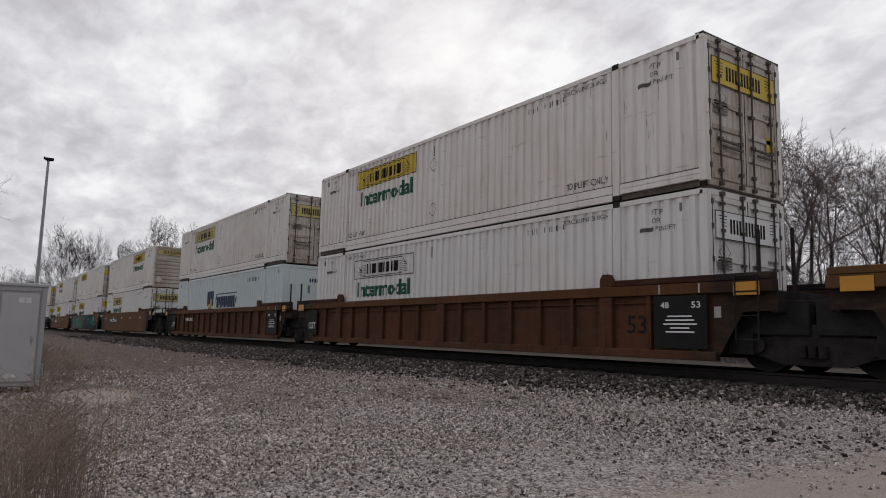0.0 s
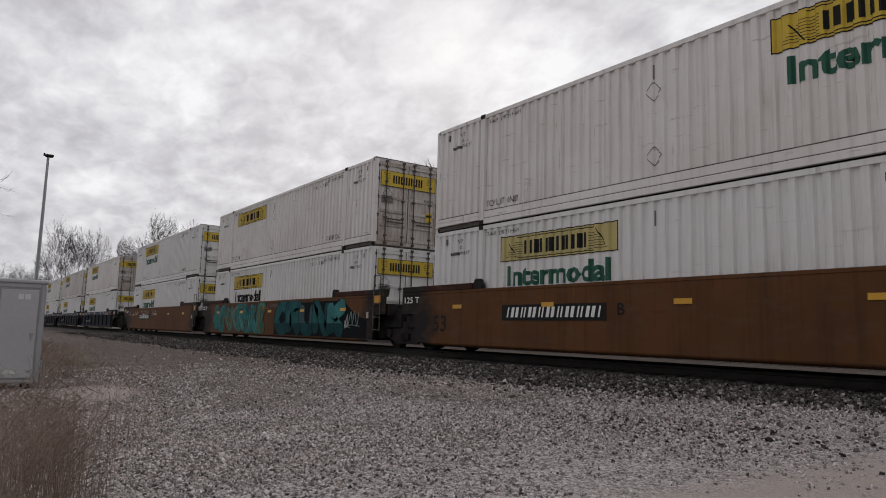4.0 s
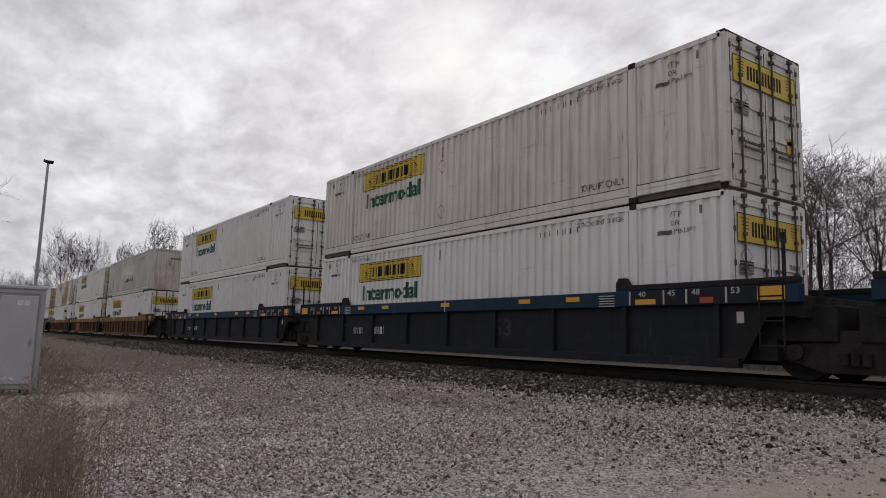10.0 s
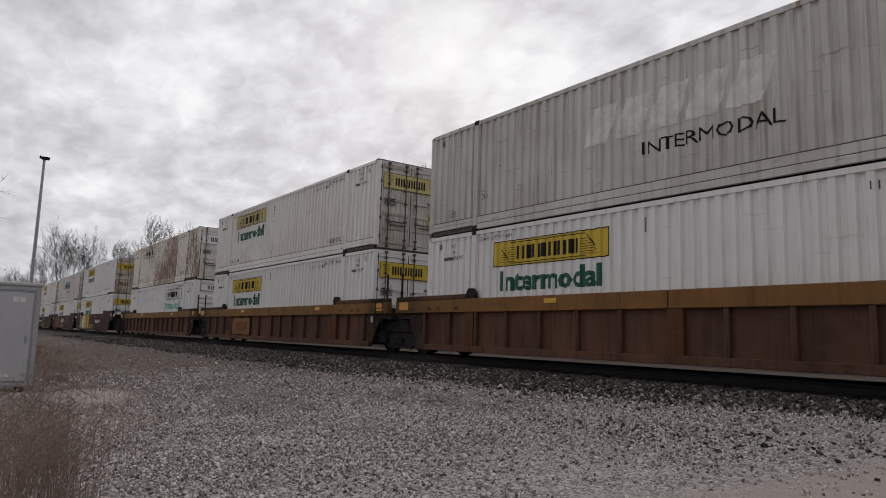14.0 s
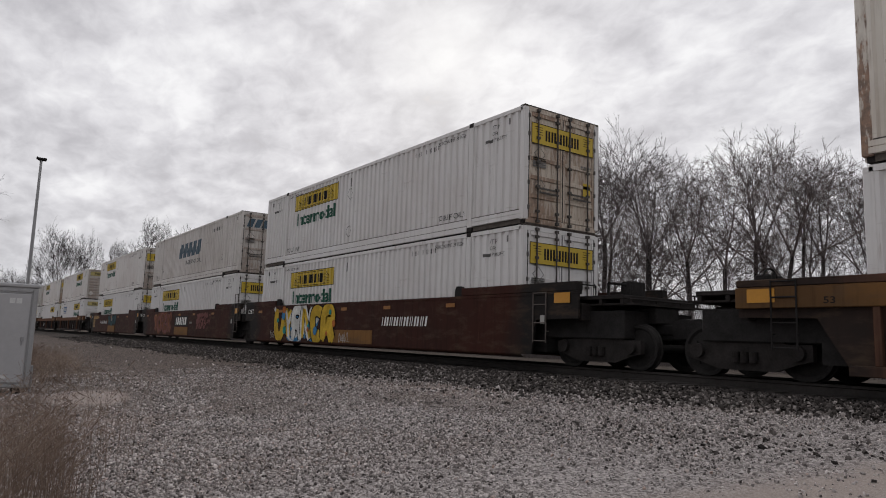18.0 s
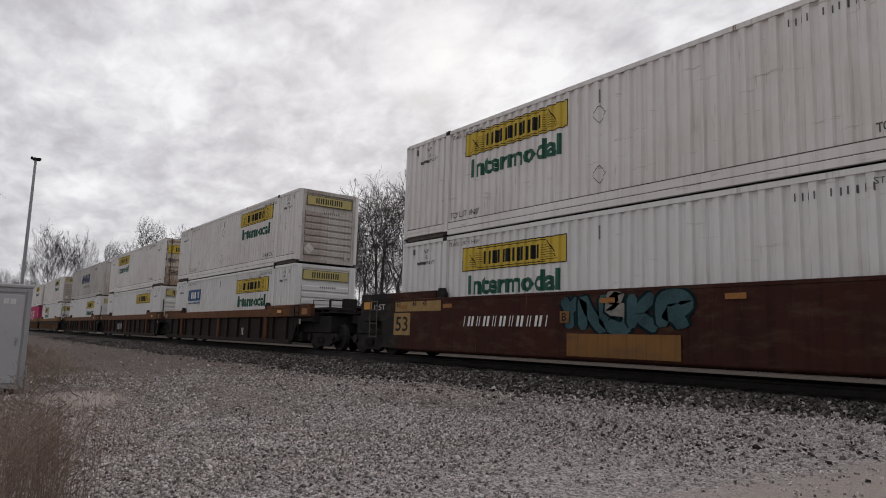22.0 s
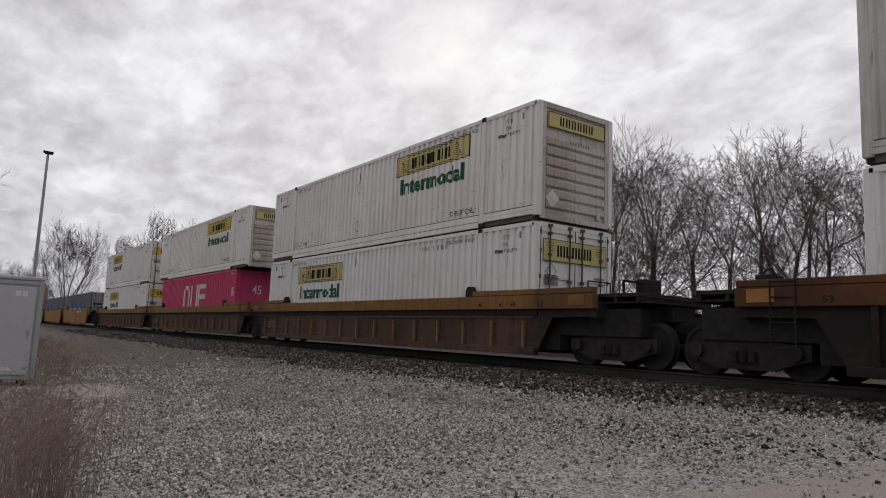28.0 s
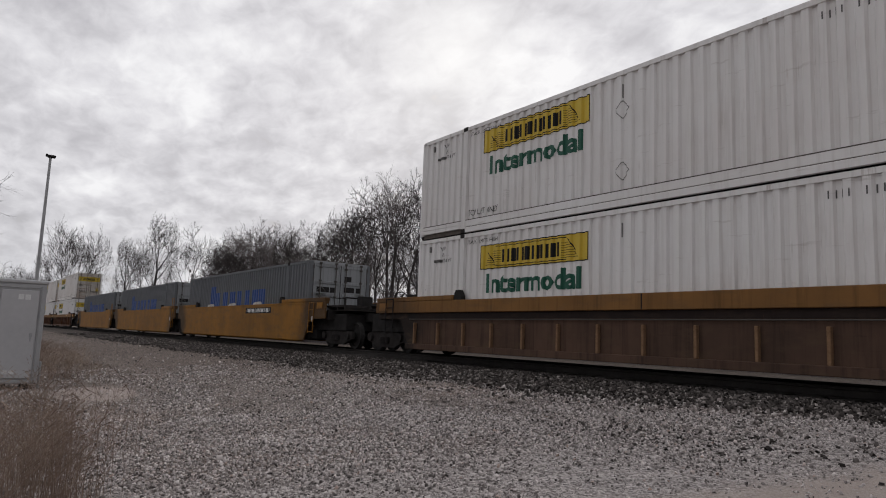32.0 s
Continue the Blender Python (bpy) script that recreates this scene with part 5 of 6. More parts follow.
        part("bolster_box", shared(f"bolster_box/{kind}", lambda bm, kind=kind: (box(bm, 8.34, 10.9 if kind == "coupler" else 9.70, -1.12, 1.12, 0.62, 1.19, 0.02), box(bm, 8.36, 8.80, -1.20, 1.20, 0.30, 0.66))), "black_steel", w, "soot-black body bolster over the bogie", at=pose(0, 0, 0, 0, 0, 0 if s > 0 else 180))
        part("end_sill", shared(f"end_sill/{kind}", sill), "grime_steel", w, at=pose(0, 0, 0, 0, 0, 0 if s > 0 else 180))
        if kind == "coupler":
            def knuckle(bm):
                box(bm, 9.95, 11.42, -0.13, 0.13, 0.72, 0.95, 0.03)
                prism(bm, [(11.35, 0.66), (11.80, 0.66), (11.88, 0.78), (11.88, 1.0), (11.60, 1.06), (11.35, 1.0)], -0.18, 0.18)
                box(bm, 9.9, 11.1, -0.38, 0.38, 0.95, 1.28, 0.02)
            part("coupler", shared("coupler", knuckle), "black_steel", w, at=pose(0, 0, 0, 0, 0, 0 if s > 0 else 180))

            def walkway(bm):
                box(bm, 10.02, 11.15, -1.15, 1.15, 1.30, 1.34)
                for y in (-1.1, -0.3, 0.5, 1.1):
                    rod(bm, (11.05, y, 1.34), (11.05, y, 1.42), 0.018, 6)
                rod(bm, (11.05, -1.15, 1.42), (11.05, 1.15, 1.42), 0.018, 6)
            part("walkway", shared("walkway", walkway), "grime_steel", w, at=pose(0, 0, 0, 0, 0, 0 if s > 0 else 180))

            part("end_platform", shared("end_platform", lambda bm: (box(bm, 9.45, 10.95, -1.22, 1.22, 1.42, 1.50, 0.01), [box(bm, x, x + 0.08, -1.20, 1.20, 1.31, 1.42) for x in (9.7, 10.3, 10.85)])), "grime_steel", w, "dark grated end platform", at=pose(0, 0, 0, 0, 0, 0 if s > 0 else 180))
            part("brake_box", shared("brake_box", lambda bm: (box(bm, 10.15, 10.45, -0.35, 0.15, 1.50, 1.86, 0.03), rod(bm, (10.3, -0.9, 1.5), (10.3, -0.9, 1.78), 0.03, 6), rod(bm, (10.3, -0.9, 1.78), (10.3, -0.35, 1.78), 0.03, 6))), "black_steel", w, "soot-black brake gear box", at=pose(0, 0, 0, 0, 0, 0 if s > 0 else 180))

            def rail_end(bm):
                for y in (-1.2,):
                    rod(bm, (9.6, y, 1.3), (9.6, y, 1.78), 0.016, 6)
                rod(bm, (9.6, -1.2, 1.78), (9.6, -0.5, 1.78), 0.016, 6)
                rod(bm, (9.6, -0.5, 1.3), (9.6, -0.5, 1.78), 0.016, 6)
            part("handrail", shared("handrail", rail_end), "black_steel", w, at=pose(0, 0, 0, 0, 0, 0 if s > 0 else 180))

            def brake(bm):
                rod(bm, (9.75, 0.75, 1.3), (9.75, 0.75, 1.80), 0.03, 8)
                n = 16
                for i in range(n):
                    a0, a1 = 2 * math.pi * i / n, 2 * math.pi * (i + 1) / n
                    rod(bm, (9.82, 0.75 + 0.24 * math.cos(a0), 1.64 + 0.24 * math.sin(a0)), (9.82, 0.75 + 0.24 * math.cos(a1), 1.64 + 0.24 * math.sin(a1)), 0.018, 6)
                for i in range(3):
                    c = 2 * math.pi * i / 3
                    rod(bm, (9.82, 0.75, 1.64), (9.82, 0.75 + 0.24 * math.cos(c), 1.64 + 0.24 * math.sin(c)), 0.014, 6)
            if s < 0:
                part("brake_wheel", shared("brake_wheel", brake), "black_steel", w, at=pose(0, 0, 0, 0, 0, 180))
            part("air_hose", shared("air_hose", lambda bm: [rod(bm, (11.3 + 0.09 * i, 0.28, 0.85 - 0.42 * math.sin(i / 5 * math.pi / 2 + 0.0)), (11.3 + 0.09 * (i + 1), 0.28, 0.85 - 0.42 * math.sin((i + 1) / 5 * math.pi / 2)), 0.025, 6) for i in range(5)]), "black_steel", w, at=pose(0, 0, 0, 0, 0, 0 if s > 0 else 180))
            build_truck(w, s * 10.12)
        elif s < 0:
            part("joint_casting", shared("joint_casting", lambda bm: box(bm, -10.1, -9.3, -0.35, 0.35, 0.90, 1.20, 0.04)), "black_steel", w)
            build_truck(w, -9.775)
    if style.get("rungs", True):
        ladder(w, 8.90, style.get("ladder", "black_steel"), style.get("posts", 2) if right == "joint" and not smooth else 0, 2.22 if right == "joint" and smooth else 1.60)
    if left == "coupler":
        ladder(w, -9.2, style.get("ladder", "black_steel"))
    for x in style["flash"]:
        stripe(w, x, top - 0.12 if not smooth else style.get("flash_z", 1.19), 0.38, 0.10, style.get("flash_mat", "reflector"), "small yellow reflective strip")
    stripe(w, xr - 0.45, top - 0.14, 0.46, 0.22, style.get("tab", "orange_plate"), "orange-yellow end plate")
    if left == "coupler" or not smooth:
        stripe(w, xl + 0.45, top - 0.14, 0.46, 0.22, style.get("tab", "orange_plate"), "orange-yellow end plate")
    if style.get("tag", True):
        stripe(w, xr - 1.05, 1.0, 0.13, 0.19, "tag_white", "white inspection tag", OUT - (0.006 if smooth else -0.09))
    return w


RIBBED = dict(kind="ribbed", chord="brown_orange", sheet="brown_red", deck="brown_dark", top=1.52, raised=1.64, ribs=17, flash=(), guide="brown_red", chord_low=1.32, wide="brown_red")
SMOOTH = dict(kind="smooth", lower=8.62, chord="tub_brown", sheet="tub_brown", deck="brown_dark", top=1.62, raised=1.78, ribs=0, flash=(-6.65, -3.33, 0.1, 3.33, 6.65), ladder="ladder_steel")
BLUE = dict(kind="panel", chord="navy_chord", sheet="navy_dark", deck="navy_dark", top=1.52, raised=1.63, ribs=9, flash=(-4.6, -3.1, 0.0, 3.1, 4.6), tab="reflector")
TAN = dict(kind="tan", chord="tan_chord", sheet="tan_brown", deck="tan_brown", top=1.50, raised=1.62, ribs=15, flash=(-3.0, 4.6), wide="brown_orange", chord_low=1.16)
DEEP = dict(kind="smooth", lower=8.62, chord="brown_dark", sheet="brown_dark", deck="brown_dark", top=1.60, raised=1.80, ribs=0, flash=(-7.6, -5.5, -0.25, 2.45, 5.6), tab="orange_plate", flash_mat="dull_orange", flash_z=1.38, ladder="ladder_steel")
SOOTY = dict(kind="sooty", posts=1, tab="dull_orange", chord="rust_chord", sheet="sooty", deck="rust_chord", top=1.50, raised=1.62, ribs=13, flash=(7.3,), wide="brown_red", chord_low=1.18)
MUD = dict(kind="mud", posts=0, tab="tan_chord", pipe=True, slim=0.6, tag=False, rungs=False, stake_top=0.90, stake="stake_ochre", chord="tan_chord", sheet="grey_brown", deck="tan_chord", top=1.50, raised=1.63, ribs=15, flash=(), chord_low=1.18)
GOLD = dict(kind="smooth", chord="yellow_car", sheet="yellow_car", deck="yellow_car", top=1.62, raised=1.76, ribs=0, flash=(), tab="yellow_car", ladder="yellow_car")

# ---------------------------------------------------------------- the train
SPEED, SLOWING, EASING = 12.6646, -0.0059626, 0.0000663549
JOINT, COUPLED = 19.50, 23.62
# tail ends of the wells at the start, from the first fully seen one on
TAILS = (-23.17, -42.62, -66.23, -85.92, -105.59, -129.24, -148.95, -168.51, -192.12, -211.31, -230.84, -254.36, -273.81, -293.22,
         -316.87, -336.46, -355.91, -379.05, -398.38, -417.82)
BASE_LOW, BASE_TOP = 0.36, 0.36 + HIGH + 0.025
TRAIN = []


def travelled(t):
    return SPEED * t + SLOWING * t * t + EASING * t ** 3


def place(n):
    """Middle of well n at the start; three wells to a wagon set."""
    if 0 <= n < len(TAILS):
        return TAILS[n] + LONG / 2
    x, k = (TAILS[0], 0) if n < 0 else (TAILS[-1], len(TAILS) - 1)
    step = 1 if n > k else -1
    while k != n:
        x -= step * (COUPLED if max(k, k + step) % 3 == 2 else JOINT)
        k += step
    return x + LONG / 2


def ends(n):
    return ("coupler" if n % 3 == 1 else "joint"), ("coupler" if n % 3 == 2 else "joint")


def set_train(n, style, label, low=None, top=None):
    x = place(n)
    wagon = well_wagon(style, *ends(n), label)
    TRAIN.append((wagon, x, 0.0))
    if low:
        TRAIN.append((low, x, BASE_LOW))
    if top:
        TRAIN.append((top, x, BASE_TOP))
    return wagon


def jb(top, body, *a, **k):
    return carrier_box(top, body, *a, **k)


def ribbed_marks(w):
    part("marking", shared("stencil_board/R", lambda bm: box(bm, 7.05, 8.15, OUT + 0.004, OUT + 0.012, 0.36, 1.30)), "ink", w, "black stencilled data board")
    part("marking", shared("stencil_board/L", lambda bm: box(bm, -8.25, -7.55, OUT + 0.004, OUT + 0.012, 0.40, 1.26)), "ink", w, "black stencilled data board")
    words_on(w, "125T", -8.18, 0.62, 0.22, "letter_white", 0.55, OUT - 0.004)
    words_on(w, "48", 7.2, 1.08, 0.11, "letter_white", 0.18, OUT - 0.004)
    words_on(w, "53", 6.35, 0.62, 0.34, "ink", 0.46, OUT + 0.09)
    words_on(w, "53", 7.85, 1.08, 0.11, "letter_white", 0.18, OUT - 0.004)
    for x in (7.19, 8.02):
        stripe(w, x, 1.42, 0.03, 0.17, "tag_white", "pale upright divider", OUT - 0.018)
    for i, (a, b) in enumerate(((7.35, 7.85), (7.3, 7.9), (7.25, 7.95), (7.4, 7.8), (7.3, 7.9))):
        part("stencil", shared(f"fine_print/{i}", lambda bm: rect(bm, a, b, 0.92 - 0.07 * i, 0.945 - 0.07 * i)), "letter_white", w, at=pose(0, OUT - 0.002, 0))


def tub_marks(w, ink="letter_white", board=True):
    if board:
        stripe(w, -3.28, 1.02, 3.2, 0.36, "ink", "black number panel", OUT - 0.006)
        bars_on(w, -4.72, 0.91, 2.9, 0.23, 10, ink, OUT - 0.014, 0.05)
        words_on(w, "B", -1.40, 0.95, 0.24, "ink", 0.18, OUT - 0.006)
    words_on(w, "125 T", -9.2, 1.32, 0.17, ink, 0.75, OUT - 0.014)
    words_on(w, "53", -7.75, 0.55, 0.42, "ink", 0.62, OUT - 0.006)


def number_board(w):
    """An ochre length board with stencilled figures, and the strip above it."""
    stripe(w, -7.66, 0.91, 0.84, 0.62, "board_ochre", "ochre board with black figures", OUT - 0.006)
    words_on(w, "53", -7.97, 0.72, 0.40, "ink", 0.62, OUT - 0.012)
    stripe(w, -6.92, 1.43, 2.2, 0.34, "board_ochre", "ochre strip with small figures", OUT - 0.006)
    for x, text in ((-7.95, "53"), (-7.15, "48"), (-6.65, "45")):
        words_on(w, text, x, 1.40, 0.13, "ink", 0.20, OUT - 0.012)


def length_marks(w, ink, z, marks=(6.29, 7.08, 7.5, 8.4), texts=("40", "45", "48", "53"), y=OUT - 0.016):
    for x, text in zip(marks, texts):
        for q in (x, -x - 0.2):
            words_on(w, text, q, z, 0.10, ink, 0.17, y)


BROWN_TXT, TUB_TXT = "rust-brown well wagon with ribbed sides", "smooth-sided brown well wagon"

# set A
w = set_train(-1, dict(RIBBED, deck="tan_chord", chord="tan_chord"), BROWN_TXT, jb(False, "white_clean"), jb(True, "white_worn"))
ribbed_marks(w)
w = set_train(0, RIBBED, BROWN_TXT, jb(False, "white_clean", style="outline"), jb(True, "white_worn"))
ribbed_marks(w)
w = set_train(1, RIBBED, BROWN_TXT, swift_box("white_blue", "flat", "shield"), jb(True, "white_worn", style="cream"))
ribbed_marks(w)
bars_on(w, -5.4, 0.93, 1.5, 0.16, 10, "letter_white", OUT + 0.006)
# set B
w = set_train(2, SMOOTH, TUB_TXT, jb(False, "white_clean", style="cream"), jb(True, "white_worn", "ribs", "right"))
tub_marks(w)
w = set_train(3, SMOOTH, TUB_TXT + " covered in teal graffiti", jb(False, "white_clean", words="ink"), jb(True, "white_worn", words=None))
words_on(w, "125 T", -9.3, 1.33, 0.17, "letter_white", 0.75, OUT - 0.014)
graffiti(w, -7.3, -0.4, 0.27, 1.54, (5, 0, 6, 4, 1, 5, 3, 0), ("sea", "aqua", "sea", "olive", "aqua"), "slate", "pale", 3, "faded blue-green and olive graffiti", 0.46, 0.30)
graffiti(w, -6.9, -0.9, 0.40, 1.45, (3, 6, 5, 4, 2), ("olive", "aqua", "tan", "sea"), "sea", "deep_teal", 8, "faded blue-green and olive graffiti", 0.16, 0.40)
bm = bmesh.new()
bm.faces.new([bm.verts.new((x, OUT - 0.006, z)) for x, z in ((0.62, 0.26), (8.28, 0.26), (8.28, 0.86), (7.85, 0.93), (7.3, 1.13), (6.9, 1.34), (6.6, 1.48), (5.2, 1.50), (1.5, 1.46), (0.85, 1.30), (0.62, 0.9))])
part("graffiti_shape", bm, "spray_black", w, "black ground sprayed behind teal graffiti")
graffiti(w, 0.72, 6.75, 0.27, 1.54, (0, 1, 2, 3, 4), ("teal", "teal", "slate", "teal", "aqua"), "deep_teal", "", 5, "teal graffiti lettering shapes", 0.42, 0.07, "dim_teal")
scribble(w, 6.85, 7.75, 0.66, 1.06, "spray_pale", 6, 0.05, 7)
scribble(w, 6.80, 7.1, 0.60, 0.80, "spray_white", 9, 0.025, 5)
scribble(w, -0.7, -0.1, 1.30, 1.48, "spray_pale", 10, 0.02, 5)
bars_on(w, 0.0, 1.36, 1.0, 0.10, 10, "ink_print", OUT - 0.014)
w = set_train(4, SMOOTH, TUB_TXT + " with a black number panel", jb(False, "white_clean"), jb(True, "white_clean"))
tub_marks(w)
scribble(w, -4.1, -1.95, 1.14, 1.44, "letter_grey", 31, 0.022, 16)
scribble(w, -0.92, 0.47, 1.16, 1.42, "letter_grey", 32, 0.022, 13)
scribble(w, -6.1, -5.1, 1.16, 1.42, "letter_grey", 33, 0.022, 9)
scribble(w, -8.1, -7.6, 1.15, 1.40, "letter_grey", 34, 0.018, 6)
# set C
for n in (5, 6, 7):
    w = set_train(n, BLUE, "navy blue well wagon with a bright blue top chord", jb(False, "white_clean"), jb(True, ("white_worn", "white_dingy", "white_clean")[n - 5], doors="white_dingy" if n == 6 else None))
    bars_on(w, -5.3, 0.60, 0.66, 0.20, 4, "letter_grey", OUT + 0.095, 0, 0.16)
    bars_on(w, -4.0, 0.60, 0.66, 0.22, 4, "letter_white", OUT + 0.095, 0, 0.16)
    words_on(w, "53", 1.9, 0.62, 0.40, "faint_grey", 0.62, OUT + 0.095)
    stripe(w, 0.0, 1.36, 0.03, 0.30, "tag_white", "pale upright divider", OUT - 0.028)
    words_on(w, "A", -6.0, 0.84, 0.18, "letter_grey", 0.16, OUT + 0.095)
    for q in (-1, 1):
        part("end_panel", shared("end_panel", lambda bm: box(bm, -1.42, 1.42, OUT - 0.016, OUT - 0.013, 1.235, 1.505)), "navy_dark", w, "dark worn panel at the chord's end", at=pose(q * 7.50, 0, 0))
        for x in (6.10, 6.87, 7.35, 8.12):
            stripe(w, q * x, 1.375, 0.035, 0.26, "tag_white", "pale upright divider")
        stripe(w, q * 6.46, 1.30, 0.46, 0.10, "reflector", "yellow reflective strip")
        stripe(w, q * 7.75, 1.30, 0.26, 0.10, "rust_mark", "rust-orange reflective strip")
        for k in range(5):
            stripe(w, q * 5.52, 1.24 + 0.05 * k, 0.40, 0.018, "letter_grey", "")
    length_marks(w, "letter_grey", 1.40, (6.3, 6.95, 7.45, 8.2), y=OUT - 0.022)
# set D
w = set_train(8, TAN, "brown well wagon with an ochre top chord", jb(False, "white_clean"), swift_box("white_old", "flat", "ghost"))
length_marks(w, "ink", 1.22)
w = set_train(9, TAN, "brown well wagon with an ochre top chord", jb(False, "white_clean"), jb(True, "white_worn", style="cream"))
stripe(w, -3.2, 0.72, 2.2, 0.70, "tan_chord", "ochre panel behind a blocked-out mark", OUT + 0.004)
bars_on(w, -3.9, 0.55, 1.5, 0.36, 3, "rust_dark", OUT - 0.002, 0, 0.28)
words_on(w, "53", -5.4, 0.55, 0.36, "ink", 0.46, OUT + 0.09)
length_marks(w, "ink", 1.22)
w = set_train(10, TAN, "brown well wagon with an ochre top chord", jb(False, "white_clean", "ribs", "right", "outline", "green_faded"), jb(True, "white_rust", style="rusted", words=None, doors="white_dingy", note="rust-streaked corrugated"))
length_marks(w, "ink", 1.22)
# set E
w = set_train(11, DEEP, "dark red-brown smooth well wagon with bright graffiti", jb(False, "white_clean"), jb(True, "white_clean", doors="door_stained"))
words_on(w, "125T", -9.0, 1.32, 0.17, "letter_white", 0.62, OUT - 0.014)
graffiti(w, -6.0, -1.0, 0.26, 1.55, (2, 6, 1, 3, 0, 1), ("yellow", "yellow", "white", "white", "yellow"), "black", "", 11, "multicoloured bubble-shaped graffiti", 0.50, 0.14, "", ("green", "blue", "green", "blue", "orange", "orange", "green", "blue", "orange", "green", "white", "blue", "orange"))
graffiti(w, -4.9, -2.0, 0.28, 1.2, (0, 4), ("white", "blue"), "blue", "", 15, "multicoloured bubble-shaped graffiti", 0.34, 0.2)
stripe(w, 0.30, 0.49, 2.62, 0.42, "tan_chord", "ochre patch", OUT - 0.006)
scribble(w, -6.4, -6.0, 0.36, 0.58, "letter_grey", 41, 0.02, 7)
scribble(w, -0.55, 0.1, 0.34, 0.62, "letter_grey", 42, 0.025, 8)
bars_on(w, 2.15, 0.84, 2.4, 0.26, 9, "letter_white", OUT - 0.014, 0.05)
w = set_train(12, DEEP, "dark red-brown smooth well wagon", jb(False, "white_clean"), swift_box("white_dingy", "doors", "blue"))
words_on(w, "125T", -9.06, 1.32, 0.17, "letter_grey", 0.62, OUT - 0.014)
graffiti(w, -5.95, -1.9, 0.34, 1.54, (6, 0, 1, 5, 4), ("rose", "tan", "rose", "brown"), "brown", "orange", 13, "overpainted pinkish-brown graffiti", 0.52, 0.14)
washed_patch(w, 3.0, 5.2, 0.62, 1.36, "spray_rose", 14)
words_on(w, "C", -3.15, 0.74, 0.26, "ink", 0.24, OUT - 0.040)
stripe(w, 0.10, 1.03, 2.64, 0.56, "ink", "black panel behind a blocked-out mark", OUT - 0.006)
bars_on(w, -1.0, 0.83, 2.15, 0.40, 3, "letter_white", OUT - 0.014, 0.08, 0.30)
stripe(w, 0.10, 0.49, 2.64, 0.42, "tan_chord", "ochre patch", OUT - 0.006)
stripe(w, 1.93, 0.94, 0.44, 0.10, "spray_grey", "faded grey panel", OUT - 0.006)
w = set_train(13, DEEP, "dark red-brown smooth well wagon with pale graffiti", jb(False, "white_clean"), jb(True, "white_worn"))
words_on(w, "125T", -9.2, 1.32, 0.17, "letter_grey", 0.62, OUT - 0.014)
number_board(w)
bars_on(w, -4.85, 0.86, 2.95, 0.24, 10, "letter_white", OUT - 0.014, 0.05, 0.18)
graffiti(w, -1.6, 1.55, 0.74, 1.54, (6, 3, 5, 4, 1), ("slate", "slate", "grey"), "deep_teal", "", 19, "pale blue graffiti tag", 0.40, 0.16, "slate")
stripe(w, -1.38, 1.06, 0.26, 0.24, "tan_chord", "small ochre plate", OUT - 0.030)
words_on(w, "B", -1.45, 0.98, 0.17, "ink", 0.13, OUT - 0.036)
stripe(w, 0.05, 0.49, 2.72, 0.46, "tan_chord", "ochre patch", OUT - 0.030)
# set F
for n, top, low in ((14, jb(True, "white_worn", "ribs", "right"), jb(False, "white_clean", "ribs", "right")),
                    (15, jb(True, "white_worn", doors="door_stained"), jb(False, "white_clean", "ribs", "right", words=None)),
                    (16, swift_box("white_old", "flat", "dark"), jb(False, "white_clean", "ribs", "right"))):
    w = set_train(n, SOOTY, "soot-dark well wagon with a rusty top chord", low, top)
    length_marks(w, "ink", 1.24)
    if n == 14:
        x0 = -LONG / 2
        ad = part("notice_panel", decal("notice_panel/plate", lambda bm: rect(bm, x0 + 2.38, x0 + 4.52, 1.76, 2.34)), "blue_sign", low, "blue customer sign")
        part("name_block", decal("name_block/ink/notice", lambda bm: name_bars(bm, x0 + 2.75, x0 + 4.20, 1.88, 2.22, 5, 0, 0.24)), "letter_white", ad)
        part("small_print", decal("small_print/ink/notice", lambda bm: name_bars(bm, x0 + 2.42, x0 + 4.48, 1.60, 1.68, 20, 0, 0.3)), "blue_sign", low)
    if n == 15:
        bars_on(w, -2.6, 0.52, 1.5, 0.40, 3, "letter_grey", OUT + 0.006, 0, 0.24)
    if n == 14:
        bars_on(w, 3.0, 0.45, 0.3, 0.3, 1, "letter_grey", OUT + 0.09)
# set G
w = set_train(17, MUD, "mud-grey well wagon with an ochre top chord", jb(False, "white_clean", style="cream"), jb(True, "white_worn", "ribs", "right", "cream"))
words_on(w, "125T", -7.80, 0.55, 0.26, "figure_dim", 0.7, OUT + 0.09)
length_marks(w, "ink", 1.24)
w = set_train(18, MUD, "mud-grey well wagon with an ochre top chord", magenta_box(), jb(True, "white_worn", "ribs", "right"))
words_on(w, "125T", -7.80, 0.55, 0.26, "figure_dim", 0.7, OUT + 0.09)
length_marks(w, "ink", 1.24)
w = set_train(19, MUD, "mud-grey well wagon with an ochre top chord", jb(False, "white_clean"), jb(True, "white_clean"))
# set H: single-stacked
for n in (20, 21, 22):
    w = set_train(n, GOLD, "ochre-yellow smooth well wagon carrying one grey box", slate_box())
    if n == 20:
        stripe(w, 3.45, 1.36, 3.0, 0.24, "ink", "black number panel", OUT - 0.006)
        bars_on(w, 2.1, 1.28, 2.7, 0.16, 10, "letter_white", OUT - 0.014)
        for x in (-3.4, -0.1, 3.2):
            part("hatch_flap", shared("hatch_flap", lambda bm: prism(bm, [(-0.40, 0), (0.40, 0), (0.30, 0.12), (-0.26, 0.09)], OUT - 0.01, OUT + 0.10)), "white_old", w, "pale folded flap on the chord", at=pose(x, 0, 1.62))
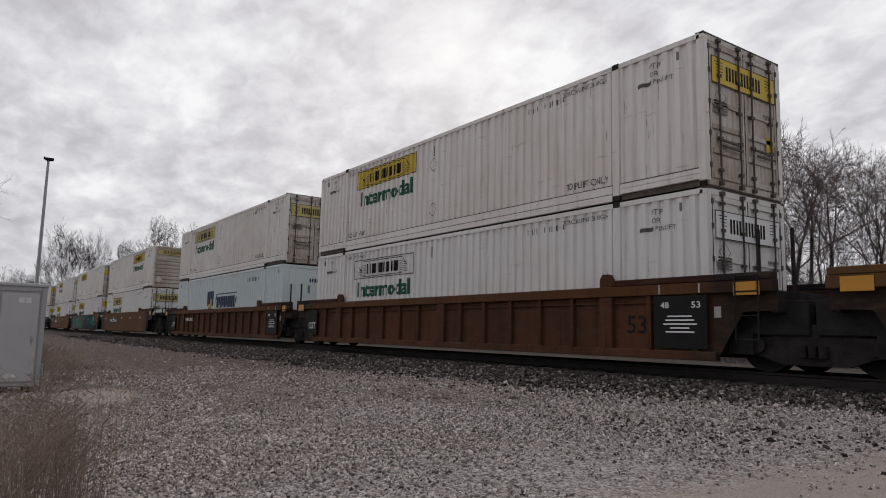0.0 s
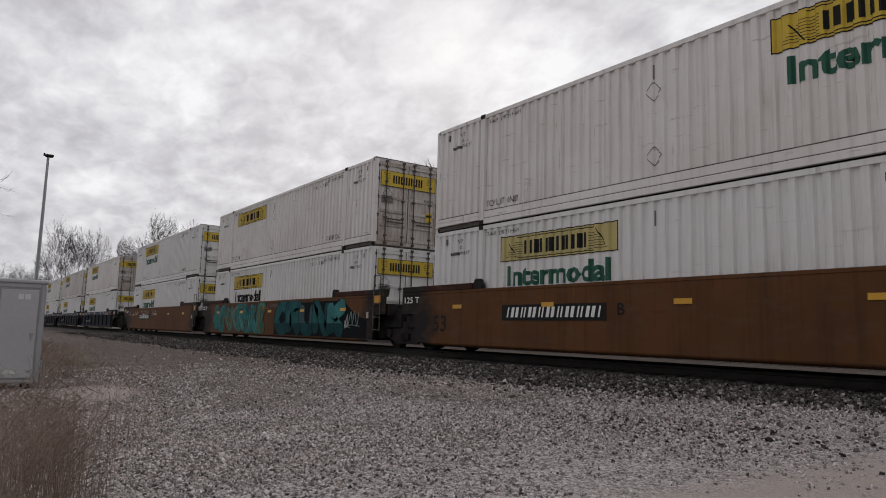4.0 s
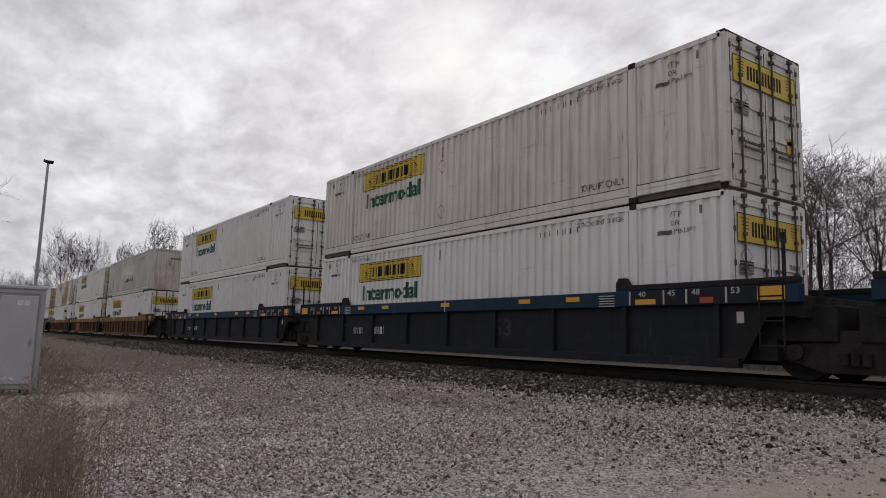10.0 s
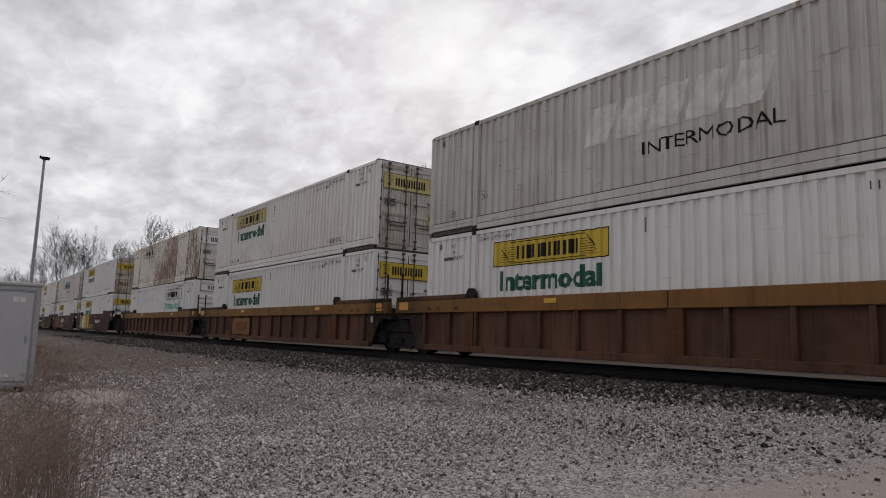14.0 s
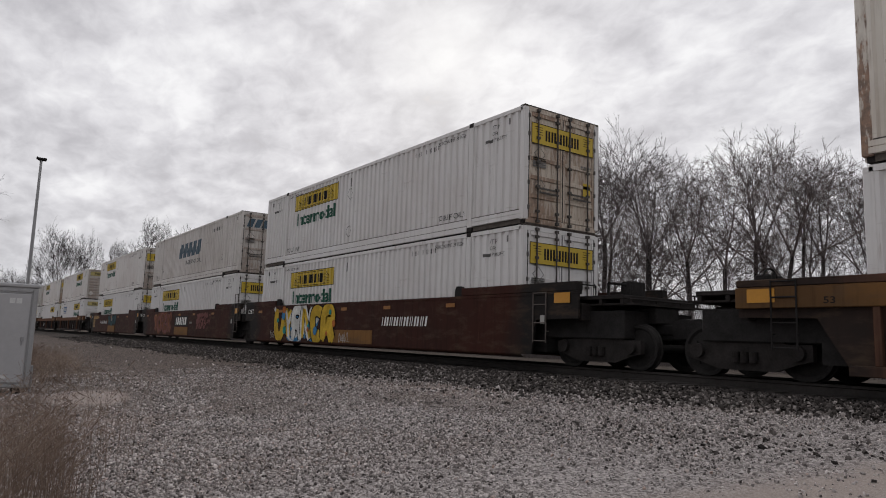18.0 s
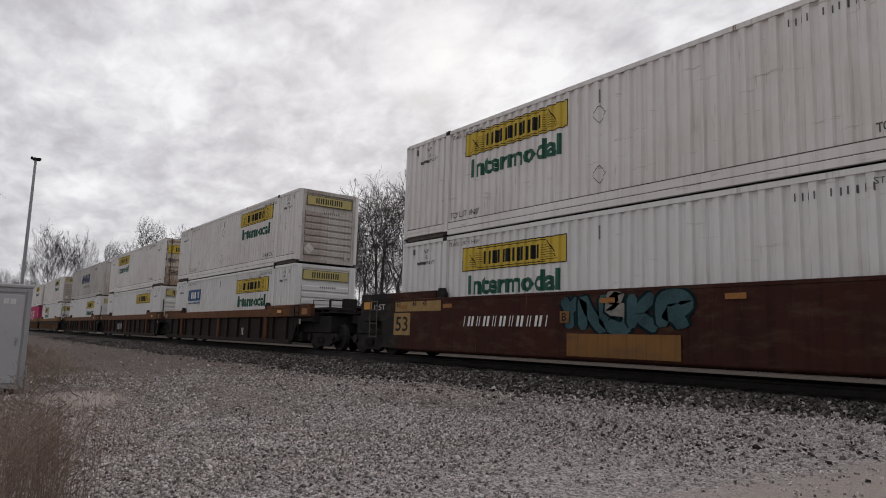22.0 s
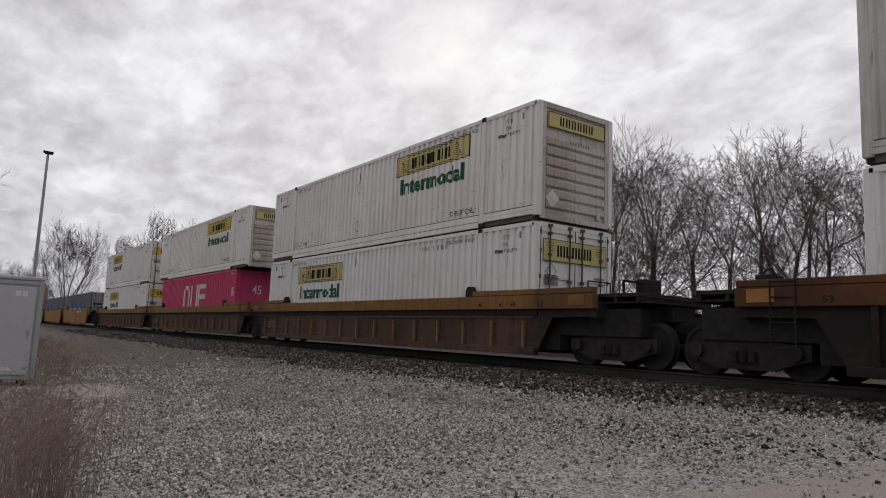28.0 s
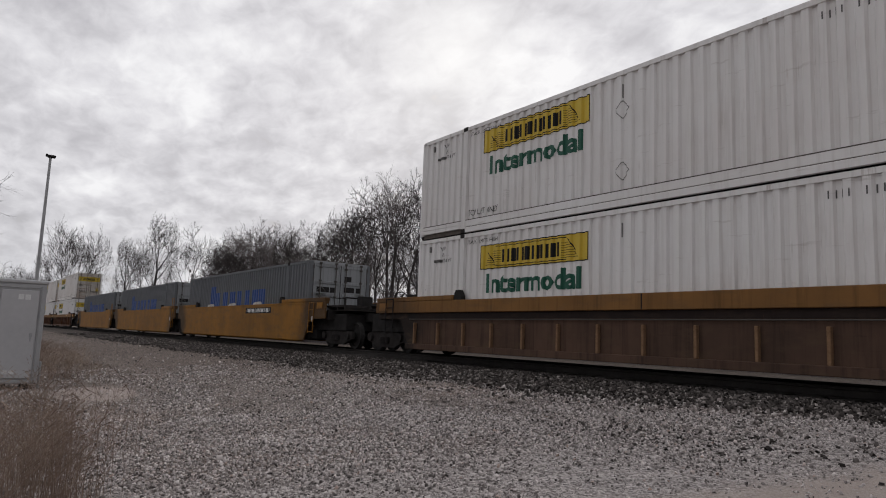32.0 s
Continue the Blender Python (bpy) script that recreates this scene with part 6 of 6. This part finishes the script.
# set I, far down the line
for n in (23, 24, 25, 26):
    set_train(n, TAN, "brown well wagon with an ochre top chord", jb(False, "white_clean"), jb(True, "white_worn"))
# ---------------------------------------------------------------- trees
def tree_meshes(key, seed, trunk_part, leaders, kids, angle, lift, stout=0.125, twigs=5, fine=0.005, slack=0.09, half_wide=0.0):
    """A bare winter tree ten metres high: a trunk mesh, and a crown mesh that forks five times down to fine twigs."""
    rng = random.Random(seed)
    trunk_v, trunk_f, crown_v, crown_f = [], [], [], []

    def tube(vs, fs, pts, radii, sides):
        base = len(vs)
        for i, (p, r) in enumerate(zip(pts, radii)):
            d = (pts[min(i + 1, len(pts) - 1)] - pts[max(i - 1, 0)]).normalized()
            a = d.orthogonal().normalized()
            b = d.cross(a)
            for k in range(sides):
                c = 2 * math.pi * k / sides
                vs.append(p + a * (r * math.cos(c)) + b * (r * math.sin(c)))
        for i in range(len(pts) - 1):
            for k in range(sides):
                j = (k + 1) % sides
                q = base + i * sides
                fs.append((q + k, q + j, q + sides + j, q + sides + k))

    def grow(vs, fs, start, way, length, r0, r1, n, sides, wander, up):
        pts, radii = [start.copy()], [r0]
        d = way.normalized()
        p = start.copy()
        for i in range(n):
            d = (d + Vector((rng.gauss(0, wander), rng.gauss(0, wander), rng.gauss(0, wander) + up))).normalized()
            p = p + d * (length / n)
            pts.append(p.copy())
            radii.append(r0 + (r1 - r0) * (i + 1) / n)
        tube(vs, fs, pts, radii, sides)
        return pts, radii

    def along(pts, radii, u):
        x = u * (len(pts) - 1)
        i = min(int(x), len(pts) - 2)
        f = x - i
        return pts[i].lerp(pts[i + 1], f), (pts[i + 1] - pts[i]).normalized(), radii[i] * (1 - f) + radii[i + 1] * f

    def side_way(d, tilt, turn):
        a = d.orthogonal().normalized()
        a.rotate(Matrix.Rotation(turn, 3, d))
        return d * math.cos(tilt) + a * math.sin(tilt)

    def fork(pts, radii, length, level):
        if level == 4:
            for k in range(twigs):
                p, d, _ = along(pts, radii, rng.uniform(0.15, 1.0))
                tip = p + side_way(d, rng.uniform(0.2, 0.7), rng.uniform(0, 6.28)) * (length * rng.uniform(0.30, 0.75))
                w = d.orthogonal().normalized() * fine
                n = len(crown_v)
                crown_v.extend([p - w, p + w, tip])
                crown_f.append((n, n + 1, n + 2))
                for u in (0.45, 0.75):
                    q = p.lerp(tip, u)
                    spur = q + side_way((tip - p).normalized(), rng.uniform(0.4, 0.9), rng.uniform(0, 6.28)) * (length * rng.uniform(0.12, 0.34))
                    n = len(crown_v)
                    crown_v.extend([q - w * 0.7, q + w * 0.7, spur])
                    crown_f.append((n, n + 1, n + 2))
            return
        n = kids[level - 1]
        turn = rng.uniform(0, 6.28)
        for k in range(n):
            u = 0.30 + 0.70 * (k + rng.uniform(0.2, 1.0)) / n
            p, d, r = along(pts, radii, min(u, 1.0))
            turn += 2.4 + rng.uniform(-0.4, 0.4)
            ln = length * rng.uniform(0.48, 0.74) * (1.06 - 0.22 * u)
            sides, segs = ((5, 4), (3, 2), (3, 1))[level - 1]
            r1 = max(fine * 1.4, r * 0.52)
            q = grow(crown_v, crown_f, p, side_way(d, angle * rng.uniform(0.6, 1.2), turn), ln, r1, max(fine * 0.9, r1 * 0.35), segs, sides, slack + 0.03, lift)
            fork(*q, ln, level + 1)
    r0 = stout
    top = 10.0 * trunk_part
    tp, tr = grow(trunk_v, trunk_f, Vector((0, 0, -0.4)), Vector((rng.uniform(-0.07, 0.07), rng.uniform(-0.07, 0.07), 1)), top + 0.4, r0, r0 * 0.62, 6, 8, 0.045, 0.05)
    turn = rng.uniform(0, 6.28)
    for k in range(leaders):
        u = 1.0 if k < 3 else rng.uniform(0.40, 0.95)
        p, d, r = along(tp, tr, u)
        turn += 2.4 + rng.uniform(-0.3, 0.3)
        ln = (10.0 - top) * (rng.uniform(0.54, 0.68) if k < 3 else rng.uniform(0.50, 0.72))
        lean = angle * (0.25 if k == 0 else rng.uniform(0.55, 0.9) if k < 3 else rng.uniform(0.9, 1.5))
        q = grow(crown_v, crown_f, p, side_way(d, lean, turn), ln, r * (0.60 if k < 3 else 0.42), 0.02, 6, 6, slack, lift)
        fork(*q, ln, 1)
    out = []
    tall = 10.0 / max(p.z for p in crown_v)
    if half_wide:
        for p in crown_v:
            z = p.z * tall
            room = half_wide * math.sqrt(max(0.04, 1 - ((z - 5.8) / 4.6) ** 2)) / tall
            r = math.hypot(p.x, p.y)
            k = room * math.tanh(r / room) / max(r, 1e-6)
            p.x, p.y = p.x * k, p.y * k
    for name, v, f in (("trunk", trunk_v, trunk_f), ("crown", crown_v, crown_f)):
        v = [p * tall for p in v]
        me = bpy.data.meshes.new(f"{name}_{key}")
        me.from_pydata(v, [], f)
        me.materials.append(None)
        out.append(me)
    return out


TREES = {}
SPECIES = {
    "oak": (5, 0.34, 6, (6, 5, 5), 0.72, 0.05), "maple": (13, 0.44, 6, (6, 5, 4), 0.72, 0.012, 0.15, 4, 0.0058, 0.07), "ash": (21, 0.50, 6, (6, 5, 4), 0.66, 0.02, 0.14, 4, 0.0058, 0.07),
    "slim": (34, 0.58, 5, (6, 5, 4), 0.60, 0.025, 0.125, 4, 0.0058, 0.06), "poplar": (55, 0.48, 6, (6, 5, 4), 0.68, 0.012, 0.135, 4, 0.0058, 0.07), "back": (144, 0.55, 5, (5, 4, 3), 0.56, 0.03, 0.10, 5, 0.006, 0.06),
    "thicket": (89, 0.10, 7, (4, 3, 3), 0.60, 0.06, 0.08, 5, 0.006, 0.07),
    "fan": (63, 0.20, 8, (6, 5, 4), 0.60, 0.03, 0.24, 6, 0.0085, 0.05, 3.6), "round": (71, 0.38, 6, (6, 5, 4), 0.74, 0.015, 0.13, 5, 0.0085, 0.06, 2.7),
    "column": (97, 0.50, 7, (6, 5, 4), 0.66, 0.015, 0.13, 6, 0.0085, 0.05, 1.6)}


def tree(kind, x, y, height, turn, label, base=None):
    if kind not in TREES:
        TREES[kind] = tree_meshes(kind, *SPECIES[kind])
    z = ground_height(x, y) if base is None else base
    r = root("bare_tree", label, "tree", "leafless trees")
    r.matrix_basis = pose(x, y, z, 0, 0, turn)
    r.scale = (height / 10,) * 3
    for name, me, mat in zip(("trunk", "crown"), TREES[kind], ("bark", "twig_dark" if kind in ("fan", "round", "column", "oak") else "twig" if kind not in ("maple", "poplar") else "twig_reddish")):
        part(name, me, mat, r)


def woods():
    rng = random.Random(77)
    # the wood behind the line, with its uneven skyline
    kinds = ["maple", "ash", "slim", "poplar", "ash", "slim"]
    for x, y, h in ((-46.5, 42, 18.5), (-43, 40, 19.5), (-39, 38, 17.0), (-35, 41, 17.6), (-32.5, 36, 14.6), (-29.0, 40, 15.6), (-26.5, 38, 14.4), (-24.4, 41, 15.0), (-22.5, 39, 14.4), (-20.5, 40, 13.8), (-18.2, 39, 12.6), (-16.2, 41, 11.8), (-13.8, 38, 10.6), (-11, 40, 11), (-8, 40, 12), (-4, 41, 13), (2, 42, 14)):
        tree(kinds[rng.randrange(6)], x + rng.uniform(-0.8, 0.8), y + rng.uniform(-2, 2), h * rng.uniform(0.94, 1.04), rng.uniform(0, 360), "bare grey-brown deciduous tree in the wood behind the railway")
    for i in range(12):
        x = -50 + i * 3.8 + rng.uniform(-0.8, 0.8)
        h = 18.2 + (x + 43) * -0.24 if x > -43 else 18.5
        tree(kinds[rng.randrange(6)], x, 40 + rng.uniform(-4, 3), h * rng.uniform(0.84, 1.03), rng.uniform(0, 360), "bare grey-brown deciduous tree in the wood behind the railway")
    for i in range(27):
        x = -122 + i * 4.75 + rng.uniform(-1.0, 1.0)
        y = 46 + rng.uniform(-7, 9)
        h = (15.5 if x < -34 else 12.5) * rng.uniform(0.72, 1.02)
        tree("back", x, y, h, rng.uniform(0, 360), "bare grey-brown deciduous tree in the wood behind the railway")
    for i in range(34):
        x = -118 + i * 3.7 + rng.uniform(-0.9, 0.9)
        tree("thicket", x, 33 + rng.uniform(-4, 9), rng.uniform(3.5, 7.5), rng.uniform(0, 360), "tangled leafless undergrowth at the edge of the wood")
    # the wood's edge farther along: its skyline as rise over run, by bearing
    skyline = ((1.2, 0.275), (1.5, 0.25), (1.63, 0.254), (1.79, 0.24), (1.96, 0.194), (2.08, 0.172), (2.2, 0.16), (2.4, 0.150), (2.55, 0.158), (2.76, 0.154), (3.05, 0.150), (3.3, 0.12))
    for i in range(38):
        y = rng.uniform(31, 38)
        x = -y * (1.2 + 2.1 * ((i + rng.random()) / 38) ** 0.8)
        rise = np.interp(-x / y, [a for a, b in skyline], [b for a, b in skyline])
        h = math.hypot(x, y) * rise * rng.uniform(0.80, 1.06) + 0.9
        tree(("round", "round", "ash", "column", "round", "slim")[rng.randrange(6)], x, y, h, rng.uniform(0, 360), "bare dark deciduous tree at the edge of the wood")
    # single trees down the line
    tree("fan", -139, 16.3, 21.2, 20, "broad bare tree with upswept limbs beyond the railway")
    tree("column", -124.9, 28.0, 21.4, 150, "tall narrow bare tree beyond the railway")
    tree("round", -127, 26.2, 16.0, 70, "leafless small tree beyond the railway")
    tree("round", -120.8, 32.0, 19.2, 250, "round-crowned bare tree beyond the railway")
    tree("column", -125.8, 23.4, 16.6, 40, "leafless small tree beyond the railway")
    tree("fan", -160, 8.6, 14.0, 90, "leafless scrub tree far down the line")
    tree("fan", -168, 14.0, 12.5, 200, "leafless scrub tree far down the line")
    for i in range(16):
        y = rng.uniform(9, 36)
        tree("thicket", -132 - rng.uniform(0, 18), y, rng.uniform(6.5, 9.5), rng.uniform(0, 360), "leafless scrub beyond the railway")
    tree("oak", -30.0, -2.30, 9.4, 60, "bare tree standing behind the cabinet")


def brushwood():
    """Tangled stems along the foot of the wood."""
    g = random.Random(41)
    v, f = [], []
    for i in range(34000):
        x, y = -125 + 140 * g.random(), g.uniform(26, 40)
        z = ground_height(x, y)
        h = g.uniform(1.0, 5.6) * (0.9 + 0.7 * noise.noise((x * 0.15, y * 0.2, 1.0)))
        lx, ly, w = g.gauss(0, 0.32) * h, g.gauss(0, 0.2) * h, g.uniform(0.012, 0.030)
        b = len(v)
        v += [(x - w, y, z - 0.05), (x + w, y, z - 0.05), (x + lx, y + ly, z + h)]
        f.append((b, b + 1, b + 2))
    me = bpy.data.meshes.new("brushwood")
    me.from_pydata(v, [], f)
    me.materials.append(MATS["twig"])
    tagged(new("brushwood", me), "tangled leafless brush along the foot of the wood", "brushwood", kind="stuff")


brushwood()
woods()


# ---------------------------------------------------------------- cabinet, lamp, weeds
def signal_cabinet():
    x1, y1 = -15.35, 1.42
    base = ground_height(x1, y1)
    c = root("signal_cabinet", "light grey metal trackside equipment cabinet with a closed door", "cabinet", at=pose(x1, y1, base, 0, 0, -2))
    wide, deep, high = 1.5, 0.75, 2.07
    # the door side faces the camera (+x); the cabinet spreads towards -y
    for y in (-wide + 0.30, -0.95, -0.58, -0.20):
        part("foot", shared("cabinet_foot", lambda bm: box(bm, -deep + 0.05, -0.02, -0.07, 0.07, -0.08, 0.10, 0.01)), "grime_steel", c, at=pose(0, y, 0))
    part("corner_trim", shared("corner_trim", lambda bm: (box(bm, 0.002, 0.020, -0.085, -0.006, 0.115, high - 0.09, 0.006), box(bm, 0.002, 0.020, -wide + 0.02, -0.092, high - 0.16, high - 0.09, 0.006), box(bm, 0.002, 0.020, -wide + 0.02, -0.092, 0.115, 0.17, 0.006))), "galvanised", c, "folded steel door surround")
    part("body", shared("cabinet_body", lambda bm: box(bm, -deep, 0.0, -wide, 0.0, 0.10, high - 0.07, 0.012)), "cabinet_paint", c)
    part("roof", shared("cabinet_roof", lambda bm: box(bm, -deep - 0.04, 0.03, -wide - 0.04, 0.025, high - 0.07, high, 0.015)), "cabinet_paint", c)
    door = part("door", shared("cabinet_door", lambda bm: box(bm, 0.0, 0.028, -0.74, -0.12, 0.20, high - 0.20, 0.008)), "cabinet_paint", c)
    part("door", shared("cabinet_door2", lambda bm: box(bm, 0.0, 0.028, -1.40, -0.78, 0.20, high - 0.20, 0.008)), "cabinet_paint", c)
    part("door_seam", shared("door_seam", lambda bm: lines_x(bm, 0.003, -0.765, -0.095, 0.175, high - 0.175, 0.014)), "galvanised", c)
    part("latch", shared("latch", lambda bm: (box(bm, 0.028, 0.06, -0.22, -0.17, 0.98, 1.06, 0.006), rod(bm, (0.04, -0.195, 1.0), (0.04, -0.195, 0.90), 0.012, 6))), "galvanised", door, "steel latch")
    part("label", shared("cab_label", lambda bm: [box(bm, 0.028, 0.031, y, y + 0.09, high - 0.38, high - 0.28) for y in (-0.46, -0.35)]), "cabinet_label", door, "pale notice stickers")
    part("label", shared("cab_label2", lambda bm: [box(bm, 0.028, 0.031, y, y + 0.09, 0.28, 0.35) for y in (-0.60, -0.49)]), "cabinet_label", door, "pale notice stickers")
    part("conduit", shared("conduit", lambda bm: (box(bm, -0.20, -0.08, 0.002, 0.05, 0.30, 0.52, 0.01), rod(bm, (-0.14, 0.03, -0.1), (-0.14, 0.03, 0.32), 0.025, 8))), "galvanised", c, "grey conduit box")


def lines_x(bm, x, y0, y1, z0, z1, w):
    for a, b, c, d in ((y0, y1, z0, z0 + w), (y0, y1, z1 - w, z1), (y0, y0 + w, z0 + w, z1 - w), (y1 - w, y1, z0 + w, z1 - w)):
        box(bm, x, x + 0.004, a, b, c, d)


signal_cabinet()


def lamp_post():
    x, y = -40.0, 3.18
    base = ground_height(x, y)
    top = 0.52 + 40.13 * math.tan(radians(12.03)) - base
    r = root("street_lamp", "tall slender grey steel lamp post with a flat head", "street lamp", at=pose(x, y, base))
    part("pole", shared("lamp_pole", lambda bm: rod(bm, (0, 0, 0), (0, 0, top - 0.1), 0.105, 12, 0.06)), "galvanised", r)
    part("base_plate", shared("lamp_base", lambda bm: box(bm, -0.2, 0.2, -0.2, 0.2, 0, 0.04)), "galvanised", r)
    part("lamp_head", shared("lamp_head", lambda bm: (box(bm, -0.16, 0.16, -0.14, 0.24, top - 0.13, top - 0.01, 0.03), box(bm, -0.10, 0.10, -0.22, -0.14, top - 0.10, top + 0.03, 0.02), box(bm, -0.05, 0.05, -0.06, 0.06, top - 0.20, top - 0.13))), "black_steel", r, "dark rectangular lamp head")


lamp_post()


def weeds():
    """Dry stems and grass in tufts; each tuft is a thing."""
    rng = random.Random(9)

    def tuft(seed, n, high, fine):
        g = random.Random(seed)
        v, f = [], []
        for i in range(n):
            a, d = g.uniform(0, 2 * math.pi), 0.30 * g.random() ** 0.7
            x, y = d * math.cos(a), d * math.sin(a)
            lx, ly = g.gauss(0, 0.10) + 0.22 * x, g.gauss(0, 0.10) + 0.22 * y
            h = high * g.uniform(0.45, 1.0)
            w = fine * g.uniform(0.7, 1.4)
            c = 2 * math.pi * g.random()
            ux, uy = w * math.cos(c), w * math.sin(c)
            b = len(v)
            for k in range(4):
                t = k / 3
                px, py, pz = x + lx * t * t, y + ly * t * t, h * t - 0.02
                s = 1 - 0.75 * t
                v += [(px - ux * s, py - uy * s, pz), (px + ux * s, py + uy * s, pz)]
            for k in range(3):
                f.append((b + 2 * k, b + 2 * k + 1, b + 2 * k + 3, b + 2 * k + 2))
            if g.random() < 0.55:
                for _ in range(5):
                    t = g.uniform(0.5, 0.98)
                    px, py, pz = x + lx * t * t, y + ly * t * t, h * t
                    q = [g.gauss(0, 0.05), g.gauss(0, 0.05), g.uniform(0.03, 0.12)]
                    b = len(v)
                    v += [(px, py, pz), (px + q[0], py + q[1], pz + q[2]), (px + q[0] + fine, py + q[1] + fine, pz + q[2] * 0.9)]
                    f.append((b, b + 1, b + 2))
        me = bpy.data.meshes.new("tuft")
        me.from_pydata(v, [], f)
        me.materials.append(None)
        return me
    tall = [tuft(s, 46, 0.92, 0.0019) for s in (1, 2, 3)]
    sparse = [tuft(s, 7, 1.15, 0.0022) for s in (6, 7)]
    low = [tuft(s, 70, 0.42, 0.0025) for s in (4, 5)]
    for i in range(34):
        az = radians(rng.uniform(84.0, 92) if i % 3 else rng.uniform(82.5, 85))
        r = rng.uniform(4.6, 8.8)
        x, y = -r * math.sin(az), r * math.cos(az)
        t = root("dry_weed", "dry reddish-brown weed stalks", "dry grass", "dry weeds", at=pose(x, y, ground_height(x, y), 0, 0, rng.uniform(0, 360)))
        t.scale = (rng.uniform(0.9, 1.3), rng.uniform(0.9, 1.3), rng.uniform(0.55, 1.0))
        part("foliage", rng.choice(tall), rng.choice(("dry_stem", "dry_grass", "dry_stem")), t)
    for i in range(14):
        az, r = radians(rng.uniform(77.5, 84)), rng.uniform(5.5, 9.5)
        x, y = -r * math.sin(az), r * math.cos(az)
        t = root("dry_weed", "tall thin dry weed stalks", "dry grass", "dry weeds", at=pose(x, y, ground_height(x, y), 0, 0, rng.uniform(0, 360)))
        t.scale = (0.8, 0.8, rng.uniform(0.7, 1.1))
        part("foliage", rng.choice(sparse), "dry_stem", t)
    for i in range(34):
        x, y = rng.uniform(-34, -16.5), rng.uniform(1.5, 3.0)
        if x > -17 and y > 2.4:
            continue
        t = root("dry_weed", "low dry brown grass tuft", "dry grass", "dry weeds", at=pose(x, y, ground_height(x, y), 0, 0, rng.uniform(0, 360)))
        t.scale = (1.6, 1.6, rng.uniform(0.8, 1.6))
        part("foliage", rng.choice(low), rng.choice(("dry_stem", "dry_grass")), t)


weeds()


def debris():
    for x, y, s, turn in ((-47, 8.6, 0.55, 10), (-58, 8.0, 0.7, 170), (-60.5, 7.6, 0.5, 20)):
        def chunk(bm):
            prism(bm, [(-1.0, 0), (1.0, 0), (0.92, 0.20), (0.3, 0.26), (-0.2, 0.18), (-0.95, 0.22)], -0.2, 0.2)
        part_ob = new("scrap_timber", shared("scrap_timber", chunk))
        part_ob.material_slots[0].link = "OBJECT"
        part_ob.material_slots[0].material = MATS["debris_wood"]
        part_ob.matrix_basis = pose(x, y, ground_height(x, y), 0, 0, turn) @ Matrix.Diagonal((s, s, s, 1))
        tagged(part_ob, "dark broken sleeper end lying on the gravel", "scrap timber")


debris()


# ---------------------------------------------------------------- what moves
def motions():
    steps = [1.0 * i for i in range(33)]
    lag = {0: -0.10, 1: 0.06, 6: -0.04, 16: 0.03}
    for thing, x, z in TRAIN:
        walk(thing, [(t, pose(x + travelled(t) + lag.get(round(t), 0.0), TRACK_Y, z)) for t in steps])
    turns = [(i / 30, math.degrees(travelled(i / 30) / 0.457)) for i in range(961)]
    for wheel, s in WHEELS:
        walk(wheel, [(t, pose(s, 0, 0.457, 0, a % 360, 0)) for t, a in turns])


motions()
